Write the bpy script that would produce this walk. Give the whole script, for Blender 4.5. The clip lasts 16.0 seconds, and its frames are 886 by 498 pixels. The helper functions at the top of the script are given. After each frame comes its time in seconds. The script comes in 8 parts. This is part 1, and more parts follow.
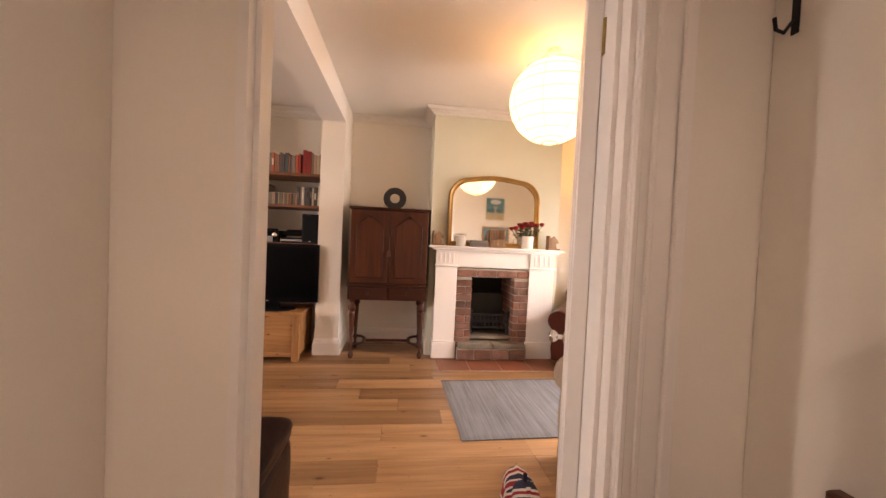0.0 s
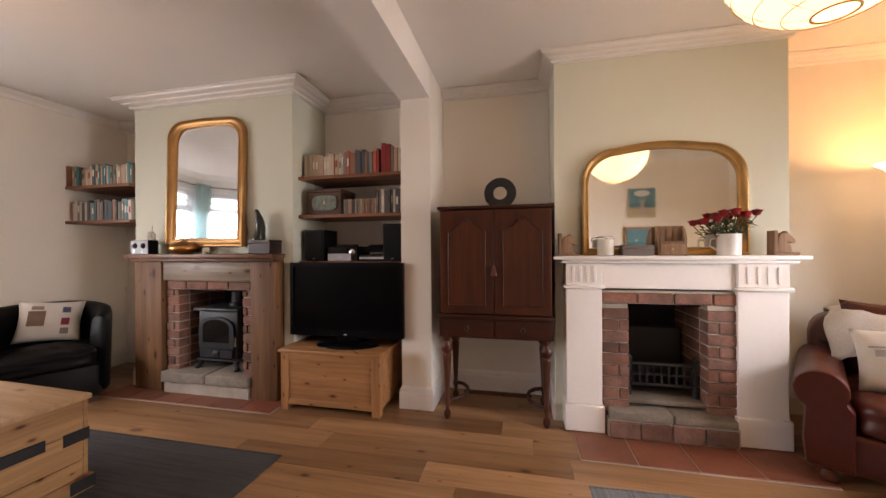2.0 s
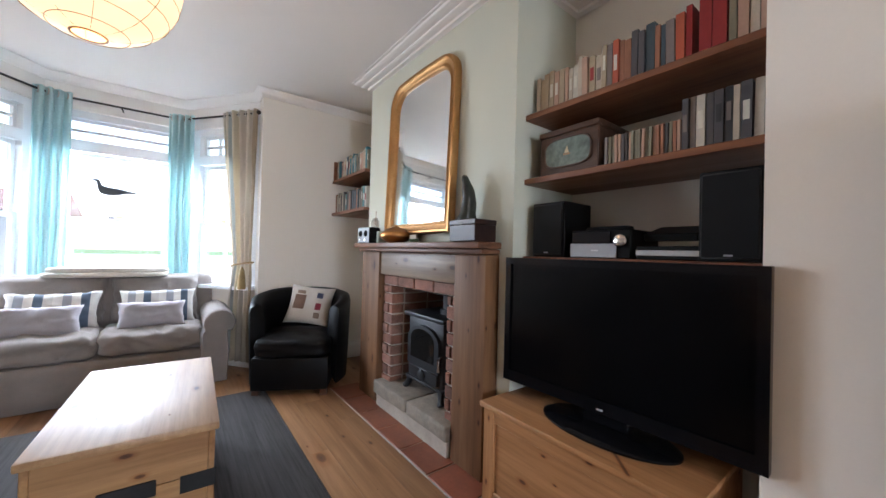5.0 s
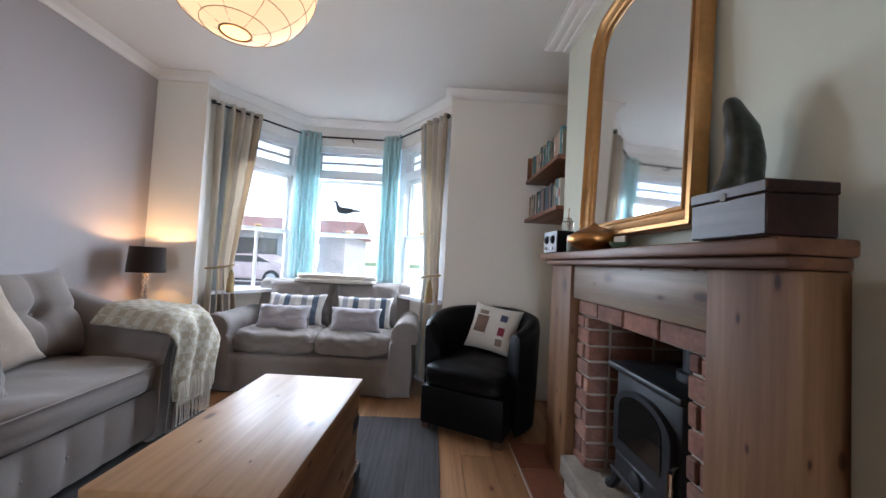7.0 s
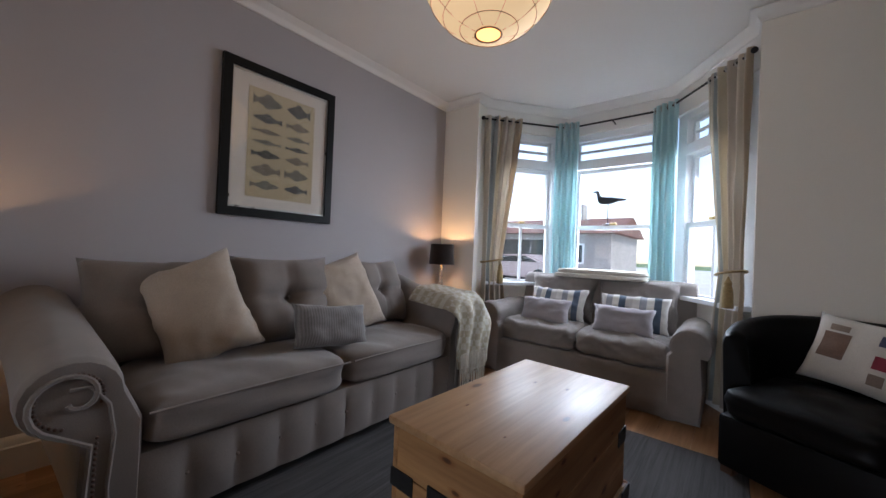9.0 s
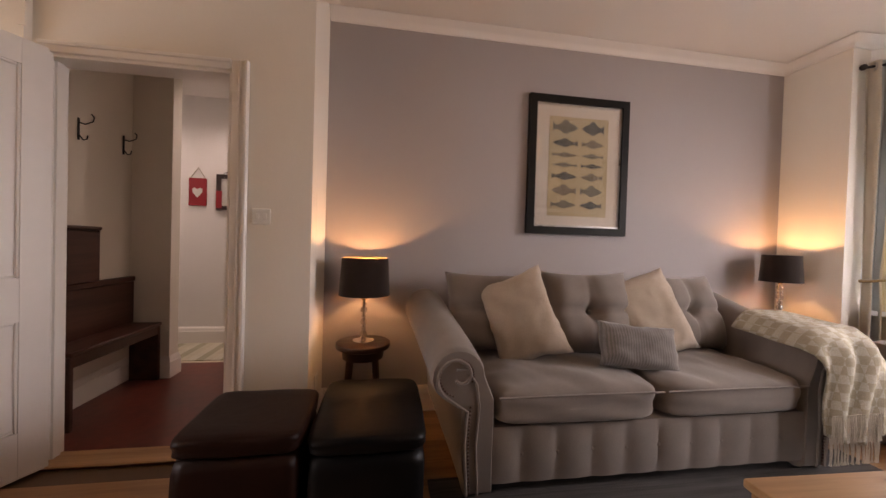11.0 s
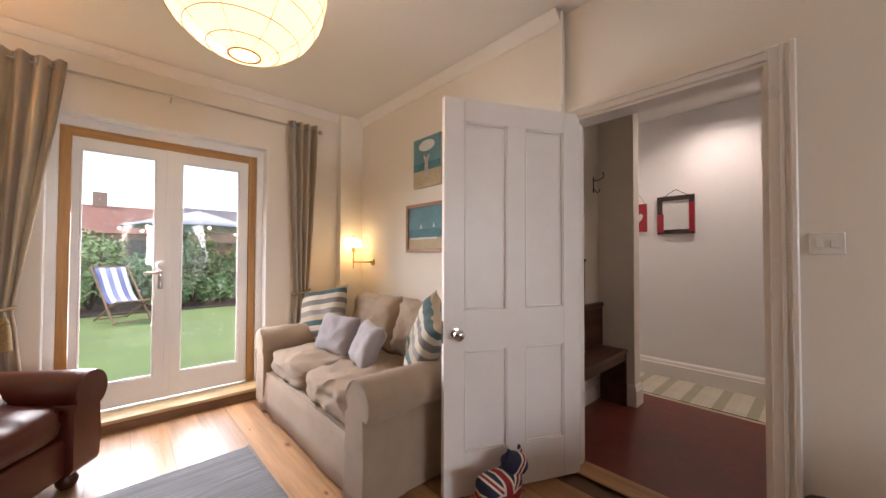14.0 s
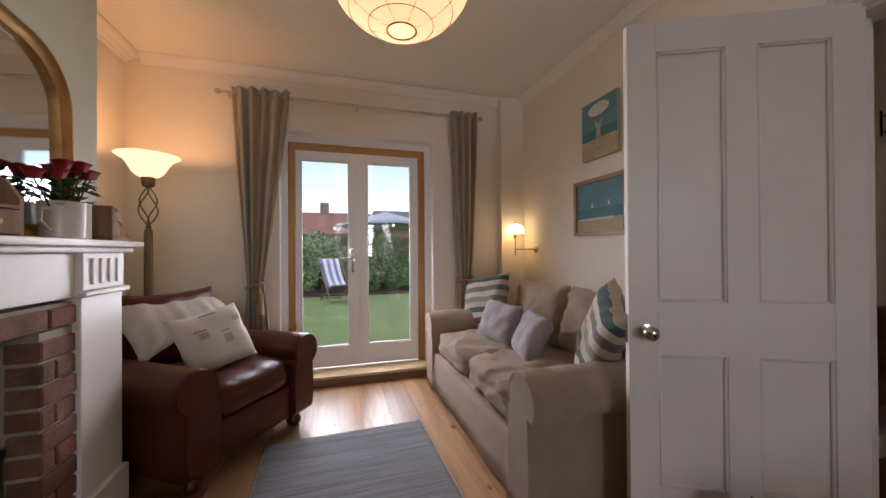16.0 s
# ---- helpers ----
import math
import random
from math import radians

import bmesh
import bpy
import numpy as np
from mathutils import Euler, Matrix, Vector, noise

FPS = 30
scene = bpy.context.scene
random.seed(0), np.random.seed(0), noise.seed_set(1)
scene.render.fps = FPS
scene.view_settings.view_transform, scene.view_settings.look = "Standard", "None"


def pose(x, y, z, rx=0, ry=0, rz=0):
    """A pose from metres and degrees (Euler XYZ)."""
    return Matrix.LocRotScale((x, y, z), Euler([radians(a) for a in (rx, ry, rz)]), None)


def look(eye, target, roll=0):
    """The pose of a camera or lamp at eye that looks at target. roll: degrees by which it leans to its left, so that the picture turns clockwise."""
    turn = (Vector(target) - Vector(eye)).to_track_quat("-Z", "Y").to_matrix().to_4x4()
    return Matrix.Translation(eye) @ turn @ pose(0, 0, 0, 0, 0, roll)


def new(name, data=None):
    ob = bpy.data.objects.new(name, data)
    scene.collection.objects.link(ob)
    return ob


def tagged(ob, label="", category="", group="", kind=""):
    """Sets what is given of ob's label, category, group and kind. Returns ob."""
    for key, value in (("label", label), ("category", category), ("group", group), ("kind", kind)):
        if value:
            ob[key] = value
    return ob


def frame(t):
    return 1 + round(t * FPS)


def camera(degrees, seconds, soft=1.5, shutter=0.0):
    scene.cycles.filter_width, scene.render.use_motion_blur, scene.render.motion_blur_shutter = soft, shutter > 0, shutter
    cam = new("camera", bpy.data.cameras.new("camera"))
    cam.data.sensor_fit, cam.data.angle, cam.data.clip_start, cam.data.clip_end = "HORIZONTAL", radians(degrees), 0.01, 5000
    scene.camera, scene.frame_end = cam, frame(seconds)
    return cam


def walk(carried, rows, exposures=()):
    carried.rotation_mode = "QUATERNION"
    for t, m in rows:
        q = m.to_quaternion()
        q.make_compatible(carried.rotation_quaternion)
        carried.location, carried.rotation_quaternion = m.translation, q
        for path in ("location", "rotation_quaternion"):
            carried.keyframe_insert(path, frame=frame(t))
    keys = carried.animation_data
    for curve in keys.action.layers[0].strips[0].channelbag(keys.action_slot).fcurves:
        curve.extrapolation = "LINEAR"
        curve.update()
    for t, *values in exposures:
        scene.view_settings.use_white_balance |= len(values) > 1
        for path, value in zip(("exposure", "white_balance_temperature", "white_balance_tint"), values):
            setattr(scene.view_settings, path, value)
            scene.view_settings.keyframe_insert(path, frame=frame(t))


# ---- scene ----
cam = camera(102.9, 16.0)
PATH = [
    (0, (0.184, 0.446, 1.237), (0.413, 2.432, 1.181), 2.6),
    (0.5, (0.221, 0.712, 1.232), (0.333, 2.708, 1.189), 2.3),
    (1, (0.277, 1.033, 1.247), (0.238, 3.032, 1.202), 1.5),
    (1.5, (0.245, 1.277, 1.245), (0.044, 3.267, 1.216), 0.6),
    (2, (0.233, 1.54, 1.227), (-0.196, 3.494, 1.224), -0.4),
    (2.5, (0.176, 1.772, 1.195), (-0.463, 3.667, 1.221), -0.4),
    (3, (0.097, 2.019, 1.178), (-0.774, 3.819, 1.202), 0.2),
    (3.5, (0.009, 2.235, 1.165), (-1.07, 3.919, 1.171), 1.0),
    (4, (-0.116, 2.453, 1.148), (-1.401, 3.985, 1.137), 1.4),
    (4.2, (-0.185, 2.511, 1.126), (-1.53, 3.992, 1.127), 1.5),
    (6.3, (-0.78, 3.198, 1.153), (-2.712, 3.71, 1.215), 1.8),
    (6.5, (-0.858, 3.232, 1.135), (-2.819, 3.617, 1.214), 2.2),
    (7, (-1.012, 3.289, 1.112), (-3.01, 3.343, 1.188), 2.9),
    (7.5, (-1.104, 3.32, 1.08), (-3.083, 3.044, 1.147), 2.8),
    (8, (-1.145, 3.298, 1.047), (-3.044, 2.674, 1.106), 2.4),
    (8.2, (-1.141, 3.276, 1.023), (-2.995, 2.529, 1.082), 2.6),
    (10.3, (-1.137, 3.349, 1.094), (-1.908, 1.504, 1.076), 0.4),
    (10.5, (-1.046, 3.294, 1.089), (-1.717, 1.41, 1.08), 0.6),
    (11, (-0.944, 3.263, 1.13), (-1.254, 1.288, 1.099), 1.7),
    (11.5, (-0.833, 3.235, 1.156), (-0.795, 1.235, 1.117), 2.3),
    (12, (-0.744, 3.219, 1.179), (-0.336, 1.261, 1.144), 1.8),
    (12.5, (-0.65, 3.224, 1.196), (0.061, 1.355, 1.189), 1.2),
    (13, (-0.536, 3.22, 1.214), (0.469, 1.49, 1.232), 0.9),
    (13.5, (-0.405, 3.215, 1.205), (0.843, 1.653, 1.239), 0.6),
    (14, (-0.299, 3.211, 1.191), (1.173, 1.857, 1.231), 0.2),
    (14.5, (-0.217, 3.188, 1.177), (1.428, 2.05, 1.201), -0.2),
    (15, (-0.14, 3.165, 1.136), (1.642, 2.257, 1.147), -0.6),
    (15.5, (-0.122, 3.144, 1.115), (1.739, 2.411, 1.124), -0.9),
    (16, (-0.126, 3.106, 1.12), (1.79, 2.534, 1.13), -0.4),
]
EXPOSURES = [  # seconds, stops, kelvin, tint: the camera's own metering and white balance
    (0, 2.80, 9300, 32), (0.7, 2.58, 8600, 30), (1.5, 2.24, 8000, 27), (2.5, 2.45, 7500, 24), (3.5, 2.6, 6700, 18), (4.2, 2.6, 6400, 15),
    (6.5, 2.15, 6000, 13), (7.2, 1.95, 6000, 13), (8.2, 1.5, 6100, 14), (10.5, 1.32, 7000, 24), (11, 1.9, 8300, 30), (11.5, 2.1, 8700, 30),
    (12.5, 2.48, 8900, 29), (14, 2.15, 7400, 22), (15, 1.70, 7300, 24), (16, 1.15, 7000, 23)]
walk(cam, [(t, look(eye, target, roll)) for t, eye, target, roll in PATH], EXPOSURES)

# ---- world, sun, exposure ----
world = bpy.data.worlds.new("sky")
scene.world = world
world.use_nodes = True
wn = world.node_tree
sky = wn.nodes.new("ShaderNodeTexSky")
sky.sky_type = "NISHITA"
sky.sun_disc = False
sky.sun_elevation = radians(50)
sky.sun_rotation = radians(200)
sky.air_density, sky.dust_density, sky.ozone_density = 1.0, 1.0, 1.0
wn.links.new(sky.outputs[0], wn.nodes["Background"].inputs[0])
wn.nodes["Background"].inputs[1].default_value = 0.15
sun_data = bpy.data.lights.new("sun", "SUN")
sun_data.energy, sun_data.angle, sun_data.color = 1.5, radians(25), (1.0, 0.97, 0.92)
sun = new("sun", sun_data)
sun.matrix_world = pose(0, 0, 30, 40, 0, 160)


def sky_area(name, x, y, z, w, h, watts, rx, rz):
    """Sky light entering by a window opening, facing into the room."""
    d = bpy.data.lights.new(name, "AREA")
    d.shape, d.size, d.size_y, d.energy, d.color = "RECTANGLE", w, h, watts, (0.80, 0.90, 1.0)
    d.spread = radians(130)
    o = new(name, d)
    o.matrix_world = pose(x, y, z, rx, 0, rz)
    return o


sky_area("sky_light_garden", 3.40, 2.95, 1.10, 1.0, 1.5, 17, 66, 90)
sky_area("sky_light_bay", -5.25, 2.36, 1.45, 0.85, 1.2, 18.5, 58, -90)
sky_area("sky_light_bay_left", -4.72, 1.40, 1.45, 0.5, 1.2, 6.5, 60, -38)
sky_area("sky_light_bay_right", -4.72, 3.32, 1.45, 0.5, 1.2, 6.5, 60, -142)


# ---- materials ----
def nodes_of(name):
    m = bpy.data.materials.new(name)
    m.use_nodes = True
    nt = m.node_tree
    return m, nt, nt.nodes["Principled BSDF"]


def add(nt, kind, **values):
    n = nt.nodes.new(kind)
    for k, v in values.items():
        n.inputs[k].default_value = v
    return n


def coords(nt, scale=(1, 1, 1), rnd=0.0):
    tc = nt.nodes.new("ShaderNodeTexCoord")
    mp = nt.nodes.new("ShaderNodeMapping")
    mp.inputs["Scale"].default_value = scale
    nt.links.new(tc.outputs["Object"], mp.inputs["Vector"])
    if rnd:
        oi = nt.nodes.new("ShaderNodeObjectInfo")
        mul = nt.nodes.new("ShaderNodeMath")
        mul.operation = "MULTIPLY"
        mul.inputs[1].default_value = rnd
        nt.links.new(oi.outputs["Random"], mul.inputs[0])
        nt.links.new(mul.outputs[0], mp.inputs["Location"])
    return mp


def ramp(nt, fac, stops):
    r = nt.nodes.new("ShaderNodeValToRGB")
    e = r.color_ramp.elements
    while len(e) < len(stops):
        e.new(0.5)
    for el, (p, c) in zip(e, stops):
        el.position, el.color = p, (*c, 1)
    nt.links.new(fac, r.inputs[0])
    return r


def mix(nt, fac, a, b, mode="MIX"):
    m = nt.nodes.new("ShaderNodeMix")
    m.data_type, m.blend_type = "RGBA", mode
    for sock, v in ((m.inputs[0], fac), (m.inputs[6], a), (m.inputs[7], b)):
        if hasattr(v, "is_linked"):
            nt.links.new(v, sock)
        else:
            sock.default_value = v if not isinstance(v, tuple) else (*v, 1)
    return m.outputs[2]


def bump(nt, bsdf, height, strength=0.3, dist=0.01):
    b = add(nt, "ShaderNodeBump", Strength=strength, Distance=dist)
    nt.links.new(height, b.inputs["Height"])
    nt.links.new(b.outputs[0], bsdf.inputs["Normal"])


def noise_tex(nt, vec, scale, detail=4.0, rough=0.55):
    n = add(nt, "ShaderNodeTexNoise", Scale=scale, Detail=detail, Roughness=rough)
    nt.links.new(vec.outputs[0], n.inputs["Vector"])
    return n.outputs["Fac"]


def tint(c, k):
    return tuple(min(1.0, v * k) for v in c)


def plain(name, c, rough=0.5, metal=0.0, var=0.12, s1=3.0, s2=60.0, bmp=0.08, dist=0.003, spec=0.5, rnd=0.0, vary=0.0):
    """Paint, plastic, metal, stone: two scales of colour and a fine relief."""
    m, nt, b = nodes_of(name)
    v = coords(nt, rnd=rnd)
    big, fine = noise_tex(nt, v, s1), noise_tex(nt, v, s2)
    r = ramp(nt, big, ((0.25, tint(c, 1 - var)), (0.75, tint(c, 1 + var * 0.6))))
    f = ramp(nt, fine, ((0.3, (1 - var,) * 3), (0.7, (1, 1, 1))))
    out = mix(nt, 0.6, r.outputs[0], f.outputs[0], "MULTIPLY")
    if vary:
        oi = nt.nodes.new("ShaderNodeObjectInfo")
        vr = ramp(nt, oi.outputs["Random"], ((0.0, (1 - vary, 1 - vary, 1 - vary)), (0.35, (1.0, 0.9, 0.85)), (0.7, (0.85, 0.95, 1.0)), (1.0, (1.0, 1.0, 1.0))))
        out = mix(nt, 1.0, out, vr.outputs[0], "MULTIPLY")
    nt.links.new(out, b.inputs["Base Color"])
    b.inputs["Roughness"].default_value, b.inputs["Metallic"].default_value = rough, metal
    b.inputs["Specular IOR Level"].default_value = spec
    rr = ramp(nt, big, ((0.2, (max(0, rough - 0.08),) * 3), (0.8, (min(1, rough + 0.08),) * 3)))
    nt.links.new(rr.outputs[0], b.inputs["Roughness"])
    bump(nt, b, fine, bmp, dist)
    return m


def wood(name, light, dark, axis="x", scale=1.0, rough=0.4, rnd=0.0, knots=False, vary=0.0, spec=0.4, flat=False, spread=3.5):
    """Grain drawn out along one axis of the thing."""
    m, nt, b = nodes_of(name)
    k = {"x": (0.35, 6, 6), "y": (6, 0.35, 6), "z": (6, 6, 0.35)}[axis]
    v = coords(nt, tuple(q * scale for q in k), rnd)
    g1, g2 = noise_tex(nt, v, 2.2, 6, 0.6), noise_tex(nt, v, 11, 5, 0.7)
    r = ramp(nt, g1, ((0.3, dark), (0.62, light), (0.8, tint(light, 1.12))))
    f = ramp(nt, g2, ((0.35, (0.72, 0.68, 0.64)), (0.6, (1, 1, 1))))
    out = mix(nt, 0.65, r.outputs[0], f.outputs[0], "MULTIPLY")
    if knots:
        kv = coords(nt, rnd=rnd)
        sp = nt.nodes.new("ShaderNodeSeparateXYZ")
        nt.links.new(kv.outputs[0], sp.inputs[0])
        along = nt.nodes.new("ShaderNodeMath")
        along.operation = "ADD"
        nt.links.new(sp.outputs[0], along.inputs[0])
        if not flat:
            nt.links.new(sp.outputs[1], along.inputs[1])
        else:
            along.inputs[1].default_value = 0.0
        cb = nt.nodes.new("ShaderNodeCombineXYZ")
        nt.links.new(along.outputs[0], cb.inputs[0])
        nt.links.new(sp.outputs[1 if flat else 2], cb.inputs[1])
        km = nt.nodes.new("ShaderNodeMapping")
        km.inputs["Scale"].default_value = (9.0 * scale, 4.0 * scale, 1) if axis == "z" else (4.0 * scale, 9.0 * scale, 1)
        nt.links.new(cb.outputs[0], km.inputs["Vector"])
        vo = nt.nodes.new("ShaderNodeTexVoronoi")
        vo.voronoi_dimensions = "2D"
        vo.inputs["Scale"].default_value = 1.0
        nt.links.new(km.outputs[0], vo.inputs["Vector"])
        sc = nt.nodes.new("ShaderNodeSeparateColor")
        nt.links.new(vo.outputs["Color"], sc.inputs[0])
        ma = nt.nodes.new("ShaderNodeMath")
        ma.operation = "MULTIPLY_ADD"
        ma.inputs[1].default_value, ma.inputs[2].default_value = spread, 0.8
        nt.links.new(sc.outputs[0], ma.inputs[0])
        md = nt.nodes.new("ShaderNodeMath")
        md.operation = "MULTIPLY"
        nt.links.new(vo.outputs["Distance"], md.inputs[0])
        nt.links.new(ma.outputs[0], md.inputs[1])
        kr = ramp(nt, md.outputs[0], ((0.0, (0.10, 0.05, 0.03)), (0.10, (0.28, 0.15, 0.09)), (0.15, (0.80, 0.66, 0.55)), (0.30, (1, 1, 1))))
        out = mix(nt, 0.9, out, kr.outputs[0], "MULTIPLY")
    if vary:
        oi = nt.nodes.new("ShaderNodeObjectInfo")
        vr = ramp(nt, oi.outputs["Random"], ((0.0, (1 - vary, 1 - vary * 1.1, 1 - vary * 1.2)), (0.5, (0.95, 0.93, 0.9)), (1.0, (1.0, 1.0, 1.0))))
        out = mix(nt, 1.0, out, vr.outputs[0], "MULTIPLY")
    nt.links.new(out, b.inputs["Base Color"])
    rr = ramp(nt, g1, ((0.3, (rough + 0.1,) * 3), (0.7, (rough - 0.05,) * 3)))
    nt.links.new(rr.outputs[0], b.inputs["Roughness"])
    b.inputs["Specular IOR Level"].default_value = spec
    bump(nt, b, g2, 0.12, 0.002)
    return m


def cloth(name, c, weave=700.0, var=0.15, bmp=0.35, stripes=None, axis=0, rough=0.92, wrinkle=0.0):
    """Woven fabric; stripes: (width, colours) across an axis of the thing."""
    m, nt, b = nodes_of(name)
    v = coords(nt)
    big, fine = noise_tex(nt, v, 5, 4), noise_tex(nt, v, weave * 0.5, 2)
    if stripes:
        width, cols = stripes
        sp = nt.nodes.new("ShaderNodeSeparateXYZ")
        nt.links.new(v.outputs[0], sp.inputs[0])
        d = add(nt, "ShaderNodeMath")
        d.operation = "DIVIDE"
        d.inputs[1].default_value = width * len(cols)
        nt.links.new(sp.outputs[axis], d.inputs[0])
        fr = nt.nodes.new("ShaderNodeMath")
        fr.operation = "FRACT"
        nt.links.new(d.outputs[0], fr.inputs[0])
        rp = ramp(nt, fr.outputs[0], [(i / len(cols), q) for i, q in enumerate(cols)])
        rp.color_ramp.interpolation = "CONSTANT"
        base = rp.outputs[0]
        tone = ramp(nt, big, ((0.3, (1 - var,) * 3), (0.7, (1, 1, 1))))
        base = mix(nt, 1.0, base, tone.outputs[0], "MULTIPLY")
    else:
        base = ramp(nt, big, ((0.28, tint(c, 1 - var)), (0.72, tint(c, 1 + var * 0.5)))).outputs[0]
    f = ramp(nt, fine, ((0.3, (1 - var * 1.4,) * 3), (0.7, (1, 1, 1))))
    nt.links.new(mix(nt, 0.8, base, f.outputs[0], "MULTIPLY"), b.inputs["Base Color"])
    b.inputs["Roughness"].default_value = rough
    b.inputs["Sheen Weight"].default_value = 0.25
    b.inputs["Specular IOR Level"].default_value = 0.2
    h = fine
    if wrinkle:
        wv = coords(nt, (1, 1, 1))
        wr = noise_tex(nt, wv, 9, 3, 0.5)
        s = nt.nodes.new("ShaderNodeMath")
        s.operation = "MULTIPLY_ADD"
        s.inputs[1].default_value = wrinkle
        nt.links.new(wr, s.inputs[0])
        nt.links.new(fine, s.inputs[2])
        h = s.outputs[0]
    bump(nt, b, h, bmp, 0.002 if not wrinkle else 0.011)
    return m


def leather(name, c, rough=0.35, var=0.3, spec=0.45):
    m, nt, b = nodes_of(name)
    b.inputs["Specular IOR Level"].default_value = spec
    v = coords(nt)
    big = noise_tex(nt, v, 4, 5, 0.6)
    vo = nt.nodes.new("ShaderNodeTexVoronoi")
    vo.feature = "DISTANCE_TO_EDGE"
    vo.inputs["Scale"].default_value = 170
    nt.links.new(v.outputs[0], vo.inputs["Vector"])
    r = ramp(nt, big, ((0.25, tint(c, 1 - var)), (0.6, c), (0.85, tint(c, 1 + var))))
    nt.links.new(r.outputs[0], b.inputs["Base Color"])
    rr = ramp(nt, big, ((0.2, (rough - 0.06,) * 3), (0.8, (rough + 0.14,) * 3)))
    nt.links.new(rr.outputs[0], b.inputs["Roughness"])
    wr = noise_tex(nt, v, 14, 4, 0.6)
    s = nt.nodes.new("ShaderNodeMath")
    s.operation = "MULTIPLY_ADD"
    s.inputs[1].default_value = 0.25
    nt.links.new(vo.outputs["Distance"], s.inputs[0])
    nt.links.new(wr, s.inputs[2])
    bump(nt, b, s.outputs[0], 0.28, 0.006)
    return m


def glow(name, c, strength):
    m, nt, b = nodes_of(name)
    b.inputs["Base Color"].default_value = (*c, 1)
    b.inputs["Emission Color"].default_value = (*c, 1)
    b.inputs["Emission Strength"].default_value = strength
    b.inputs["Roughness"].default_value = 0.7
    return m


def pane_glass(name, c=(1, 1, 1)):
    m, nt, b = nodes_of(name)
    t, g, mx = nt.nodes.new("ShaderNodeBsdfTransparent"), nt.nodes.new("ShaderNodeBsdfGlossy"), nt.nodes.new("ShaderNodeMixShader")
    t.inputs[0].default_value = (*c, 1)
    g.inputs["Roughness"].default_value = 0.02
    mx.inputs[0].default_value = 0.05
    nt.links.new(t.outputs[0], mx.inputs[1])
    nt.links.new(g.outputs[0], mx.inputs[2])
    nt.links.new(mx.outputs[0], nt.nodes["Material Output"].inputs[0])
    return m


CREAM = plain("cream wall paint", (0.80, 0.745, 0.67), 0.75, var=0.03, s1=1.2, s2=120, bmp=0.12, dist=0.002, spec=0.3)
SAGE = plain("pale sage wall paint", (0.615, 0.62, 0.515), 0.75, var=0.03, s1=1.2, s2=120, bmp=0.12, dist=0.002, spec=0.3)
GREY = plain("warm grey wall paint", (0.42, 0.385, 0.385), 0.78, var=0.03, s1=1.2, s2=120, bmp=0.12, dist=0.002, spec=0.3)
CEIL = plain("white ceiling paint", (0.82, 0.79, 0.76), 0.85, var=0.02, s1=0.8, s2=90, bmp=0.08, dist=0.002, spec=0.2)
HALLW = plain("white hall paint", (0.80, 0.78, 0.77), 0.75, var=0.03, s1=1.2, s2=120, bmp=0.1, dist=0.002, spec=0.3)
GLOSS = plain("white gloss paint", (0.80, 0.765, 0.73), 0.32, var=0.03, s1=2.0, s2=40, bmp=0.05, dist=0.002)
DOORW = plain("white door paint", (0.82, 0.785, 0.76), 0.40, var=0.04, s1=2.5, s2=14, bmp=0.1, dist=0.004)
PLANK = wood("oak plank", (0.47, 0.265, 0.135), (0.27, 0.135, 0.06), "x", 0.8, 0.33, rnd=37.0, knots=True, vary=0.45, spec=0.5, flat=True, spread=13.0)
DARKGAP = plain("dark board gap", (0.10, 0.055, 0.03), 0.8)
REDFLOOR = plain("dark red floor boards", (0.16, 0.036, 0.024), 0.34, var=0.45, s1=2.5, s2=18)
GLASS = pane_glass("window glass")
LAWN = plain("mown lawn", (0.11, 0.18, 0.055), 0.9, var=0.3, s1=0.6, s2=30, bmp=0.6, dist=0.03)


# ---- builders ----
def bm_new():
    return bmesh.new()


def box(bm, x0, x1, y0, y1, z0, z1, bev=0.0, seg=1):
    r = bmesh.ops.create_cube(bm, size=1.0)
    vs = r["verts"]
    for v in vs:
        v.co = ((x0 + x1) / 2 + v.co.x * (x1 - x0), (y0 + y1) / 2 + v.co.y * (y1 - y0), (z0 + z1) / 2 + v.co.z * (z1 - z0))
    if bev > 0:
        es = list({e for v in vs for e in v.link_edges})
        bmesh.ops.bevel(bm, geom=es, offset=bev, segments=seg, profile=0.5, affect="EDGES", clamp_overlap=True)
    return bm


def boxbm(*a, **k):
    return box(bm_new(), *a, **k)


def prism(bm, poly, h0, h1, axis="z"):
    """A flat outline pushed along an axis."""
    def at(p, h):
        return {"z": (p[0], p[1], h), "y": (p[0], h, p[1]), "x": (h, p[0], p[1])}[axis]
    a = [bm.verts.new(at(p, h0)) for p in poly]
    b = [bm.verts.new(at(p, h1)) for p in poly]
    n = len(poly)
    bm.faces.new(a)
    bm.faces.new(b[::-1])
    for i in range(n):
        bm.faces.new((a[i], b[i], b[(i + 1) % n], a[(i + 1) % n]))
    bmesh.ops.recalc_face_normals(bm, faces=bm.faces[:])
    return bm


def lathe(bm, prof, cx=0.0, cy=0.0, seg=24, close=False):
    """Turned shape from (radius, height) pairs."""
    rings = []
    for r, z in prof:
        rings.append([bm.verts.new((cx + r * math.cos(6.28318 * i / seg), cy + r * math.sin(6.28318 * i / seg), z)) for i in range(seg)])
    for a, b in zip(rings, rings[1:]):
        for i in range(seg):
            bm.faces.new((a[i], a[(i + 1) % seg], b[(i + 1) % seg], b[i]))
    if not close:
        bm.faces.new(rings[0][::-1])
        bm.faces.new(rings[-1])
    return bm


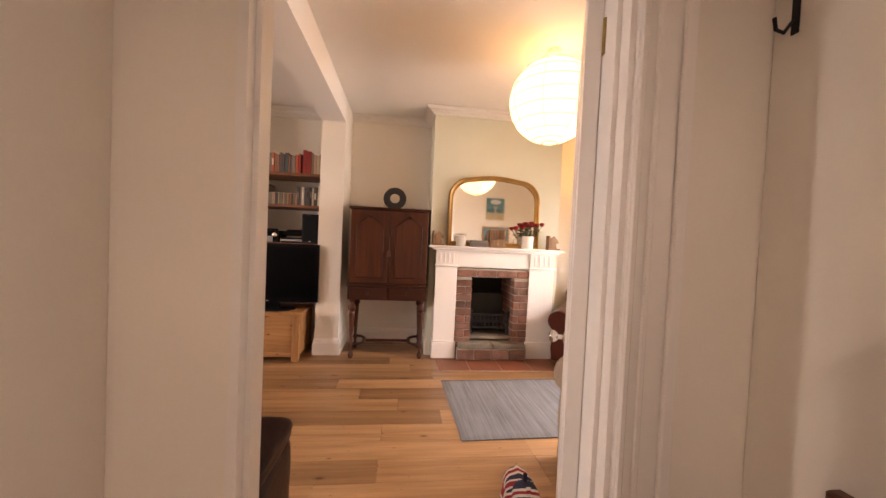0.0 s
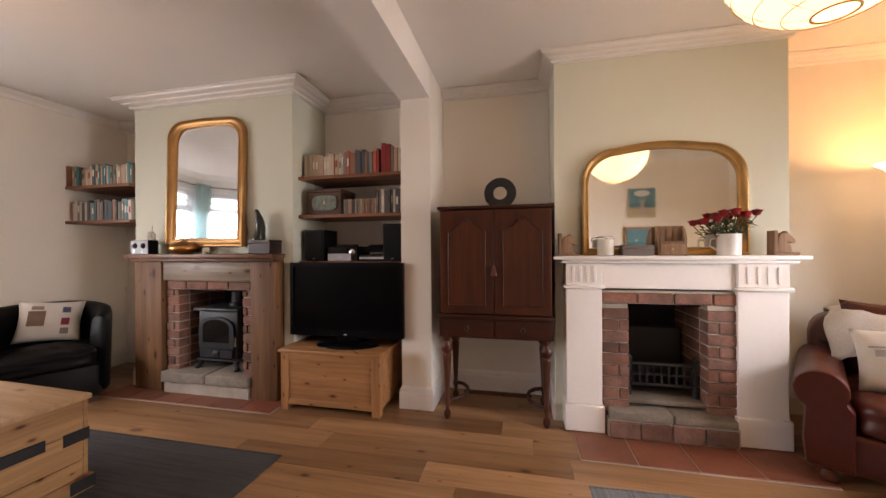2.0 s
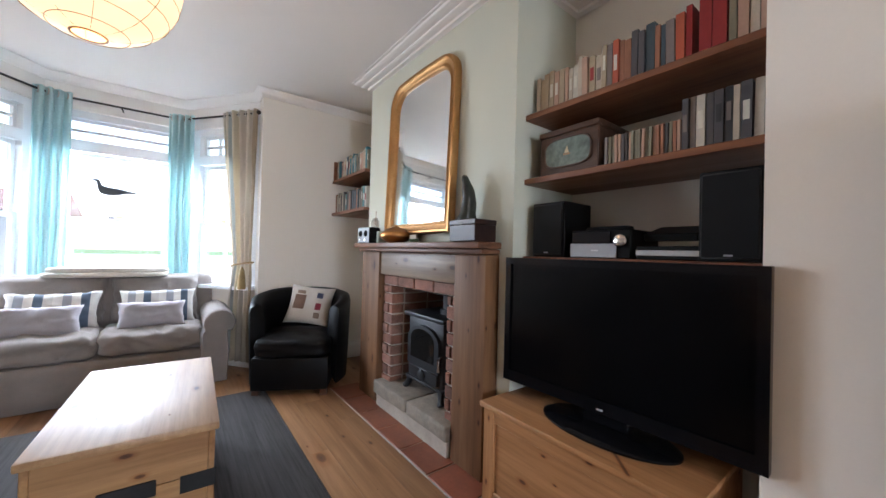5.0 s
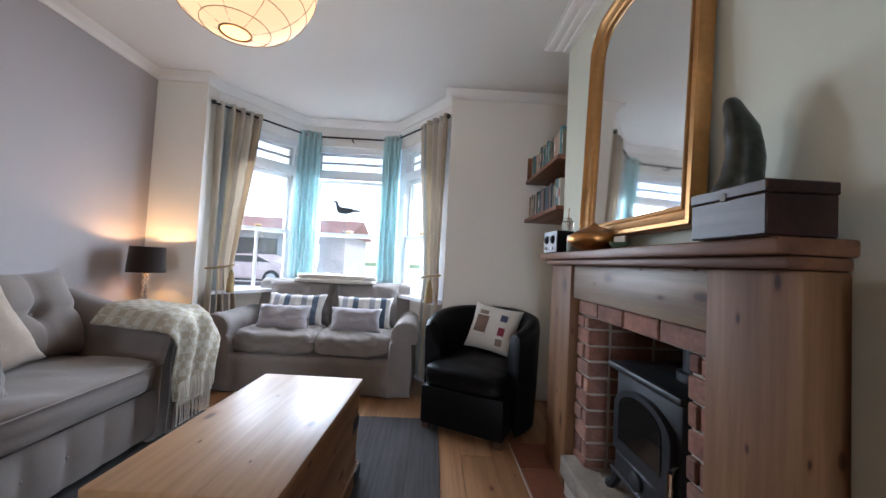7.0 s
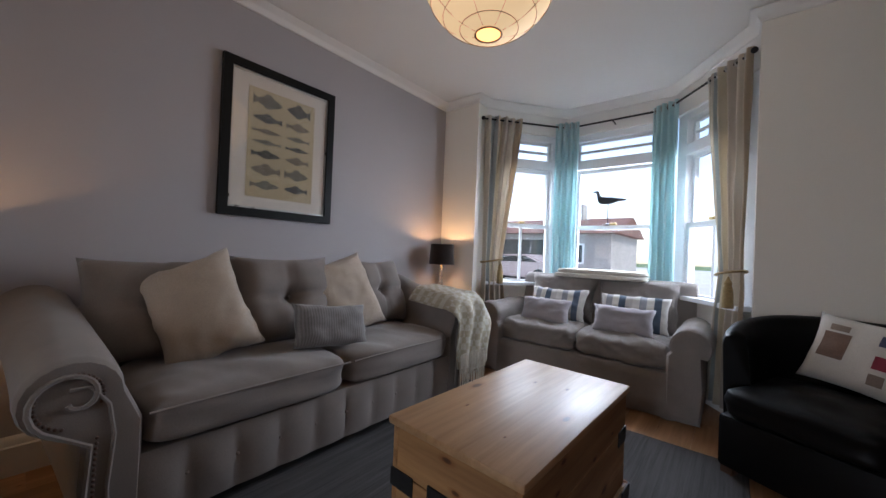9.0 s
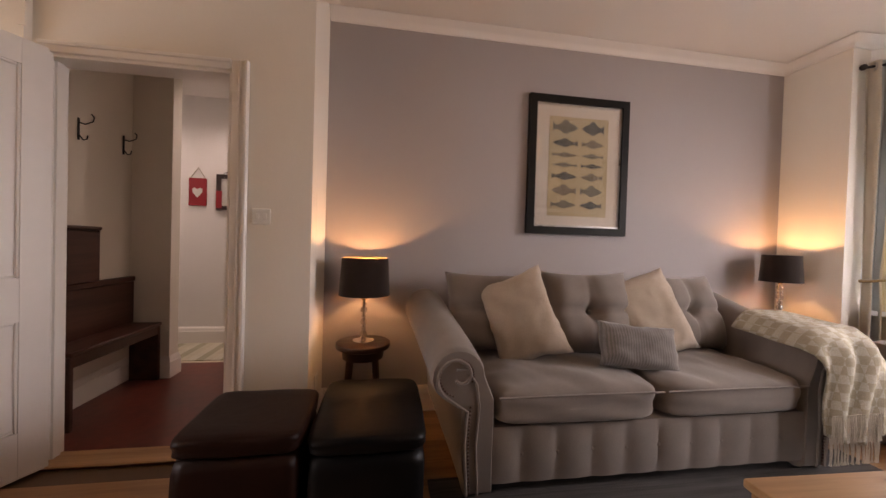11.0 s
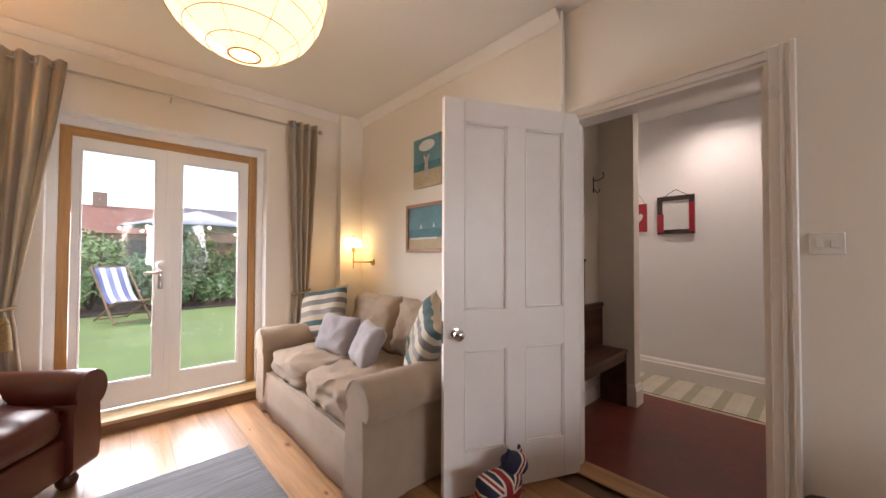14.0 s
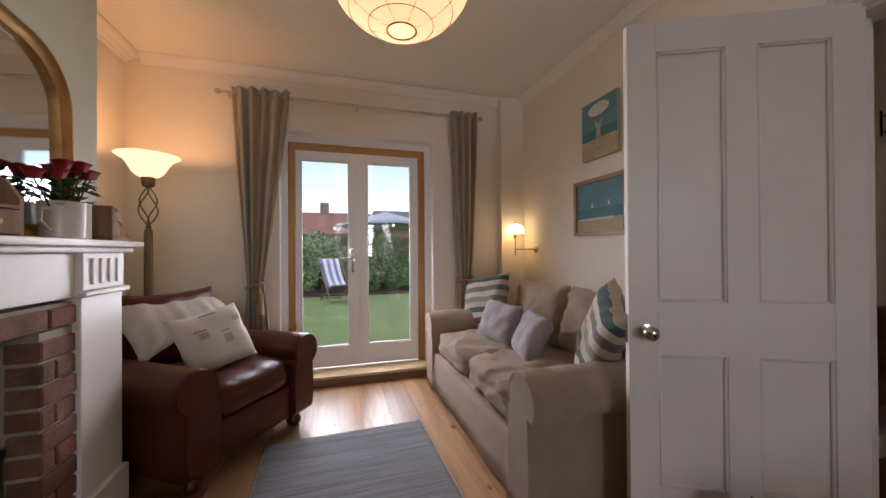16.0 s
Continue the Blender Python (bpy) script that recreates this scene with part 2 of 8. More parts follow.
def tube(bm, pts, r, seg=8, radii=None):
    """A round bar along a line of points."""
    pts = [Vector(p) for p in pts]
    rings = []
    for i, p in enumerate(pts):
        d = (pts[min(i + 1, len(pts) - 1)] - pts[max(i - 1, 0)]).normalized()
        u = d.orthogonal().normalized() if i == 0 else (u - d * u.dot(d)).normalized()
        w = d.cross(u)
        rr = radii[i] if radii else r
        rings.append([bm.verts.new(p + (u * math.cos(6.28318 * k / seg) + w * math.sin(6.28318 * k / seg)) * rr) for k in range(seg)])
    for a, b in zip(rings, rings[1:]):
        for k in range(seg):
            bm.faces.new((a[k], a[(k + 1) % seg], b[(k + 1) % seg], b[k]))
    bm.faces.new(rings[0][::-1])
    bm.faces.new(rings[-1])
    return bm


def soft_box(bm, cx, cy, cz, sx, sy, sz, power=4.0, n=10, lump=0.0, seed=0.0):
    """A stuffed block: a rounded, slightly lumpy box."""
    r = bmesh.ops.create_cube(bm, size=2.0)
    es = list({e for v in r["verts"] for e in v.link_edges})
    bmesh.ops.subdivide_edges(bm, edges=es, cuts=n, use_grid_fill=True)
    vs = {v for f in bm.faces for v in f.verts if max(abs(v.co.x), abs(v.co.y), abs(v.co.z)) <= 1.0001 and v.tag is False}
    for v in vs:
        c = v.co
        m = max(abs(c.x), abs(c.y), abs(c.z))
        d = (abs(c.x) ** power + abs(c.y) ** power + abs(c.z) ** power) ** (1 / power)
        q = c * (m / d if d else 1)
        k = 1 + lump * (noise.noise(Vector((q.x * 1.7 + seed, q.y * 1.7 - seed, q.z * 1.7))))
        v.co = Vector((cx + q.x * sx / 2 * k, cy + q.y * sy / 2 * k, cz + q.z * sz / 2 * k))
        v.tag = True
    return bm


def pillow(w, h, d, seed=0.0, n=16, sag=0.0):
    """A scatter cushion standing in its x-z plane, thick in y, base at z = 0, with pulled-in sides and pointed corners."""
    bm = bm_new()
    grids = []
    for side in (-1, 1):
        g = []
        for i in range(n + 1):
            row = []
            for j in range(n + 1):
                u, v = 2 * i / n - 1, 2 * j / n - 1
                pin = 1 - 0.09 * (1 - v * v) * abs(u) ** 3
                pinv = 1 - 0.09 * (1 - u * u) * abs(v) ** 3
                t = max(0.0, (1 - u ** 4) * (1 - v ** 4)) ** 0.55
                wob = 1 + 0.22 * noise.noise(Vector((u * 2 + seed, v * 2, side + seed)))
                row.append(bm.verts.new((u * pin * w / 2, side * d / 2 * t * wob, h / 2 + v * pinv * h / 2 - sag * t * (1 - v) * 0.5)))
            g.append(row)
        grids.append(g)
    for k, g in enumerate(grids):
        for i in range(n):
            for j in range(n):
                f = (g[i][j], g[i + 1][j], g[i + 1][j + 1], g[i][j + 1])
                bm.faces.new(f if k == 0 else f[::-1])
    bmesh.ops.remove_doubles(bm, verts=bm.verts[:], dist=0.0004)
    return bm


def move(bm, m):
    bmesh.ops.transform(bm, matrix=m, verts=bm.verts[:])
    return bm


def mesh_of(name, bm, mat, smooth=None):
    me = bpy.data.meshes.new(name)
    bm.normal_update()
    bm.to_mesh(me)
    bm.free()
    if smooth is not None:
        me.shade_smooth() if smooth >= 180 else None
        if smooth < 180:
            me.shade_smooth()
            me.set_sharp_from_angle(angle=radians(smooth))
    me.materials.append(mat)
    return me


def part(name, bm, material, parent, label="", smooth=40):
    ob = new(name, mesh_of(name, bm, material, smooth))
    ob.parent = parent
    if label:
        ob["label"] = label
    return ob


def thing(name, label, category, x=0, y=0, z=0, rz=0, group="", rx=0, ry=0):
    """An empty at the base of a thing, under which its parts go."""
    ob = new(name)
    ob.empty_display_size = 0.1
    ob.matrix_basis = pose(x, y, z, rx, ry, rz)
    return tagged(ob, label, category, group)


def single(name, bm, material, label, category, x=0, y=0, z=0, rz=0, group="", smooth=40, rx=0, ry=0):
    ob = new(name, mesh_of(name, bm, material, smooth))
    ob.matrix_basis = pose(x, y, z, rx, ry, rz)
    return tagged(ob, label, category, group)


def setting(name, bm, material, label="", smooth=30):
    ob = new(name, mesh_of(name, bm, material, smooth))
    return tagged(ob, label, "", "", "structure")


# ---- the shell ----
H = 2.60           # ceiling
XW, XE = -4.0, 3.03  # street wall, garden wall
YN = 4.60          # back of the alcoves
YB = 4.10          # face of the stove's chimney breast
YB2 = 4.16         # face of the other breast
YG = 0.90          # grey wall
YD = 1.32          # door wall


def boxes(*rows):
    bm = bm_new()
    for r in rows:
        box(bm, *r)
    return bm


# floor bed under the boards, lobby, hall
setting("subfloor", boxes((XW - 0.95, XE + 0.2, YG - 0.1, YN + 0.1, -0.12, -0.014)), DARKGAP)
lobby_floor = setting("floor_lobby", boxes((-0.5, 1.2, -0.18, YD - 0.0, -0.05, 0.0)), REDFLOOR, "worn dark red painted floor of the lobby")
setting("floor_hall", boxes((-2.6, 3.2, -0.95, -0.18, -0.05, 0.0)), wood("pale hall boards", (0.62, 0.52, 0.38), (0.45, 0.36, 0.25), "x"))
# ceiling, one sheet over room, bay, lobby and hall
setting("ceiling", boxes((XW - 1.2, XE + 0.15, -0.95, YN + 0.15, H, H + 0.15)), CEIL, "smooth white painted ceiling")

# north wall with its two breasts, hollow where the hearths are
setting("wall_north", boxes((XW - 0.15, XE + 0.15, YN, YN + 0.15, -0.1, H)), CREAM)
F1 = (-2.80, -1.90, 0.965)   # stove opening: x0, x1, top
F2 = (0.755, 1.535, 0.945)
B1 = (-3.215, -1.585)
B2 = (0.472, 1.875)
setting("chimney_breast_1", boxes((B1[0], F1[0], YB, YN - 0.003, 0, H - 0.003), (F1[1], B1[1], YB, YN - 0.003, 0, H - 0.003), (F1[0], F1[1], YB, YN - 0.003, F1[2], H - 0.003)), SAGE)
setting("chimney_breast_2", boxes((B2[0], F2[0], YB2, YN - 0.003, 0, H - 0.003), (F2[1], B2[1], YB2, YN - 0.003, 0, H - 0.003), (F2[0], F2[1], YB2, YN - 0.003, F2[2], H - 0.003)), SAGE)
# pier and beam between the two rooms
setting("pier_north", boxes((-0.665, -0.43, 4.13, YN - 0.003, 0, H - 0.003)), CREAM)
setting("beam", boxes((-0.665, -0.43, YD + 0.002, 4.128, 2.37, H - 0.003)), CEIL)
# grey wall, its return, and the door wall with the doorway
DX0, DX1, DZ = -0.155, 0.688, 1.975
setting("wall_grey", boxes((XW - 0.15, -0.545, YG - 0.12, YG, -0.1, H - 0.002)), GREY)
setting("wall_return", boxes((-0.545, -0.42, YG - 0.12, YD - 0.121, -0.1, H - 0.002)), CREAM)
setting("wall_door", boxes((-0.545, DX0, YD - 0.12, YD, -0.1, H - 0.002), (DX1, 0.72, YD - 0.12, YD, -0.1, H - 0.002), (DX0, DX1, YD - 0.12, YD, DZ, H - 0.002), (0.72, 1.14, YD - 0.12, YD - 0.0505, -0.1, H - 0.002)), CREAM)
setting("wall_south", boxes((0.72, XE + 0.15, YD - 0.05, YD + 0.04, -0.1, H - 0.002)), CREAM)
setting("pipe_boxing", boxes((2.95, XE - 0.001, YD + 0.041, 1.60, 0, H - 0.003)), CREAM)
# lobby and hall
setting("wall_lobby_left", boxes((-0.48, -0.38, 0.06, YD - 0.122, -0.1, H - 0.002)), CREAM)
setting("wall_lobby_right", boxes((1.03, 1.13, 0.06, YD - 0.122, -0.1, H - 0.002)), CREAM)
setting("wall_nib", boxes((0.746, 1.028, 0.06, 0.176, -0.1, H - 0.002)), CREAM)
setting("wall_hall_near", boxes((-2.6, -0.482, 0.06, 0.18, -0.1, H - 0.002), (1.132, 3.2, 0.06, 0.18, -0.1, H - 0.002)), HALLW)
setting("wall_hall_far", boxes((-2.6, 3.2, -0.94, -0.82, -0.1, H - 0.002)), HALLW)
setting("wall_hall_end", boxes((-2.72, -2.6, -0.94, 0.18, -0.1, H - 0.002), (3.2, 3.32, -0.94, 0.18, -0.1, H - 0.002)), HALLW)

# garden wall with the opening of the french doors
FY0, FY1, FZ = 2.258, 3.562, 2.125
setting("wall_east", boxes((XE, XE + 0.28, YD - 0.05, FY0, -0.1, H - 0.002), (XE, XE + 0.28, FY1, YN, -0.1, H - 0.002), (XE, XE + 0.28, FY0, FY1, FZ, H - 0.002), (XE, XE + 0.28, FY0, FY1, -0.1, 0.085)), CREAM)

# street wall and bay
BY0, BY1 = 1.32, 3.39
setting("wall_west", boxes((XW - 0.15, XW, YG, BY0, -0.1, H - 0.002), (XW - 0.15, XW, BY1, YN, -0.1, H - 0.002)), CREAM)
SILL, HEAD = 0.74, 2.32
BAY = [(XW - 0.152, BY0), (-4.86, 1.86), (-4.86, 2.86), (XW - 0.152, BY1)]


def bay_run(p, q, z0, z1, t0=0.0, t1=0.16):
    """A wall along one side of the bay: inner face on the line, thickness outwards."""
    p, q = Vector(p), Vector(q)
    d = (q - p).normalized()
    n = Vector((d.y, -d.x))
    n = n if n.x < 0 else -n
    a, b = p + n * t0, q + n * t0
    c, e = q + n * t1, p + n * t1
    return prism(bm_new(), [tuple(a), tuple(b), tuple(c), tuple(e)], z0, z1)


for i, (p, q) in enumerate(zip(BAY, BAY[1:])):
    setting(f"wall_bay_{i + 1}", bay_run(p, q, -0.1, SILL), CREAM)
    setting(f"wall_bay_head_{i + 1}", bay_run(p, q, HEAD, H - 0.002), CEIL)

# ground outdoors
setting("ground", boxes((-120, 120, -120, 120, -0.5, -0.15)), LAWN)


# ---- trim, doors, windows ----
def run_profile(bm, prof, p, q, flip=1):
    """A moulding along a wall from p to q; prof: (out from the wall, height)."""
    p, q = Vector(p), Vector(q)
    d = (q - p).normalized()
    n = Vector((-d.y, d.x)) * flip
    a = [bm.verts.new((p.x + n.x * o, p.y + n.y * o, z)) for o, z in prof]
    b = [bm.verts.new((q.x + n.x * o, q.y + n.y * o, z)) for o, z in prof]
    for i in range(len(prof)):
        j = (i + 1) % len(prof)
        bm.faces.new((a[i], a[j], b[j], b[i]))
    bm.faces.new(a[::-1])
    bm.faces.new(b)
    bmesh.ops.recalc_face_normals(bm, faces=bm.faces[:])


def mitre(bm, prof, pts, flip=1):
    """A moulding round a chain of wall corners, mitred."""
    pts = [Vector(p) for p in pts]
    rings = []
    for i, p in enumerate(pts):
        ds = []
        if i > 0:
            ds.append((p - pts[i - 1]).normalized())
        if i < len(pts) - 1:
            ds.append((pts[i + 1] - p).normalized())
        ns = [Vector((-d.y, d.x)) * flip for d in ds]
        m = sum(ns, Vector((0, 0))).normalized()
        m = m / max(0.3, m.dot(ns[0]))
        rings.append([bm.verts.new((p.x + m.x * o, p.y + m.y * o, z)) for o, z in prof])
    for a, b in zip(rings, rings[1:]):
        for i in range(len(prof)):
            j = (i + 1) % len(prof)
            bm.faces.new((a[i], a[j], b[j], b[i]))
    bm.faces.new(rings[0][::-1])
    bm.faces.new(rings[-1])
    bmesh.ops.recalc_face_normals(bm, faces=bm.faces[:])
    return bm


T = H - 0.004
CORN = [(0, T), (0.13, T), (0.13, T - 0.012), (0.118, T - 0.015), (0.112, T - 0.026), (0.092, T - 0.037), (0.070, T - 0.042), (0.066, T - 0.050), (0.045, T - 0.060), (0.030, T - 0.064), (0.026, T - 0.078), (0.012, T - 0.082), (0, T - 0.088)]
COVE = [(0, T), (0.06, T), (0.055, T - 0.012), (0.03, T - 0.03), (0.014, T - 0.055), (0.010, T - 0.068), (0, T - 0.07)]
SKIRT = [(0, 0.002), (0.018, 0.002), (0.018, 0.125), (0.013, 0.132), (0.013, 0.15), (0.006, 0.165), (0, 0.172)]
setting("cornice_1", mitre(bm_new(), CORN, [(XW, YN), (B1[0], YN), (B1[0], YB), (B1[1], YB), (B1[1], YN), (-0.665, YN)], -1), GLOSS, smooth=25)
setting("cornice_2", mitre(bm_new(), [(o * 0.75, T - (T - z) * 0.8) for o, z in CORN], [(-0.43, YN), (B2[0], YN), (B2[0], YB2), (B2[1], YB2), (B2[1], YN), (XE, YN)], -1), GLOSS, smooth=25)
setting("cornice_3", mitre(bm_new(), COVE, [(XE, YN - 0.1), (XE, 1.60)], -1), CEIL, smooth=60)
setting("cornice_4", mitre(bm_new(), COVE, [(-0.55, YG), (XW, YG), (XW, BY0), BAY[0], BAY[1], BAY[2], BAY[3], (XW, BY1), (XW, YN - 0.1)], -1), CEIL, smooth=60)
setting("cornice_5", mitre(bm_new(), COVE, [(2.95, YD + 0.04), (0.72, YD + 0.04)], -1), CEIL, smooth=60)
setting("baseboard_1", mitre(bm_new(), SKIRT, [(XW, YN), (B1[0], YN), (B1[0], YB), (B1[0] + 0.16, YB)], -1), GLOSS)
setting("baseboard_2", mitre(bm_new(), SKIRT, [(B1[1], YB + 0.02), (B1[1], YN), (-0.665, YN), (-0.665, 4.13), (-0.43, 4.13), (-0.43, YN), (B2[0], YN), (B2[0], YB2 + 0.002)], -1), GLOSS)
setting("baseboard_3", mitre(bm_new(), SKIRT, [(B2[1], YB2 + 0.03), (B2[1], YN), (XE, YN), (XE, FY1 + 0.01)], -1), GLOSS)
setting("baseboard_4", mitre(bm_new(), SKIRT, [(XE, FY0 - 0.01), (XE, 1.6), (2.95, 1.6), (2.95, YD + 0.04), (0.75, YD + 0.04)], -1), GLOSS)
setting("baseboard_5", mitre(bm_new(), SKIRT, [(DX0 - 0.09, YD), (-0.545, YD), (-0.545, YG), (XW, YG), (XW, BY0), BAY[0], BAY[1], BAY[2], BAY[3], (XW, BY1), (XW, YN)], -1), GLOSS)
setting("baseboard_6", mitre(bm_new(), SKIRT, [(3.2, -0.82), (-2.6, -0.82)], -1), GLOSS)
setting("baseboard_7", mitre(bm_new(), SKIRT, [(1.03, 1.19), (1.03, 0.176), (0.746, 0.176), (0.746, 0.06), (1.13, 0.06)], -1), GLOSS)
# dado in the corner beside the stove
setting("dado_panel", boxes((XW + 0.002, B1[0] - 0.002, YN - 0.022, YN - 0.002, 0.175, 0.80), (XW + 0.002, B1[0] - 0.002, YN - 0.034, YN - 0.023, 0.80, 0.83)), GLOSS)

# doorway: lining and architraves
ARCH = 0.075
bm = boxes((DX0, DX0 + 0.02, YD - 0.125, YD + 0.004, 0, DZ), (DX1 - 0.02, DX1, YD - 0.125, YD + 0.004, 0, DZ), (DX0 + 0.02, DX1 - 0.02, YD - 0.125, YD + 0.004, DZ - 0.02, DZ),
           (DX0 + 0.02, DX0 + 0.032, YD - 0.09, YD - 0.05, 0, DZ - 0.02), (DX1 - 0.032, DX1 - 0.02, YD - 0.09, YD - 0.05, 0, DZ - 0.02))
setting("door_lining", bm, GLOSS)
bm = bm_new()
# room side: a narrow left board and head; lobby side: a wider moulded board on the hinge side only
for x0, x1, y0, s_, steps in ((DX0 - ARCH, DX0 + 0.006, YD + 0.0005, 1, ((0.0, 0.020, 0.012), (0.034, 0.048, 0.006))), (DX1 - 0.006, DX1 + 0.125, YD - 0.1205, -1, ((0.0, 0.018, 0.010), (0.040, 0.056, 0.007), (0.100, 0.131, 0.014)))):
    ya, yb = sorted((y0, y0 + s_ * 0.018))
    box(bm, x0, x1, ya, yb, 0, DZ + ARCH * 0.6, 0.004)
    for u0, u1, t in steps:
        ya, yb = sorted((y0 + s_ * 0.018, y0 + s_ * (0.018 + t)))
        box(bm, x0 + u0, x0 + u1, ya, yb, 0, DZ + ARCH * 0.6, 0.004)
box(bm, DX0 + 0.006, DX1 - 0.006, YD + 0.0005, YD + 0.018, DZ - 0.006, DZ + ARCH * 0.6, 0.004)
box(bm, DX0 + 0.006, DX1 - 0.006, YD + 0.018, YD + 0.028, DZ + ARCH * 0.35, DZ + ARCH * 0.6, 0.003)
setting("architrave", bm, GLOSS)
setting("threshold", boxbm(DX0, DX1, YD - 0.12, YD + 0.02, 0.0005, 0.012, 0.005), wood("threshold oak", (0.42, 0.24, 0.12), (0.25, 0.13, 0.06), "x"))
# narrow cover strip above the hinge
setting("trim_strip", boxes((0.705, 0.735, YD + 0.04, YD + 0.052, DZ + 0.09, H - 0.005)), CREAM)


CHROME = plain("polished chrome", (0.72, 0.70, 0.68), 0.12, 1.0, var=0.05, bmp=0.02)
BRASS = plain("aged brass", (0.55, 0.40, 0.18), 0.32, 1.0, var=0.2, bmp=0.05)
NICKEL = plain("brushed nickel", (0.55, 0.52, 0.48), 0.3, 1.0, var=0.08, bmp=0.03)

# the open four-panel door, hinged at its local origin
door = tagged(new("door_1"), "open white painted four-panel door with chrome knob", "door", "", "structure")
door.matrix_basis = pose(0.666, 1.306, 0, 0, 0, 64.6)
DW, DT, DHH = 0.79, 0.04, 1.985
bm = bm_new()
xs = (0.0, 0.105, 0.343, 0.447, 0.685, DW)
zs = (0.008, 0.22, 0.72, 0.92, 1.87, DHH)
for a, b in ((0, 1), (4, 5)):
    box(bm, xs[a], xs[b], 0, DT, zs[0], zs[5], 0.002)
for a, b in ((0, 1), (2, 3), (4, 5)):
    box(bm, xs[1], xs[4], 0.0005, DT - 0.0005, zs[a], zs[b])
box(bm, xs[2], xs[3], 0.001, DT - 0.001, zs[1], zs[2])
box(bm, xs[2], xs[3], 0.001, DT - 0.001, zs[3], zs[4])
part("leaf_frame", bm, DOORW, door)
for (xa, xb) in ((xs[1], xs[2]), (xs[3], xs[4])):
    for (za, zb) in ((zs[1], zs[2]), (zs[3], zs[4])):
        p = part("panel", boxbm(xa, xb, 0.012, DT - 0.012, za, zb), DOORW, door)
        bm = bm_new()
        for y in (0.0015, DT - 0.0125):
            for r in ((xa, xa + 0.012, za, zb), (xb - 0.012, xb, za, zb), (xa + 0.012, xb - 0.012, za, za + 0.012), (xa + 0.012, xb - 0.012, zb - 0.012, zb)):
                box(bm, r[0], r[1], y, y + 0.011, r[2], r[3], 0.004)
        part("panel_moulding", bm, DOORW, p)
KNOB = [(0.026, 0.0), (0.026, 0.005), (0.012, 0.008), (0.010, 0.028), (0.018, 0.034), (0.027, 0.045), (0.028, 0.056), (0.022, 0.066), (0.008, 0.071)]
for s in (1, -1):
    bm = lathe(bm_new(), KNOB, seg=24)
    move(bm, pose(DW - 0.06, DT if s > 0 else 0, 0.81, -90 * s))
    part("door_knob", bm, CHROME, door, "polished chrome door knob", smooth=60)
part("latch_plate", boxbm(DW + 0.0003, DW + 0.0025, 0.008, 0.032, 0.76, 0.87), CHROME, door)
for z in (0.25, 1.72):
    part("hinge", lathe(bm_new(), [(0.006, z), (0.006, z + 0.09)], -0.004, -0.004, 10), BRASS, door)

# french doors
PINE = wood("pine door frame", (0.52, 0.28, 0.10), (0.36, 0.18, 0.06), "z", 1.2, 0.4)
PINEY = wood("pine head frame", (0.52, 0.28, 0.10), (0.36, 0.18, 0.06), "y", 1.2, 0.4)
UPVC = plain("white joinery paint", (0.80, 0.80, 0.80), 0.35, var=0.03, bmp=0.04)
fd = tagged(new("door_2"), "closed white glazed french doors in a pine frame", "french doors", "", "structure")
FX = 3.15
GY0, GY1, GZ = 2.311, 3.513, 2.065
part("frame", boxes((FX, FX + 0.09, GY0 + 0.002, GY0 + 0.058, 0.086, GZ - 0.002), (FX, FX + 0.09, GY1 - 0.058, GY1 - 0.002, 0.086, GZ - 0.002)), PINE, fd, "varnished pine door frame")
part("frame_head", boxes((FX, FX + 0.09, GY0 + 0.058, GY1 - 0.058, GZ - 0.062, GZ - 0.002)), PINEY, fd)
mid = 2.925
for y0, y1, g0, g1 in ((mid + 0.003, GY1 - 0.062, 3.003, 3.413), (GY0 + 0.062, mid - 0.003, 2.439, 2.849)):
    bm = boxes((FX + 0.01, FX + 0.06, y0, g0, 0.10, 2.034), (FX + 0.01, FX + 0.06, g1, y1, 0.10, 2.034), (FX + 0.011, FX + 0.059, g0, g1, 0.10, 0.272), (FX + 0.011, FX + 0.059, g0, g1, 1.925, 2.034))
    leaf = part("leaf", bm, UPVC, fd)
    bm = bm_new()
    for r in ((g0, g0 + 0.014, 0.272, 1.925), (g1 - 0.014, g1, 0.272, 1.925), (g0 + 0.014, g1 - 0.014, 0.272, 0.286), (g0 + 0.014, g1 - 0.014, 1.911, 1.925)):
        box(bm, FX + 0.018, FX + 0.03, r[0], r[1], r[2], r[3], 0.004)
    part("glazing_bead", bm, UPVC, leaf)
    gl = part("pane", boxbm(FX + 0.032, FX + 0.037, g0, g1, 0.272, 1.925), GLASS, leaf)
    gl.visible_shadow = False
part("meeting_strip", boxbm(FX + 0.002, FX + 0.0095, mid - 0.018, mid + 0.018, 0.10, 2.03, 0.003), UPVC, fd)
bm = boxbm(FX - 0.006, FX + 0.009, mid + 0.03, mid + 0.062, 0.93, 1.14, 0.008, 2)
part("handle_plate", bm, CHROME, fd)
part("lever", tube(bm_new(), [(FX - 0.005, mid + 0.046, 1.06), (FX - 0.05, mid + 0.046, 1.06), (FX - 0.055, mid + 0.075, 1.06), (FX - 0.05, mid + 0.15, 1.058)], 0.009), CHROME, fd)
part("key_cylinder", lathe(bm_new(), [(0.0, 0), (0.03, 0.001), (0.034, 0.02), (0.026, 0.04), (0.0, 0.046)], 0, 0, 14, True), plain("white plastic knob", (0.8, 0.8, 0.8), 0.3), fd).matrix_basis = pose(FX - 0.008, mid + 0.046, 1.115, 0, -90)
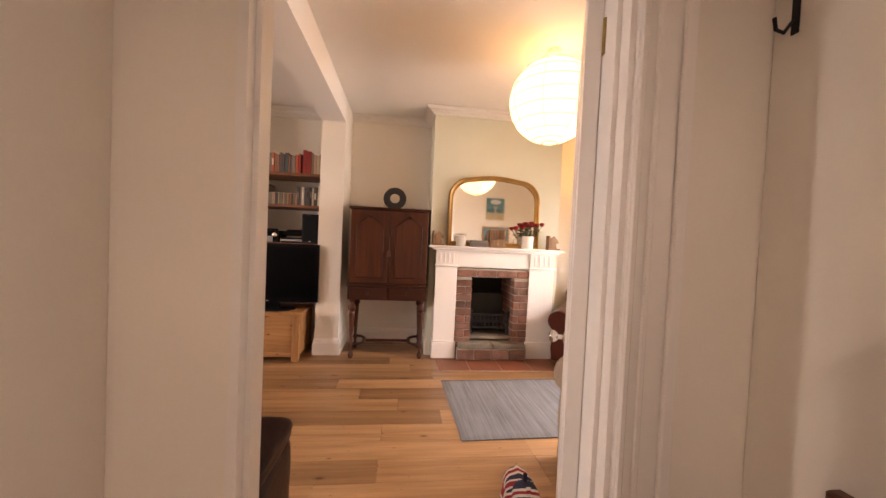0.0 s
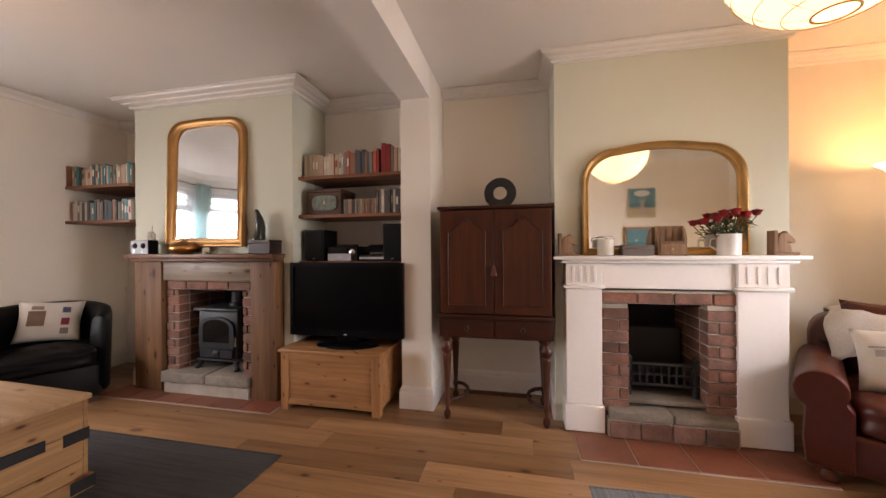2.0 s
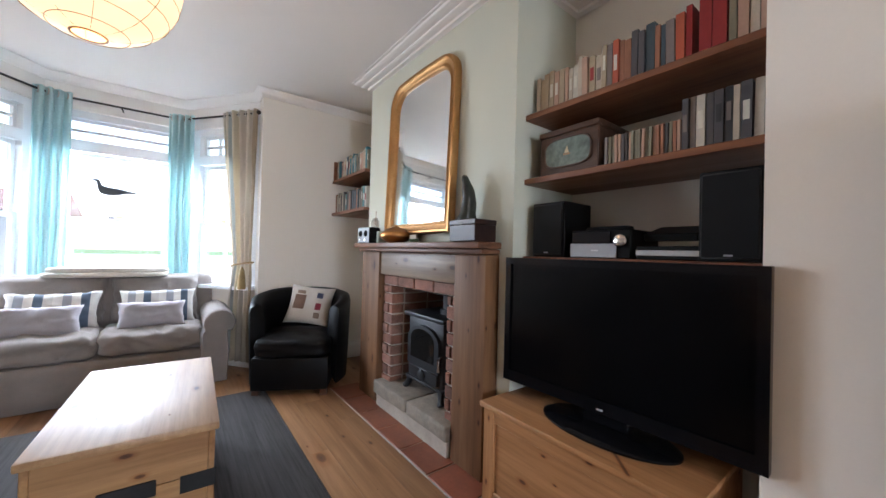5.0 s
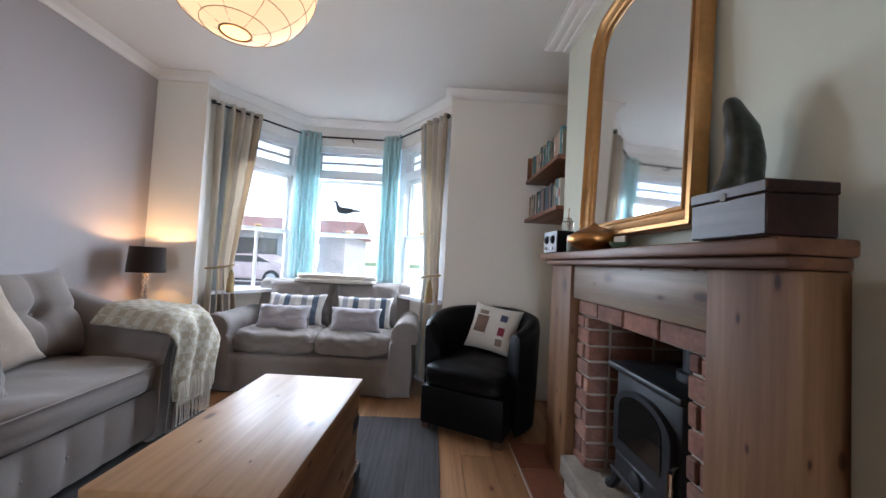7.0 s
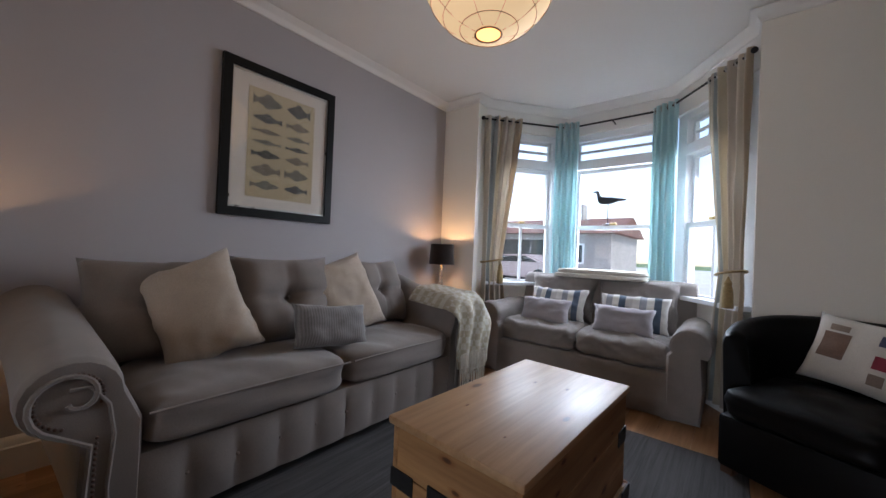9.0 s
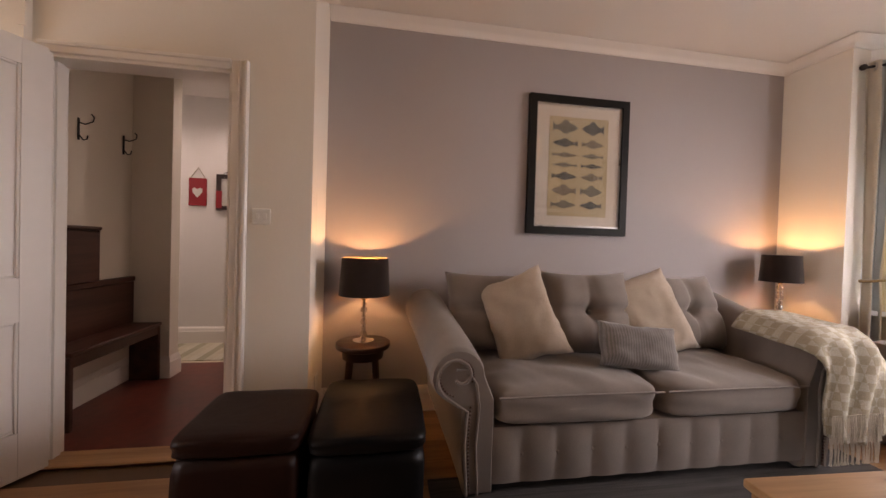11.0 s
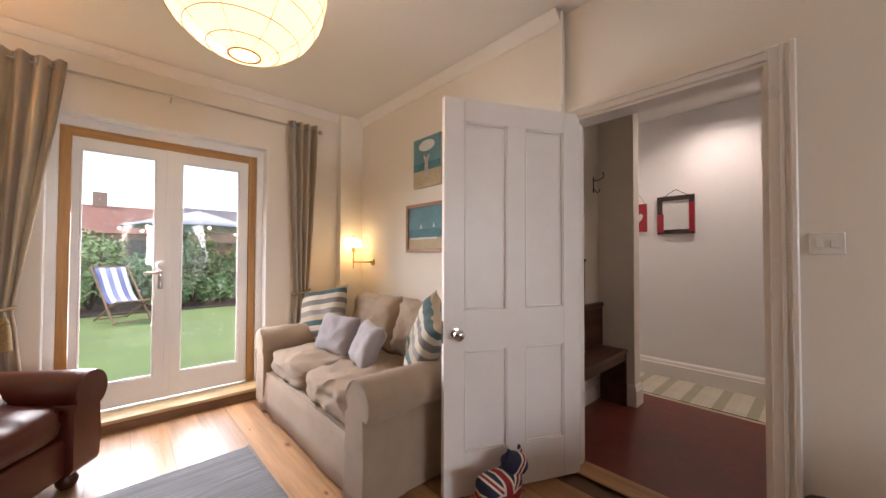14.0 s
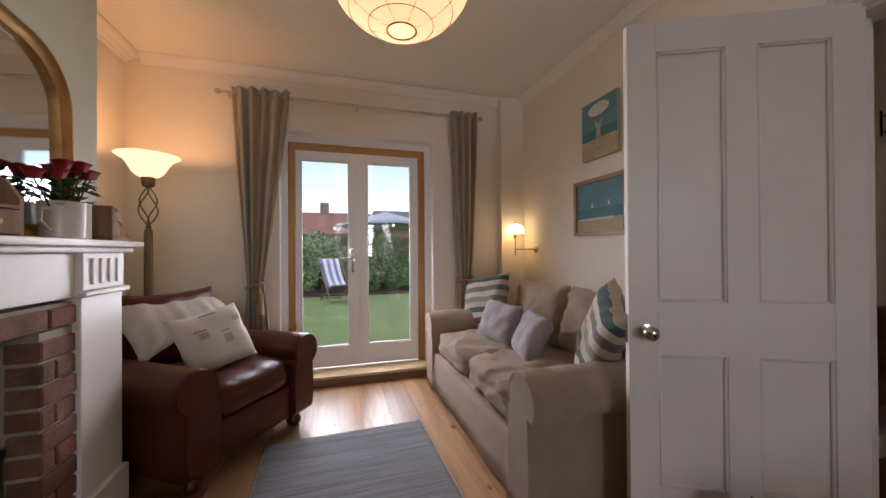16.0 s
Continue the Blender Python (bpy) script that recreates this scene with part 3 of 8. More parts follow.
setting("trim_reveal", boxes((XE - 0.004, FX + 0.1, FY0 - 0.004, FY0 + 0.002, 0.09, FZ + 0.004), (XE - 0.004, FX + 0.1, FY1 - 0.002, FY1 + 0.004, 0.09, FZ + 0.004), (XE - 0.004, FX + 0.1, FY0 + 0.002, FY1 - 0.002, FZ - 0.002, FZ + 0.004), (FX - 0.02, FX + 0.1, FY0 + 0.002, GY0 + 0.001, 0.09, FZ - 0.002), (FX - 0.02, FX + 0.1, GY1 - 0.001, FY1 - 0.002, 0.09, FZ - 0.002), (FX - 0.02, FX + 0.1, GY0 + 0.001, GY1 - 0.001, GZ - 0.001, FZ - 0.002)), UPVC)
STEPW = wood("pale step board", (0.62, 0.47, 0.28), (0.50, 0.35, 0.19), "y", 1.0, 0.4)
step = thing("door_step", "pale wooden step below the french doors", "step", 2.96, 2.93, 0)
part("tread", boxbm(-0.02, 0.19, -0.70, 0.66, 0.062, 0.088, 0.006, 2), STEPW, step)
part("riser", boxbm(-0.005, 0.02, -0.69, 0.65, 0.0, 0.061), wood("dark step riser", (0.26, 0.14, 0.07), (0.15, 0.08, 0.04), "y"), step)

# bay windows
SASH = plain("white sash paint", (0.80, 0.81, 0.83), 0.35, var=0.03, bmp=0.04)


def bay_window(i, p, q, bars):
    p, q = Vector(p), Vector(q)
    L, ang = (q - p).length, math.degrees(math.atan2(q.y - p.y, q.x - p.x))
    w = tagged(new(f"window_{i}"), "white sash window with a barred top light", "window", "", "structure")
    w.matrix_basis = pose(p.x, p.y, 0, 0, 0, ang)
    y0, y1 = -0.13, -0.03
    e = 0.06
    part("window_frame", boxes((e, e + 0.06, y0, y1, SILL, HEAD), (L - e - 0.06, L - e, y0, y1, SILL, HEAD), (e + 0.06, L - e - 0.06, y0, y1, HEAD - 0.06, HEAD), (e + 0.06, L - e - 0.06, y0, y1, 1.96, 2.05), (0.0, e, y0, y1, SILL, HEAD), (L - e, L, y0, y1, SILL, HEAD)), SASH, w)
    a, b = e + 0.06, L - e - 0.06
    for nm, za, zb, yy, t in (("top_light", 2.05, HEAD - 0.06, -0.085, 0.022), ("upper_sash", 1.335, 1.96, -0.085, 0.032), ("lower_sash", SILL + 0.005, 1.375, -0.05, 0.036)):
        bm = boxes((a, a + t, yy - 0.035, yy, za, zb), (b - t, b, yy - 0.035, yy, za, zb), (a + t, b - t, yy - 0.035, yy, za, za + t), (a + t, b - t, yy - 0.035, yy, zb - t, zb))
        s = part(nm, bm, SASH, w)
        bm = bm_new()
        if nm == "top_light":
            box(bm, a + t, b - t, yy - 0.03, yy - 0.006, (za + zb) / 2 - 0.012, (za + zb) / 2 + 0.012)
            if bars:
                box(bm, b - t - 0.17, b - t - 0.15, yy - 0.0295, yy - 0.0065, za + t, zb - t)
            part("glazing_bar", bm, SASH, s)
        elif nm == "lower_sash" and bars:
            box(bm, (a + b) / 2 - 0.012, (a + b) / 2 + 0.012, yy - 0.03, yy - 0.006, za + t, zb - t)
            part("glazing_bar", bm, SASH, s)
        g = part("pane", boxbm(a + t, b - t, yy - 0.020, yy - 0.016, za + t, zb - t), GLASS, s)
        g.visible_shadow = False
    part("catch", boxbm(L / 2 - 0.03, L / 2 + 0.03, -0.05, -0.03, 1.376, 1.40, 0.006), BRASS, w)
    return w


for i, (p, q) in enumerate(zip(BAY, BAY[1:])):
    bay_window(i + 1, q, p, i != 1)
for i, (p, q) in enumerate(zip(BAY, BAY[1:])):
    setting(f"window_sill_{i + 1}", bay_run(p, q, SILL - 0.001, SILL + 0.03, -0.10, 0.03), SASH)


# ---- the chimney wall: fire surrounds, stove, grate, cabinet, television, shelves ----
OLDPINE = wood("old waxed pine", (0.20, 0.10, 0.046), (0.10, 0.045, 0.020), "z", 0.8, 0.58, knots=True, spec=0.25)
OLDPINEX = wood("old waxed pine beam", (0.19, 0.085, 0.045), (0.09, 0.04, 0.022), "x", 1.0, 0.45, knots=True, spec=0.3)
CASTIRON = plain("black cast iron", (0.016, 0.016, 0.017), 0.5, 0.3, var=0.3, s1=10, s2=90, bmp=0.25)
STOVEGREY = plain("grey stove enamel", (0.022, 0.023, 0.026), 0.45, 0.4, var=0.25, s1=8, s2=80, bmp=0.2)
BLACKGLASS = plain("smoked stove glass", (0.012, 0.011, 0.010), 0.08, var=0.1, bmp=0.0)

s1 = thing("fire_surround", "old waxed pine fire surround with a deep mantel shelf", "fireplace", -2.3, YB, 0)
part("mantel_shelf", boxbm(-0.835, 0.645, -0.165, -0.002, 1.160, 1.195, 0.006, 2), OLDPINEX, s1)
part("shelf_moulding", boxbm(-0.80, 0.636, -0.135, -0.002, 1.132, 1.1595, 0.008, 2), OLDPINEX, s1)
for x0, x1 in ((-0.80, -0.508), (0.390, 0.632)):
    part("leg", boxbm(x0, x1, -0.10, -0.002, 0.013, 1.1315, 0.006, 2), OLDPINE, s1)
part("lintel", boxbm(-0.507, 0.389, -0.085, -0.002, 0.966, 1.1315, 0.006, 2), wood("bleached pine lintel", (0.27, 0.20, 0.14), (0.15, 0.10, 0.066), "x", 1.0, 0.45, knots=True), s1)

s2 = thing("fire_surround", "white painted fire surround with fluted corner blocks", "fireplace", 1.163, YB2, 0)
part("mantel_shelf", boxbm(-0.715, 0.718, -0.18, -0.002, 1.146, 1.172, 0.008, 2), GLOSS, s2)
part("shelf_moulding", boxbm(-0.665, 0.672, -0.16, -0.002, 1.122, 1.1455, 0.01, 2), GLOSS, s2)
for x0, x1 in ((-0.635, -0.41), (0.36, 0.625)):
    part("leg", boxbm(x0, x1, -0.135, -0.002, 0.19, 0.955, 0.004), GLOSS, s2)
    part("plinth", boxbm(x0 - 0.012, x1 + 0.012, -0.155, -0.002, 0.013, 0.1895, 0.006), GLOSS, s2)
    part("capital", boxbm(x0 - 0.016, x1 + 0.016, -0.16, -0.002, 0.9555, 0.978, 0.006), GLOSS, s2)
    blk = part("corner_block", boxbm(x0, x1, -0.142, -0.002, 0.9785, 1.1215, 0.003), GLOSS, s2)
    for k in range(4):
        cx = x0 + (x1 - x0) * (k + 1) / 5
        part("flute", boxbm(cx - 0.010, cx + 0.010, -0.149, -0.1425, 1.0, 1.10, 0.003), GLOSS, blk)
part("frieze", boxbm(-0.409, 0.359, -0.12, -0.002, 0.957, 1.1215, 0.004), GLOSS, s2)

# wood stove
st = thing("wood_stove", "small grey cast-iron wood stove with arched door", "stove", -2.335, 4.24, 0.195)
part("body", boxbm(-0.20, 0.20, -0.13, 0.15, 0.09, 0.50, 0.012, 2), STOVEGREY, st)
part("top_plate", boxbm(-0.23, 0.23, -0.16, 0.17, 0.5005, 0.53, 0.01, 2), STOVEGREY, st)
arch = [(-0.155, 0.20)] + [(0.155 * math.cos(math.pi - a * math.pi / 12), 0.36 + 0.09 * math.sin(a * math.pi / 12)) for a in range(13)] + [(0.155, 0.20)]
d = part("door", prism(bm_new(), [(x * 1.14, 0.185 + (z - 0.2) * 1.08) for x, z in arch], -0.152, -0.131, "y"), STOVEGREY, st)
part("door_glass", prism(bm_new(), [(x * 0.86, 0.235 + (z - 0.2) * 0.8) for x, z in arch], -0.156, -0.1525, "y"), BLACKGLASS, d)
part("ash_door", boxbm(-0.165, 0.165, -0.15, -0.131, 0.10, 0.178, 0.006), STOVEGREY, st)
part("air_vent", move(lathe(bm_new(), [(0.034, 0), (0.034, 0.012), (0.02, 0.018)], seg=16), pose(0, -0.15, 0.138, 90)), CASTIRON, st)
part("base_plate", boxbm(-0.215, 0.215, -0.145, 0.155, 0.07, 0.0895, 0.006), STOVEGREY, st)
for x in (-0.18, 0.18):
    for y in (-0.12, 0.13):
        part("leg", tube(bm_new(), [(x, y, 0.0705), (x * 1.06, y * 1.1, 0.03), (x * 1.16, y * 1.2, 0.003)], 0.02, 8, [0.026, 0.018, 0.024]), STOVEGREY, st)
part("flue", lathe(bm_new(), [(0.085, 0.5305), (0.085, 0.56), (0.066, 0.565), (0.066, 0.66)], 0.06, 0.05, 20), STOVEGREY, st)
part("door_handle", tube(bm_new(), [(0.20, -0.145, 0.30), (0.215, -0.175, 0.29), (0.22, -0.18, 0.22)], 0.01), CHROME, st)

# basket grate
g = thing("fire_grate", "black cast-iron basket grate with a pierced front", "grate", 1.143, 4.23, 0.235)
part("top_rail", boxbm(-0.19, 0.19, -0.10, -0.075, 0.20, 0.222, 0.006), CASTIRON, g)
part("mid_rail", boxbm(-0.185, 0.185, -0.095, -0.08, 0.135, 0.148, 0.003), CASTIRON, g)
part("bottom_rail", boxbm(-0.19, 0.19, -0.10, -0.075, 0.065, 0.085, 0.006), CASTIRON, g)
for i in range(9):
    x = -0.176 + 0.044 * i
    part("bar", boxbm(x - 0.006, x + 0.006, -0.094, -0.081, 0.0855, 0.1995), CASTIRON, g)
for x in (-0.2, 0.2):
    part("standard", lathe(bm_new(), [(0.016, 0.0), (0.02, 0.02), (0.012, 0.05), (0.012, 0.22), (0.02, 0.235), (0.022, 0.25), (0.008, 0.268)], x, -0.088, 12), CASTIRON, g)
part("fire_back", boxbm(-0.21, 0.21, 0.13, 0.155, 0.0, 0.42, 0.01), CASTIRON, g)
part("basket_floor", boxbm(-0.19, 0.19, -0.074, 0.129, 0.068, 0.08), CASTIRON, g)
for x, y in ((-0.19, 0.12), (0.19, 0.12)):
    part("foot", boxbm(x - 0.012, x + 0.012, y - 0.012, y + 0.012, 0.0, 0.0675), CASTIRON, g)

IRONH = plain("darkened brass", (0.06, 0.045, 0.03), 0.45, 0.7, var=0.2)
# mahogany cabinet on turned legs
MAHOG = wood("dark mahogany", (0.080, 0.021, 0.0085), (0.026, 0.0085, 0.0045), "z", 0.6, 0.38, spec=0.28)
MAHOGX = wood("dark mahogany rail", (0.055, 0.0155, 0.0075), (0.024, 0.0075, 0.0045), "x", 1.0, 0.42, spec=0.22)
c = thing("cabinet_on_stand", "dark mahogany two-door cabinet on a turned-leg stand", "cabinet", 0.055, 4.0, 0)
part("body", boxbm(-0.382, 0.382, 0.0, 0.42, 0.765, 1.498, 0.004), MAHOG, c)
part("top", boxbm(-0.40, 0.40, -0.03, 0.435, 1.4985, 1.522, 0.008, 2), MAHOGX, c)
part("waist_moulding", boxbm(-0.398, 0.398, -0.03, 0.43, 0.738, 0.7645, 0.009, 2), MAHOGX, c)
part("drawer_case", boxbm(-0.39, 0.39, -0.012, 0.425, 0.60, 0.7375, 0.004), MAHOGX, c)
for s in (-1, 1):
    xa, xb = (-0.378, -0.002) if s < 0 else (0.002, 0.378)
    dr = part("door", boxbm(xa, xb, -0.022, -0.0005, 0.772, 1.492, 0.003), MAHOG, c)
    xm, hw = (xa + xb) / 2, 0.13
    pts = [(xm - hw, 0.83), (xm - hw, 1.345)]
    for k in range(9):
        u = k / 8
        pts.append((xm - hw + 2 * hw * u, 1.345 + 0.075 * (math.sin(math.pi * u) ** 1.6) + (0.012 if k in (3, 4, 5) else 0)))
    pts += [(xm + hw, 0.83)]
    part("raised_panel", prism(bm_new(), pts, -0.027, -0.0225, "y"), wood("figured walnut panel", (0.088, 0.024, 0.0095), (0.042, 0.012, 0.0058), "z", 1.8, 0.38, spec=0.28), dr)
    part("panel_bead", tube(bm_new(), [(x, -0.028, z) for x, z in pts + pts[:1]], 0.0042, 6), MAHOGX, dr)
    bm = bm_new()
    for k in range(5):
        a = (k - 2) * 0.5
        tube(bm, [(xm, -0.03, 1.41), (xm + 0.03 * math.sin(a), -0.034, 1.41 + 0.035 * math.cos(a))], 0.006, 6, [0.004, 0.008])
    part("carved_shell", bm, MAHOGX, dr)
    dw = part("drawer", boxbm(xa + 0.01, xb - 0.01, -0.021, -0.0125, 0.615, 0.728, 0.003), MAHOGX, c)
    part("drop_handle", tube(bm_new(), [(xm - 0.0, -0.022, 0.69), (xm - 0.016, -0.03, 0.665), (xm, -0.032, 0.645), (xm + 0.016, -0.03, 0.665), (xm, -0.022, 0.69)], 0.004, 6), IRONH, dw)
part("key_tassel", lathe(bm_new(), [(0.005, 1.105), (0.009, 1.10), (0.012, 1.085), (0.019, 1.05), (0.021, 1.04)], 0.0, -0.042, 12), cloth("red and green tassel", (0.14, 0.05, 0.035), 300, 0.5), c)
LEG = [(0.026, 0.598), (0.030, 0.585), (0.020, 0.57), (0.020, 0.555), (0.036, 0.535), (0.040, 0.51), (0.034, 0.49), (0.022, 0.478), (0.030, 0.465), (0.029, 0.45), (0.015, 0.16), (0.020, 0.15), (0.022, 0.125), (0.014, 0.095), (0.012, 0.075), (0.024, 0.05), (0.026, 0.03), (0.018, 0.006), (0.012, 0.0)]
legs = [(-0.345, 0.035), (0.345, 0.035), (-0.345, 0.38), (0.345, 0.38)]
for x, y in legs:
    part("leg", lathe(bm_new(), LEG, x, y, 20), MAHOG, c, smooth=60)
for x, y in legs:
    k = 0.11 if x < 0 else -0.11
    part("stretcher_arm", tube(bm_new(), [(x, y, 0.135), (x + k * 0.6, y + (0.2075 - y) * 0.2, 0.14), (x + k * 1.0, y + (0.2075 - y) * 0.55, 0.138), (x + k * 1.15, 0.2075, 0.135)], 0.014), MAHOGX, c)
part("stretcher", boxbm(-0.25, 0.25, 0.19, 0.225, 0.122, 0.148, 0.008, 2), MAHOGX, c)
# record leaning on the wall above the cabinet
rec = thing("vinyl_record", "black vinyl record bowl ring with an open centre", "record", 0.085, 4.22, 1.5235, rx=-8)
bm = bm_new()
prof = [(0.118, -0.004), (0.12, 0.0), (0.118, 0.004), (0.055, 0.006), (0.05, 0.0), (0.055, -0.004), (0.118, -0.004)]
lathe(bm, prof, 0, 0, 48, True)
move(bm, pose(0, 0, 0.12, 90))
part("disc", bm, plain("black vinyl", (0.012, 0.012, 0.013), 0.3, var=0.1, bmp=0.05), rec)

# pine chest under the television
HONEY = wood("honey pine", (0.42, 0.205, 0.085), (0.26, 0.115, 0.042), "x", 1.0, 0.42, knots=True)
HONEYZ = wood("honey pine post", (0.42, 0.205, 0.085), (0.26, 0.115, 0.042), "z", 1.0, 0.42, knots=True)
ch = thing("pine_chest", "knotty honey pine blanket chest under the television", "chest", -1.17, 3.925, 0)
part("lid", boxbm(-0.425, 0.42, -0.015, 0.50, 0.44, 0.465, 0.006, 2), HONEY, ch)
part("front_panel", boxbm(-0.345, 0.34, 0.012, 0.03, 0.075, 0.4395), HONEY, ch)
part("top_rail", boxbm(-0.345, 0.34, 0.002, 0.0115, 0.385, 0.4395, 0.002), HONEY, ch)
part("bottom_rail", boxbm(-0.345, 0.34, 0.0, 0.0115, 0.045, 0.085, 0.004), HONEY, ch)
for x0, x1 in ((-0.41, -0.3455), (0.3405, 0.405)):
    part("post", boxbm(x0, x1, 0.0, 0.06, 0.0, 0.4395, 0.004), HONEYZ, ch)
    part("side_panel", boxbm(x0 if x0 < 0 else x1 - 0.02, (x0 + 0.02) if x0 < 0 else x1, 0.0605, 0.47, 0.05, 0.4395), HONEY, ch)
    part("back_post", boxbm(x0, x1, 0.4705, 0.495, 0.0, 0.4395), HONEYZ, ch)
part("bottom", boxbm(-0.3, 0.3, 0.031, 0.4695, 0.05, 0.07), HONEY, ch)

# television
TVB = plain("gloss black plastic", (0.004, 0.004, 0.005), 0.18, var=0.1, bmp=0.01, spec=0.22)
tv = thing("television", "large black flat-screen television on a glossy stand", "television", -1.115, 4.12, 0.466, rz=2)
part("bezel", boxes((-0.475, -0.445, -0.045, 0.03, 0.075, 0.655), (0.445, 0.475, -0.045, 0.03, 0.075, 0.655), (-0.445, 0.445, -0.045, 0.03, 0.625, 0.655), (-0.445, 0.445, -0.045, 0.03, 0.075, 0.125)), TVB, tv)
part("screen", boxbm(-0.445, 0.445, -0.036, 0.028, 0.125, 0.625), plain("dark screen", (0.002, 0.002, 0.0025), 0.2, var=0.05, bmp=0.0, spec=0.14), tv)
part("rear_case", boxbm(-0.36, 0.36, 0.0305, 0.075, 0.13, 0.6, 0.02, 2), TVB, tv)
part("neck", boxbm(-0.09, 0.09, -0.01, 0.045, 0.018, 0.0745, 0.006), TVB, tv)
bm = lathe(bm_new(), [(0.5, 0.0), (0.5, 0.008), (0.46, 0.018)], seg=48)
move(bm, Matrix.Diagonal((0.52, 0.28, 1, 1)))
part("stand_base", bm, TVB, tv)
part("power_light", boxbm(-0.012, 0.012, -0.047, -0.0455, 0.088, 0.094), plain("pale badge", (0.6, 0.6, 0.62), 0.3), tv)

# shelves in the alcoves
SHELF = wood("reddish shelf board", (0.26, 0.105, 0.05), (0.15, 0.055, 0.028), "x", 1.0, 0.4)


def shelf(x0, x1, z, y0, label):
    return single("wall_shelf", boxbm(x0 + 0.002, x1 - 0.002, y0, YN - 0.002, z - 0.028, z, 0.003), SHELF, label, "shelf", group="alcove shelves")


shelf(B1[1], -0.665, 1.836, 4.17, "reddish wooden shelf full of paperback books")
shelf(B1[1], -0.665, 1.514, 4.17, "reddish wooden shelf with discs and a painted box")
shelf(B1[1], -0.665, 1.128, 4.17, "reddish wooden shelf carrying the hi-fi")
shelf(XW, B1[0], 1.842, 4.05, "short reddish shelf of books in the corner")
shelf(XW, B1[0], 1.512, 4.05, "short reddish shelf of paperbacks in the corner")
single("shelf_end_board", boxbm(XW + 0.003, XW + 0.018, 4.06, YN - 0.004, 1.843, 2.04, 0.002), SHELF, "small upright board at the end of the corner shelf", "board")

BOOKC = [(0.46, 0.36, 0.24), (0.55, 0.46, 0.35), (0.33, 0.14, 0.08), (0.22, 0.18, 0.165), (0.30, 0.022, 0.022), (0.08, 0.075, 0.08), (0.46, 0.10, 0.05), (0.05, 0.08, 0.10), (0.50, 0.31, 0.22), (0.21, 0.19, 0.13), (0.58, 0.53, 0.45), (0.03, 0.03, 0.034), (0.06, 0.21, 0.24)]
book_mats = [plain("book cover", q, 0.5, var=0.2, s1=8, s2=60) for q in BOOKC]
PAGES = plain("book pages", (0.62, 0.55, 0.42), 0.9, var=0.15, s2=200)
BLURB = plain("spine lettering", (0.70, 0.66, 0.56), 0.6)


def book_row(x0, x1, y, z, palette, hmin, hmax, tmin, tmax, depth, seed, name="book", label="paperback book standing on the alcove shelf", grp="books"):
    rr = random.Random(seed)
    x = x0
    while True:
        t = rr.uniform(tmin, tmax)
        if x + t > x1:
            break
        h, dp = rr.uniform(hmin, hmax), depth * rr.uniform(0.9, 1.0)
        tilt = rr.choice((0, 0, 0, rr.uniform(-2.2, 2.2)))
        m = book_mats[rr.choice(palette)]
        lift = abs(math.sin(radians(tilt))) * t
        b = thing(name, label, name.replace("_", " "), x + t / 2, y + rr.uniform(0, 0.012), z + lift * 0.5 + 0.0005, group=grp, ry=tilt)
        part("cover", boxes((-t / 2 + 0.0008, t / 2 - 0.0008, 0, 0.003, 0, h), (-t / 2 + 0.0008, -t / 2 + 0.003, 0.003, dp, 0, h), (t / 2 - 0.003, t / 2 - 0.0008, 0.003, dp, 0, h)), m, b)
        part("pages", boxbm(-t / 2 + 0.003, t / 2 - 0.003, 0.0032, dp - 0.004, 0.003, h - 0.004), PAGES, b)
        if t > 0.018 and rr.random() < 0.45:
            zz = h * rr.uniform(0.5, 0.62)
            part("spine_label", boxbm(-t * 0.28, t * 0.28, -0.0012, -0.0002, zz - h * 0.16, zz + h * 0.16), BLURB if rr.random() < 0.6 else book_mats[rr.choice((11, 4, 3))], b)
        x += t + 0.0015 + lift


book_row(-1.555, -1.19, 4.21, 1.836, (0, 1, 8, 10, 0), 0.165, 0.20, 0.016, 0.032, 0.125, 11)
book_row(-1.19, -0.86, 4.21, 1.836, (2, 4, 3, 6, 5, 9, 7), 0.175, 0.205, 0.016, 0.034, 0.13, 12)
book_row(-0.86, -0.775, 4.21, 1.836, (4,), 0.23, 0.25, 0.035, 0.045, 0.15, 13, label="tall red hardback book on the alcove shelf")
book_row(-0.775, -0.67, 4.21, 1.836, (1, 8, 9), 0.19, 0.22, 0.02, 0.034, 0.14, 14)
book_row(-1.19, -0.91, 4.21, 1.514, (3, 5, 9, 8, 2), 0.122, 0.126, 0.0105, 0.013, 0.13, 15, "disc_case", "slim plastic disc case on the alcove shelf", "disc cases")
book_row(-0.905, -0.67, 4.21, 1.514, (3, 10, 5, 11, 1), 0.185, 0.195, 0.015, 0.03, 0.135, 16, "film_case", "plastic film case on the alcove shelf", "film cases")
book_row(XW + 0.03, -3.23, 4.08, 1.842, (0, 1, 8, 10, 12, 7, 9), 0.16, 0.205, 0.018, 0.036, 0.13, 17, label="paperback book on the corner shelf")
book_row(XW + 0.02, -3.23, 4.08, 1.512, (3, 5, 7, 12, 10, 2, 9), 0.165, 0.20, 0.018, 0.034, 0.13, 18, label="paperback book on the lower corner shelf")

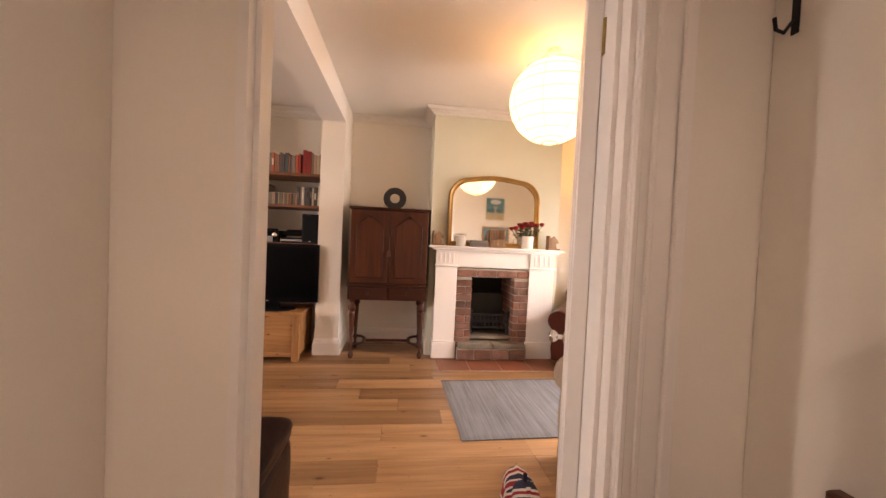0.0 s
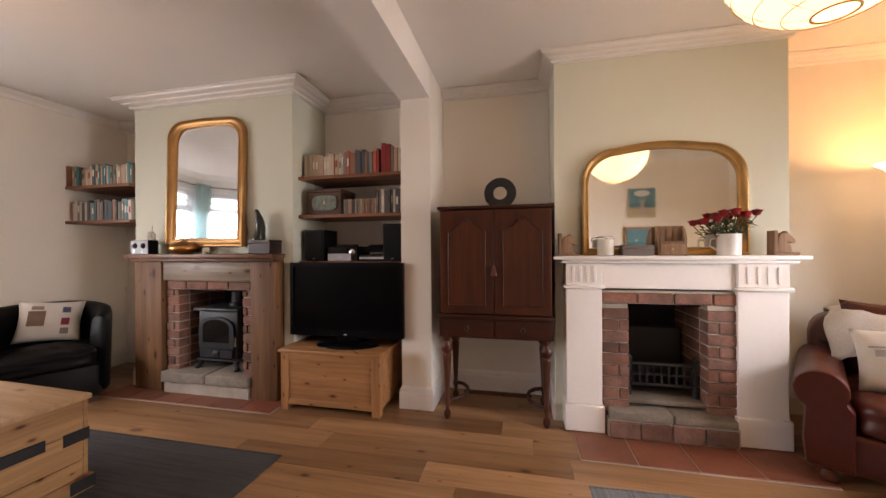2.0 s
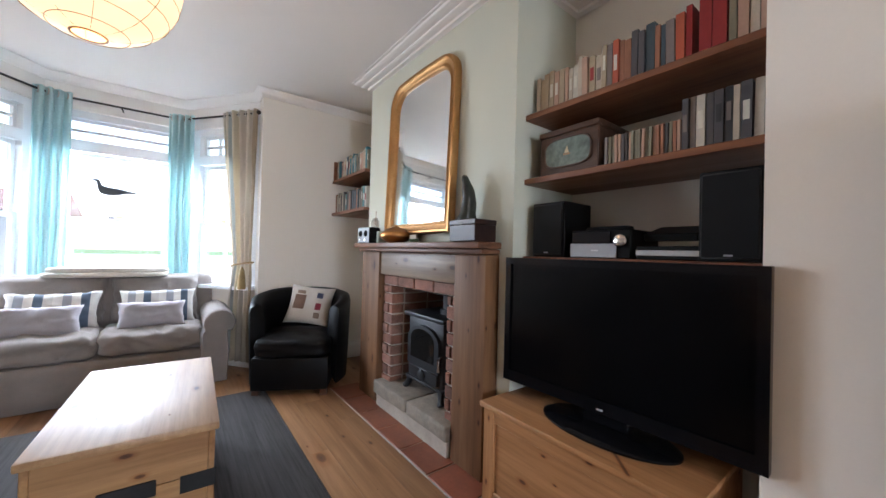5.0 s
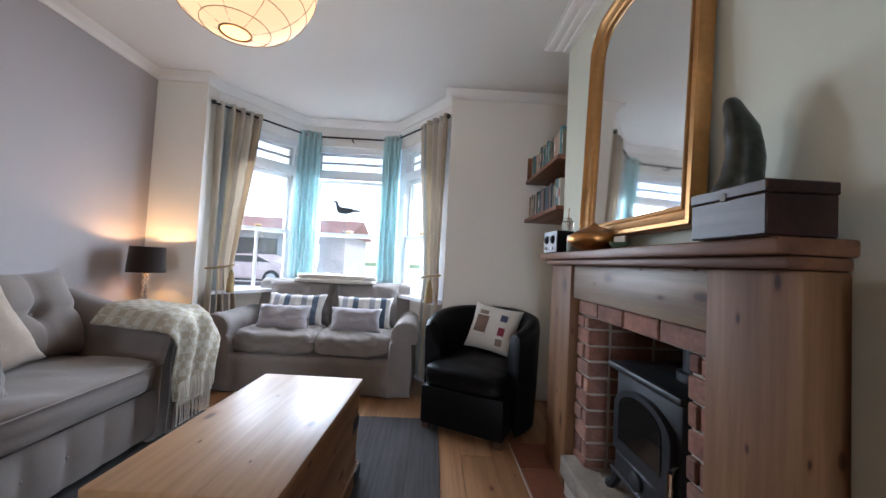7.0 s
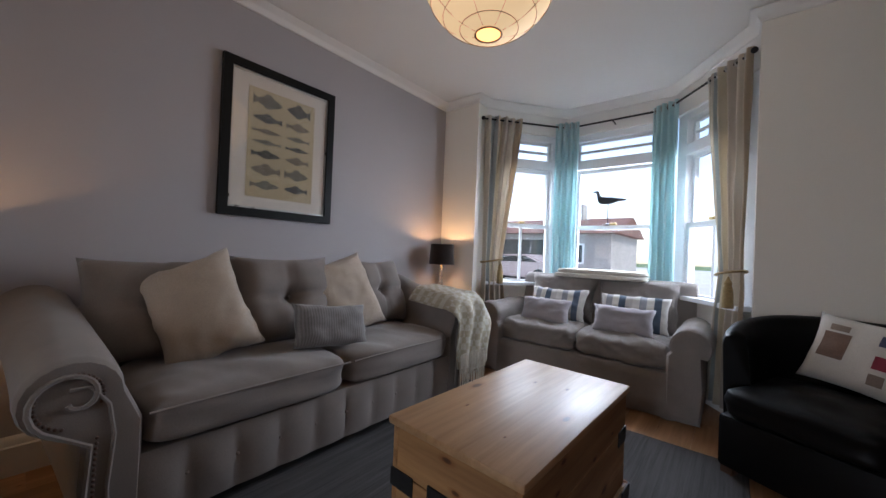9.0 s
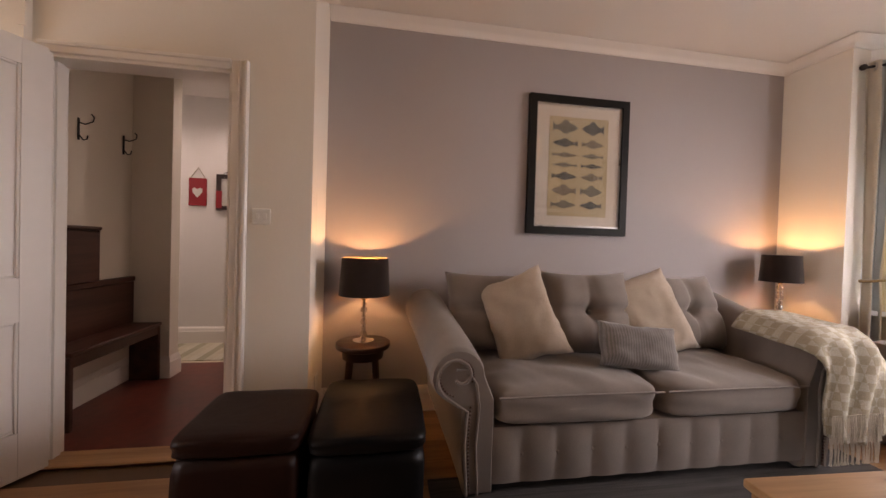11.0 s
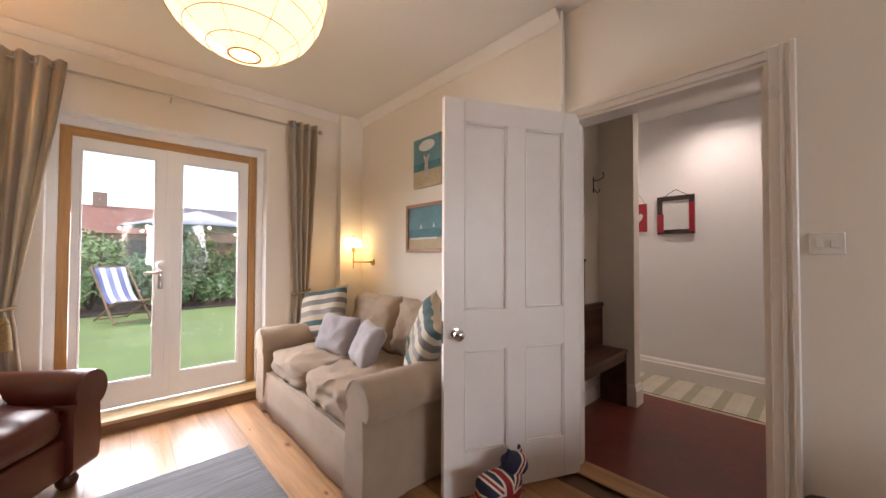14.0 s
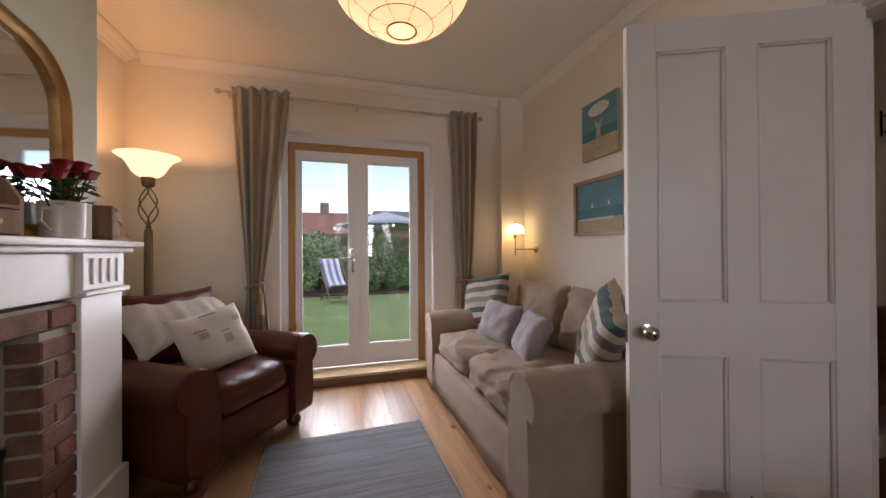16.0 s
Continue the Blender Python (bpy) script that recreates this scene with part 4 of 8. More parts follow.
# painted box, hi-fi and speakers
DARKBOX = wood("dark stained box wood", (0.10, 0.05, 0.03), (0.05, 0.025, 0.016), "x", 1.0, 0.45)
pb = thing("painted_box", "dark wooden box with a painted sailing boat scene", "box", -1.36, 4.20, 1.5145)
part("body", boxbm(-0.15, 0.15, 0, 0.26, 0, 0.185, 0.004), DARKBOX, pb)
part("lid", boxbm(-0.155, 0.155, -0.005, 0.265, 0.1855, 0.215, 0.006), DARKBOX, pb)
oval = [(math.copysign(abs(math.cos(q * 0.19635)) ** 0.55, math.cos(q * 0.19635)) * 0.118, 0.098 + math.copysign(abs(math.sin(q * 0.19635)) ** 0.55, math.sin(q * 0.19635)) * 0.066) for q in range(32)]
part("picture", prism(bm_new(), oval, -0.005, -0.0005, "y"), plain("painted sea and sky", (0.17, 0.21, 0.17), 0.55, var=0.6, s1=14, s2=60), pb)
part("picture_rim", tube(bm_new(), [(px, -0.005, pz) for px, pz in oval + oval[:1]], 0.004, 6), DARKBOX, pb)
part("boat_hull", move(boxbm(-0.018, 0.018, -0.001, 0.001, -0.004, 0.004, 0.0005), pose(0, -0.0055, 0.088)), plain("boat paint", (0.35, 0.2, 0.1), 0.6), pb)
part("boat_sail", prism(bm_new(), [(-0.012, 0.093), (0.012, 0.093), (0.002, 0.125)], -0.0065, -0.0047, "y"), plain("sail paint", (0.55, 0.42, 0.25), 0.6), pb)
HIFI = plain("black hi-fi casing", (0.004, 0.004, 0.0045), 0.5, var=0.15, bmp=0.1, spec=0.16)
SILVER = plain("silver plastic front", (0.42, 0.43, 0.45), 0.35, 0.4, var=0.06)
CLOTHB = cloth("black speaker cloth", (0.005, 0.005, 0.006), 500, 0.3)
for x, w, h in ((-1.455, 0.18, 0.26), (-0.76, 0.17, 0.30)):
    sp = thing("loudspeaker", "black bookshelf loudspeaker on the alcove shelf", "loudspeaker", x, 4.20, 1.1285, group="hi-fi speakers")
    part("case", boxbm(-w / 2, w / 2, 0, 0.22, 0, h, 0.004), HIFI, sp)
    part("grille", boxbm(-w / 2 + 0.008, w / 2 - 0.008, -0.012, -0.0005, 0.01, h - 0.01, 0.005), CLOTHB, sp)
    part("badge", boxbm(-0.012, 0.012, -0.0135, -0.0125, 0.018, 0.024), SILVER, sp)
hf = thing("hifi_unit", "compact black and grey hi-fi with a silver dial", "hi-fi", -1.20, 4.20, 1.1285)
part("case", boxbm(-0.13, 0.13, 0.004, 0.26, 0, 0.12, 0.005), HIFI, hf)
part("front_plate", boxbm(-0.13, 0.075, -0.006, 0.0035, 0.004, 0.062, 0.002), SILVER, hf)
part("display", boxbm(-0.12, 0.05, -0.004, 0.0035, 0.066, 0.112), TVB, hf)
part("volume_dial", move(lathe(bm_new(), [(0.026, 0), (0.026, 0.018), (0.02, 0.022)], seg=20), pose(0.095, 0.003, 0.072, 90)), CHROME, hf)
part("badge", boxbm(-0.03, 0.0, -0.0075, -0.0062, 0.03, 0.036), plain("white badge", (0.7, 0.7, 0.7), 0.4), hf)
part("remote", boxbm(-0.09, 0.1, 0.05, 0.1, 0.1205, 0.138, 0.006), HIFI, hf)
dp = thing("disc_player", "slim black and silver disc player", "player", -0.94, 4.20, 1.1285)
part("case", boxbm(-0.11, 0.10, 0.006, 0.24, 0, 0.052, 0.004), HIFI, dp)
part("front_plate", boxbm(-0.108, 0.10, -0.003, 0.0055, 0.016, 0.036, 0.001), plain("bright silver strip", (0.6, 0.61, 0.62), 0.25, 0.6), dp)
part("top_console", move(boxbm(-0.09, 0.09, 0.0, 0.16, 0.0, 0.03, 0.004), pose(-0.01, 0.05, 0.07, 14)), HIFI, dp)

# gilt mirrors
GILT = plain("worn gilt", (0.45, 0.235, 0.085), 0.40, 0.8, var=0.25, s1=6, s2=50, bmp=0.2, dist=0.002)
DULLGILT = plain("pale dull gilt", (0.44, 0.25, 0.085), 0.42, 0.6, var=0.25, s1=6, s2=50, bmp=0.2, dist=0.002)
MIRROR = plain("mirror silver", (0.86, 0.87, 0.86), 0.015, 1.0, var=0.0, bmp=0.0)


def outline(w, h, r, top=0.0, n=10):
    """Upright outline with rounded upper corners and a gently arched top, base at 0."""
    pts = [(-w / 2, 0)]
    for k in range(n + 1):
        a = math.pi - k * math.pi / 2 / n
        pts.append((-w / 2 + r + r * math.cos(a), h - top - r + r * math.sin(a)))
    for k in range(1, 8):
        u = k / 8
        pts.append((-w / 2 + r + (w - 2 * r) * u, h - top + top * math.sin(math.pi * u)))
    for k in range(n + 1):
        a = math.pi / 2 - k * math.pi / 2 / n
        pts.append((w / 2 - r + r * math.cos(a), h - top - r + r * math.sin(a)))
    pts.append((w / 2, 0))
    return pts


def ring(bm, outer, inner, prof):
    """Frame between two matching outlines; prof: (share from outer to inner, y)."""
    loops = [[bm.verts.new((o[0] + (i[0] - o[0]) * s, y, o[1] + (i[1] - o[1]) * s)) for o, i in zip(outer, inner)] for s, y in prof]
    n = len(outer)
    for a, b in zip(loops, loops[1:] + loops[:1]):
        for k in range(n):
            bm.faces.new((a[k], a[(k + 1) % n], b[(k + 1) % n], b[k]))
    bmesh.ops.recalc_face_normals(bm, faces=bm.faces[:])
    return bm


def mirror(label, w, h, r, fw, top, mat, x, y, z, tilt, fprof):
    m = thing("mirror", label, "mirror", x, y, z, rx=tilt)
    o = outline(w, h, r, top)
    i = [(px * (w - 2 * fw) / w, fw + pz * (h - 2 * fw) / h) for px, pz in o]
    part("frame", ring(bm_new(), o, i, fprof), mat, m, smooth=50)
    part("mirror_glass", prism(bm_new(), i, 0.0, 0.006, "y"), MIRROR, m, "clear mirror glass")
    part("back_board", prism(bm_new(), [(px * 0.98, pz * 0.985 + 0.004) for px, pz in o], 0.0065, 0.013, "y"), DARKBOX, m)
    return m


STEPS = [(0, 0.012), (0, -0.02), (0.08, -0.034), (0.25, -0.036), (0.36, -0.024), (0.42, -0.022), (0.55, -0.016), (0.7, -0.014), (0.78, -0.02), (0.9, -0.018), (1.0, -0.004), (1.0, 0.003)]
mirror("tall gilt mirror with rounded top hung above the mantel", 0.79, 1.11, 0.15, 0.074, 0.008, GILT, -2.405, 4.060, 1.255, -1.8, STEPS)
mirror("arched gilt overmantel mirror on the white mantel", 0.99, 0.755, 0.22, 0.050, 0.03, DULLGILT, 1.14, 4.132, 1.1735, -1.2, STEPS)


# ---- seating and soft furnishings ----
def loft(bm, prof, rows, wob=0.0, seed=0.0):
    """An outline (x, z) carried along y; rows: (y, scale, dx, dz)."""
    cx = sum(p[0] for p in prof) / len(prof)
    cz = sum(p[1] for p in prof) / len(prof)
    rings = []
    for y, s, dx, dz in rows:
        r = []
        for x, z in prof:
            n = noise.noise(Vector((x * 5 + seed, y * 5, z * 5))) * wob
            r.append(bm.verts.new((cx + (x - cx) * (s + n) + dx, y, max(0.004, cz + (z - cz) * (s + n) + dz))))
        rings.append(r)
    k = len(prof)
    for a, b in zip(rings, rings[1:]):
        for i in range(k):
            bm.faces.new((a[i], a[(i + 1) % k], b[(i + 1) % k], b[i]))
    bm.faces.new(rings[0])
    bm.faces.new(rings[-1][::-1])
    bmesh.ops.recalc_face_normals(bm, faces=bm.faces[:])
    return bm


def rolled(side, w=0.165, h=0.50, r=0.115, drop=0.44):
    pts = [(-0.02, 0.012), (w, 0.012), (w + 0.012, drop * 0.5), (w, drop)]
    for k in range(13):
        a = radians(-35 + k * 20)
        pts.append((w - 0.055 + r * math.cos(a), h + r * math.sin(a)))
    pts.append((-0.02, drop - 0.02))
    return [(x * side, z) for x, z in pts]


def ends(y0, y1, n=6):
    """Rows of a loft with softened ends."""
    ys = [(y0, 0.90), (y0 + 0.012, 0.965), (y0 + 0.035, 1.0)]
    ys += [(y0 + 0.035 + (y1 - y0 - 0.07) * k / n, 1.0) for k in range(1, n)]
    ys += [(y1 - 0.035, 1.0), (y1 - 0.012, 0.965), (y1, 0.90)]
    return [(y, s, 0, 0) for y, s in ys]


def seat_cushion(w, d, h, seed, crown=0.03):
    bm = soft_box(bm_new(), 0, 0, 0, w, d, h, 7.0, 26, 0.03, seed)
    for v in bm.verts:
        if v.co.z > 0:
            u, q = 2 * v.co.x / w, 2 * v.co.y / d
            v.co.z += crown * max(0, 1 - u * u) * max(0, 1 - q * q) + 0.018 * noise.noise(Vector((v.co.x * 5 + seed, v.co.y * 7, 0))) + 0.008 * noise.noise(Vector((v.co.x * 16 + v.co.y * 8 + seed, v.co.y * 6, 2)))
    return bm


def crease(bm, amp, seed, f=6.0):
    """Loose-cover creases: ridges pushed along the normals."""
    bm.normal_update()
    moves = []
    for v in bm.verts:
        x, y, z = v.co
        w = noise.noise(Vector((x * 2 + seed, y * 2, z * 2)))
        a = abs(noise.noise(Vector((x * f + y * f * 0.5 + seed + w, y * f * 0.8 - w, z * f * 1.3))))
        b = abs(noise.noise(Vector((x * f * 2.1 - seed, y * f * 1.7 + w * 2, z * f * 2))))
        moves.append(v.normal * amp * (max(0.0, 1 - 3.5 * a) + 0.55 * max(0.0, 1 - 3.5 * b) - 0.35))
    for v, d in zip(bm.verts, moves):
        v.co += d
    return bm


def slip_sofa(label, W, D, mat, x, y, rz, seed, back_h=0.80):
    """Loose-covered two-seater with rolled arms and a skirt; front faces its own -y."""
    s = thing("sofa", label, "sofa", x, y, 0, rz)
    aw = 0.19
    iw = W / 2 - aw
    # skirt with soft folds
    bm = bm_new()
    n = 60
    rings = []
    for z, out in ((0.012, 0.014), (0.12, 0.008), (0.24, 0.002), (0.30, 0.0)):
        r = []
        for k in range(n + 1):
            u = -W / 2 + 0.02 + (W - 0.04) * k / n
            f = out * (0.6 + 1.2 * noise.noise(Vector((u * 4 + seed, z, 3))) + (1.6 if abs(abs(u) - iw) < 0.03 else 0))
            r.append(bm.verts.new((u, -D / 2 + 0.03 - f, z)))
        rings.append(r)
    for a, b in zip(rings, rings[1:]):
        for k in range(n):
            bm.faces.new((a[k], a[k + 1], b[k + 1], b[k]))
    sk = part("skirt", bm, mat, s)
    sk.modifiers.new("thick", "SOLIDIFY").thickness = 0.008
    part("base", boxbm(-W / 2 + 0.04, W / 2 - 0.04, -D / 2 + 0.045, D / 2 - 0.03, 0.03, 0.30, 0.02, 2), mat, s)
    for sd in (-1, 1):
        bm = loft(bm_new(), rolled(sd), ends(-D / 2 + 0.01, D / 2 - 0.08, 26), 0.012, seed + sd)
        crease(bm, 0.007, seed + sd * 2)
        move(bm, Matrix.Translation((sd * iw, 0, 0)))
        part("arm", bm, mat, s)
        bm = tube(bm_new(), [(sd * iw + px * 0.94 + sd * 0.002, -D / 2 + 0.012, 0.03 + pz * 0.935) for px, pz in rolled(sd)[1:-1]], 0.005, 6)
        part("piping", bm, mat, s)
    bk = [(0.20, 0.012), (0.45, 0.012), (0.45, back_h - 0.10)]
    for k in range(9):
        a = radians(0 + k * 20)
        bk.append((0.375 + 0.075 * math.cos(a), back_h - 0.085 + 0.08 * math.sin(a)))
    bk.append((0.24, 0.42))
    bm = loft(bm_new(), [(p - 0.45 + D / 2, z) for p, z in bk], ends(-W / 2 + 0.10, W / 2 - 0.10, 10), 0.012, seed + 5)
    move(bm, Matrix.Rotation(radians(-90), 4, "Z"))
    # after the turn the outline's x runs along -y, so mirror it to the back
    for v in bm.verts:
        v.co.y = -v.co.y
    bmesh.ops.recalc_face_normals(bm, faces=bm.faces[:])
    part("back", bm, mat, s)
    cw = iw - 0.004
    for sd in (-1, 1):
        bm = move(seat_cushion(cw, D - 0.30, 0.165, seed + sd * 3, 0.035), Matrix.Translation((sd * (cw / 2 + 0.002), -0.105, 0.385)))
        crease(bm, 0.013, seed + sd)
        part("seat_cushion", bm, mat, s)
        bm = crease(pillow(cw * 0.98, 0.44, 0.20, seed + sd * 9, 26, 0.02), 0.013, seed - sd)
        move(bm, Matrix.Translation((sd * (cw / 2), D / 2 - 0.24, 0.445)) @ pose(0, 0, 0, -14, 0, 0))
        part("back_cushion", bm, mat, s)
    return s


BEIGE = cloth("beige loose cover", (0.44, 0.33, 0.24), 600, 0.14, 0.6, wrinkle=2.2)
TAUPE = cloth("grey-beige loose cover", (0.27, 0.235, 0.215), 600, 0.14, 0.4, wrinkle=1.2)
GREYF = cloth("grey-brown plush", (0.225, 0.188, 0.165), 500, 0.14, 0.3)
slip_sofa("creased beige loose-covered two-seat sofa", 1.72, 0.98, BEIGE, 1.97, 1.90, 180, 2.0, 0.82)
slip_sofa("grey-beige loose-covered loveseat in the bay window", 1.68, 0.84, TAUPE, -4.29, 2.34, 90, 7.0, 0.88)


def cushion(label, w, h, d, mat, x, y, z, rz, lean, seed, grp="", roll=0.0):
    bm = crease(pillow(w, h, d, seed, 22), 0.007, seed, 8.0)
    o = single("cushion", bm, mat, label, "cushion", group=grp, smooth=180)
    o.matrix_basis = pose(x, y, z, 0, 0, rz) @ pose(0, 0, 0, lean, 0, 0) @ pose(0, 0, 0, 0, roll, 0)
    return o


LILAC = cloth("pale lilac grey linen", (0.36, 0.33, 0.345), 600, 0.12, 0.4)
STRIPE = cloth("striped cushion cotton", (0.5, 0.5, 0.5), 600, 0.1, 0.3, (0.045, [(0.62, 0.56, 0.46), (0.20, 0.19, 0.19), (0.62, 0.56, 0.46), (0.06, 0.12, 0.13), (0.50, 0.42, 0.32), (0.27, 0.26, 0.25)]), 2)
SEASTRIPE = cloth("blue and cream striped cotton", (0.5, 0.5, 0.5), 600, 0.1, 0.3, (0.05, [(0.60, 0.57, 0.52), (0.28, 0.29, 0.31), (0.60, 0.57, 0.52), (0.08, 0.11, 0.15), (0.50, 0.47, 0.43)]), 0)
CREAMC = cloth("cream crinkled cotton", (0.52, 0.42, 0.33), 500, 0.15, 0.6, wrinkle=2.0)
# beige sofa's cushions
cushion("teal and cream striped scatter cushion", 0.48, 0.49, 0.15, STRIPE, 2.60, 1.95, 0.455, 205, -22, 1.0, roll=-12)
cushion("teal and cream striped scatter cushion", 0.47, 0.48, 0.15, STRIPE, 1.46, 1.86, 0.47, 150, -18, 2.0, roll=22)
cushion("small pale grey scatter cushion", 0.41, 0.31, 0.13, LILAC, 2.20, 2.05, 0.455, 190, -24, 3.0)
cushion("small pale grey scatter cushion", 0.38, 0.30, 0.13, LILAC, 1.82, 2.03, 0.455, 165, -24, 4.0)
# loveseat's cushions
for k, yy in enumerate((2.06, 2.68)):
    cushion("blue and cream striped scatter cushion", 0.52, 0.30, 0.12, SEASTRIPE, -4.25, yy, 0.475, 90, -22, 5.0 + k, "loveseat cushions")
    cushion("small lilac-grey ribbed lumbar cushion", 0.44, 0.22, 0.11, LILAC, -4.07, yy - 0.03, 0.475, 92, -25, 7.0 + k, "loveseat cushions")

# folded blanket along the loveseat's back
CREAMK = cloth("cream knitted wool", (0.60, 0.55, 0.47), 260, 0.2, 0.8)
bl = thing("folded_blanket", "cream knitted blanket folded over the sofa back", "blanket", -4.57, 2.34, 0.855, 90)
for k, (z, w) in enumerate(((0.022, 0.80), (0.060, 0.77))):
    part("fold", soft_box(bm_new(), 0.01 * k, 0.01 * k, z, w, 0.24, 0.046, 5.0, 10, 0.05, k * 3.3), CREAMK, bl, smooth=180)

# deep-buttoned grey sofa with scrolled arms, its front facing +y
gs = thing("sofa", "grey-brown scroll-arm sofa with a buttoned front rail", "sofa", -2.265, 1.35, 0, 180)
GW = 2.22
part("base", boxbm(-GW / 2 + 0.24, GW / 2 - 0.24, -0.40, 0.40, 0.05, 0.315, 0.02, 2), GREYF, gs)
# quilted front rail
bm = bm_new()
nx, nz = 96, 8
g = []
for i in range(nx + 1):
    r = []
    for j in range(nz + 1):
        x = -GW / 2 + 0.24 + (GW - 0.48) * i / nx
        z = 0.06 + 0.255 * j / nz
        u = (i / nx * 10) % 1.0
        r.append(bm.verts.new((x, -0.402 - 0.022 * (abs(math.sin(math.pi * u)) ** 0.6) * math.sin(math.pi * (0.08 + 0.84 * j / nz)) ** 0.7, z)))
    g.append(r)
for i in range(nx):
    for j in range(nz):
        bm.faces.new((g[i][j], g[i + 1][j], g[i + 1][j + 1], g[i][j + 1]))
rail = part("front_rail", bm, GREYF, gs)
for k in range(1, 10):
    b = bm_new()
    bmesh.ops.create_uvsphere(b, u_segments=10, v_segments=6, radius=0.010)
    move(b, Matrix.Translation((-GW / 2 + 0.24 + (GW - 0.48) * k / 10, -0.402, 0.19)))
    part("button", b, GREYF, rail, smooth=180)
SCROLL = [(-0.03, 0.012), (0.10, 0.012), (0.125, 0.25), (0.12, 0.40)]
for k in range(14):
    a = radians(-60 + k * 18.5)
    SCROLL.append((0.14 + 0.122 * math.cos(a), 0.555 + 0.122 * math.sin(a)))
SCROLL.append((-0.03, 0.44))
for sd in (-1, 1):
    prof = [(x * sd, z) for x, z in SCROLL]
    rows = [(-0.42, 0.93, 0, 0), (-0.405, 0.98, 0, 0), (-0.38, 1, 0, 0)] + [(-0.38 + 0.76 * k / 10, 1 + 0.03 * k / 10, sd * 0.07 * (k / 10) ** 1.5, 0.012 * k + 0.03 * (k / 10) ** 3) for k in range(1, 11)] + [(0.42, 0.94, sd * 0.07, 0.14)]
    bm = loft(bm_new(), prof, rows, 0.006, sd)
    move(bm, Matrix.Translation((sd * (GW / 2 - 0.25), 0, 0)))
    arm = part("arm", bm, GREYF, gs)
    ox = sd * (GW / 2 - 0.25)
    spiral = [(ox + sd * 0.095, -0.425, 0.03), (ox + sd * 0.11, -0.425, 0.25), (ox + sd * 0.10, -0.425, 0.40)]
    for k in range(22):
        a = radians(-70 + k * 18)
        rr = 0.108 - 0.0042 * k
        spiral.append((ox + sd * (0.14 + rr * math.cos(a)), -0.427, 0.555 + rr * math.sin(a)))
    part("scroll_piping", tube(bm_new(), spiral, 0.008, 6), GREYF, arm)
    inner = [(ox + sd * 0.045, -0.425, 0.03), (ox + sd * 0.058, -0.425, 0.25), (ox + sd * 0.045, -0.426, 0.42), (ox + sd * 0.06, -0.426, 0.52), (ox + sd * 0.105, -0.427, 0.585), (ox + sd * 0.15, -0.427, 0.585)]
    part("front_panel_piping", tube(bm_new(), inner, 0.006, 6), GREYF, arm)
    bm = bm_new()
    for k in range(24):
        z = 0.04 + k * 0.0165
        x = ox + sd * (0.078 + 0.012 * math.sin(z * 6))
        b2 = bmesh.ops.create_uvsphere(bm, u_segments=6, v_segments=4, radius=0.0055, matrix=Matrix.Translation((x, -0.425, z)))
    for k in range(30):
        a = radians(-75 + k * 9.5)
        rr = 0.088 - 0.0008 * k
        bmesh.ops.create_uvsphere(bm, u_segments=6, v_segments=4, radius=0.0055, matrix=Matrix.Translation((ox + sd * (0.14 + rr * math.cos(a)), -0.423, 0.555 + rr * math.sin(a))))
    part("nail_trim", bm, DARKBOX, arm, "dark nail-head trim", smooth=180)
# back with a gentle hump
bm = bm_new()
bk = [(0.24, 0.05), (0.42, 0.05), (0.43, 0.70), (0.41, 0.79), (0.36, 0.82), (0.30, 0.80), (0.25, 0.70), (0.22, 0.42)]
rings = []
for k in range(25):
    u = -1 + 2 * k / 24
    lift = 0.03 * math.cos(u * 1.5) - 0.10 * max(0, abs(u) - 0.72) / 0.28
    rings.append([bm.verts.new((u * (GW / 2 - 0.17), y, z + (lift if z > 0.5 else 0))) for y, z in bk])
for a, b in zip(rings, rings[1:]):
    for i in range(len(bk)):
        bm.faces.new((a[i], a[(i + 1) % len(bk)], b[(i + 1) % len(bk)], b[i]))
bm.faces.new(rings[0])
bm.faces.new(rings[-1][::-1])
bmesh.ops.recalc_face_normals(bm, faces=bm.faces[:])
part("back", bm, GREYF, gs, smooth=60)
for sd in (-1, 1):
    cw = (GW - 0.56) / 2
    sc = part("seat_cushion", move(seat_cushion(cw, 0.68, 0.175, 20 + sd, 0.03), Matrix.Translation((sd * (cw / 2 + 0.003), -0.105, 0.405))), GREYF, gs)
    part("welt", tube(bm_new(), [(sd * 0.012, -0.443, 0.460), (sd * (cw / 2), -0.450, 0.465), (sd * (cw - 0.008), -0.443, 0.460)], 0.005, 6), GREYF, sc)


def buttoned(label, w, h, d, x, y, z, rz, lean, seed, grp):
    c = thing("cushion", label, "cushion", group=grp)
    bm = pillow(w, h, d, seed, 20)
    for v in bm.verts:
        k = math.hypot(v.co.x, v.co.z - h / 2)
        if v.co.y < 0:
            v.co.y *= 1 - 0.75 * math.exp(-(k / 0.045) ** 2) - 0.22 * math.exp(-(v.co.x / 0.022) ** 2) - 0.22 * math.exp(-((v.co.z - h / 2) / 0.022) ** 2)
    part("cover", bm, GREYF, c, smooth=180)
    b = bm_new()
    bmesh.ops.create_uvsphere(b, u_segments=10, v_segments=6, radius=0.012)
    part("button", move(b, Matrix.Translation((0, -d * 0.11, h / 2))), GREYF, c, smooth=180)
    c.matrix_basis = pose(x, y, z, 0, 0, rz) @ pose(0, 0, 0, lean, 0, 0)


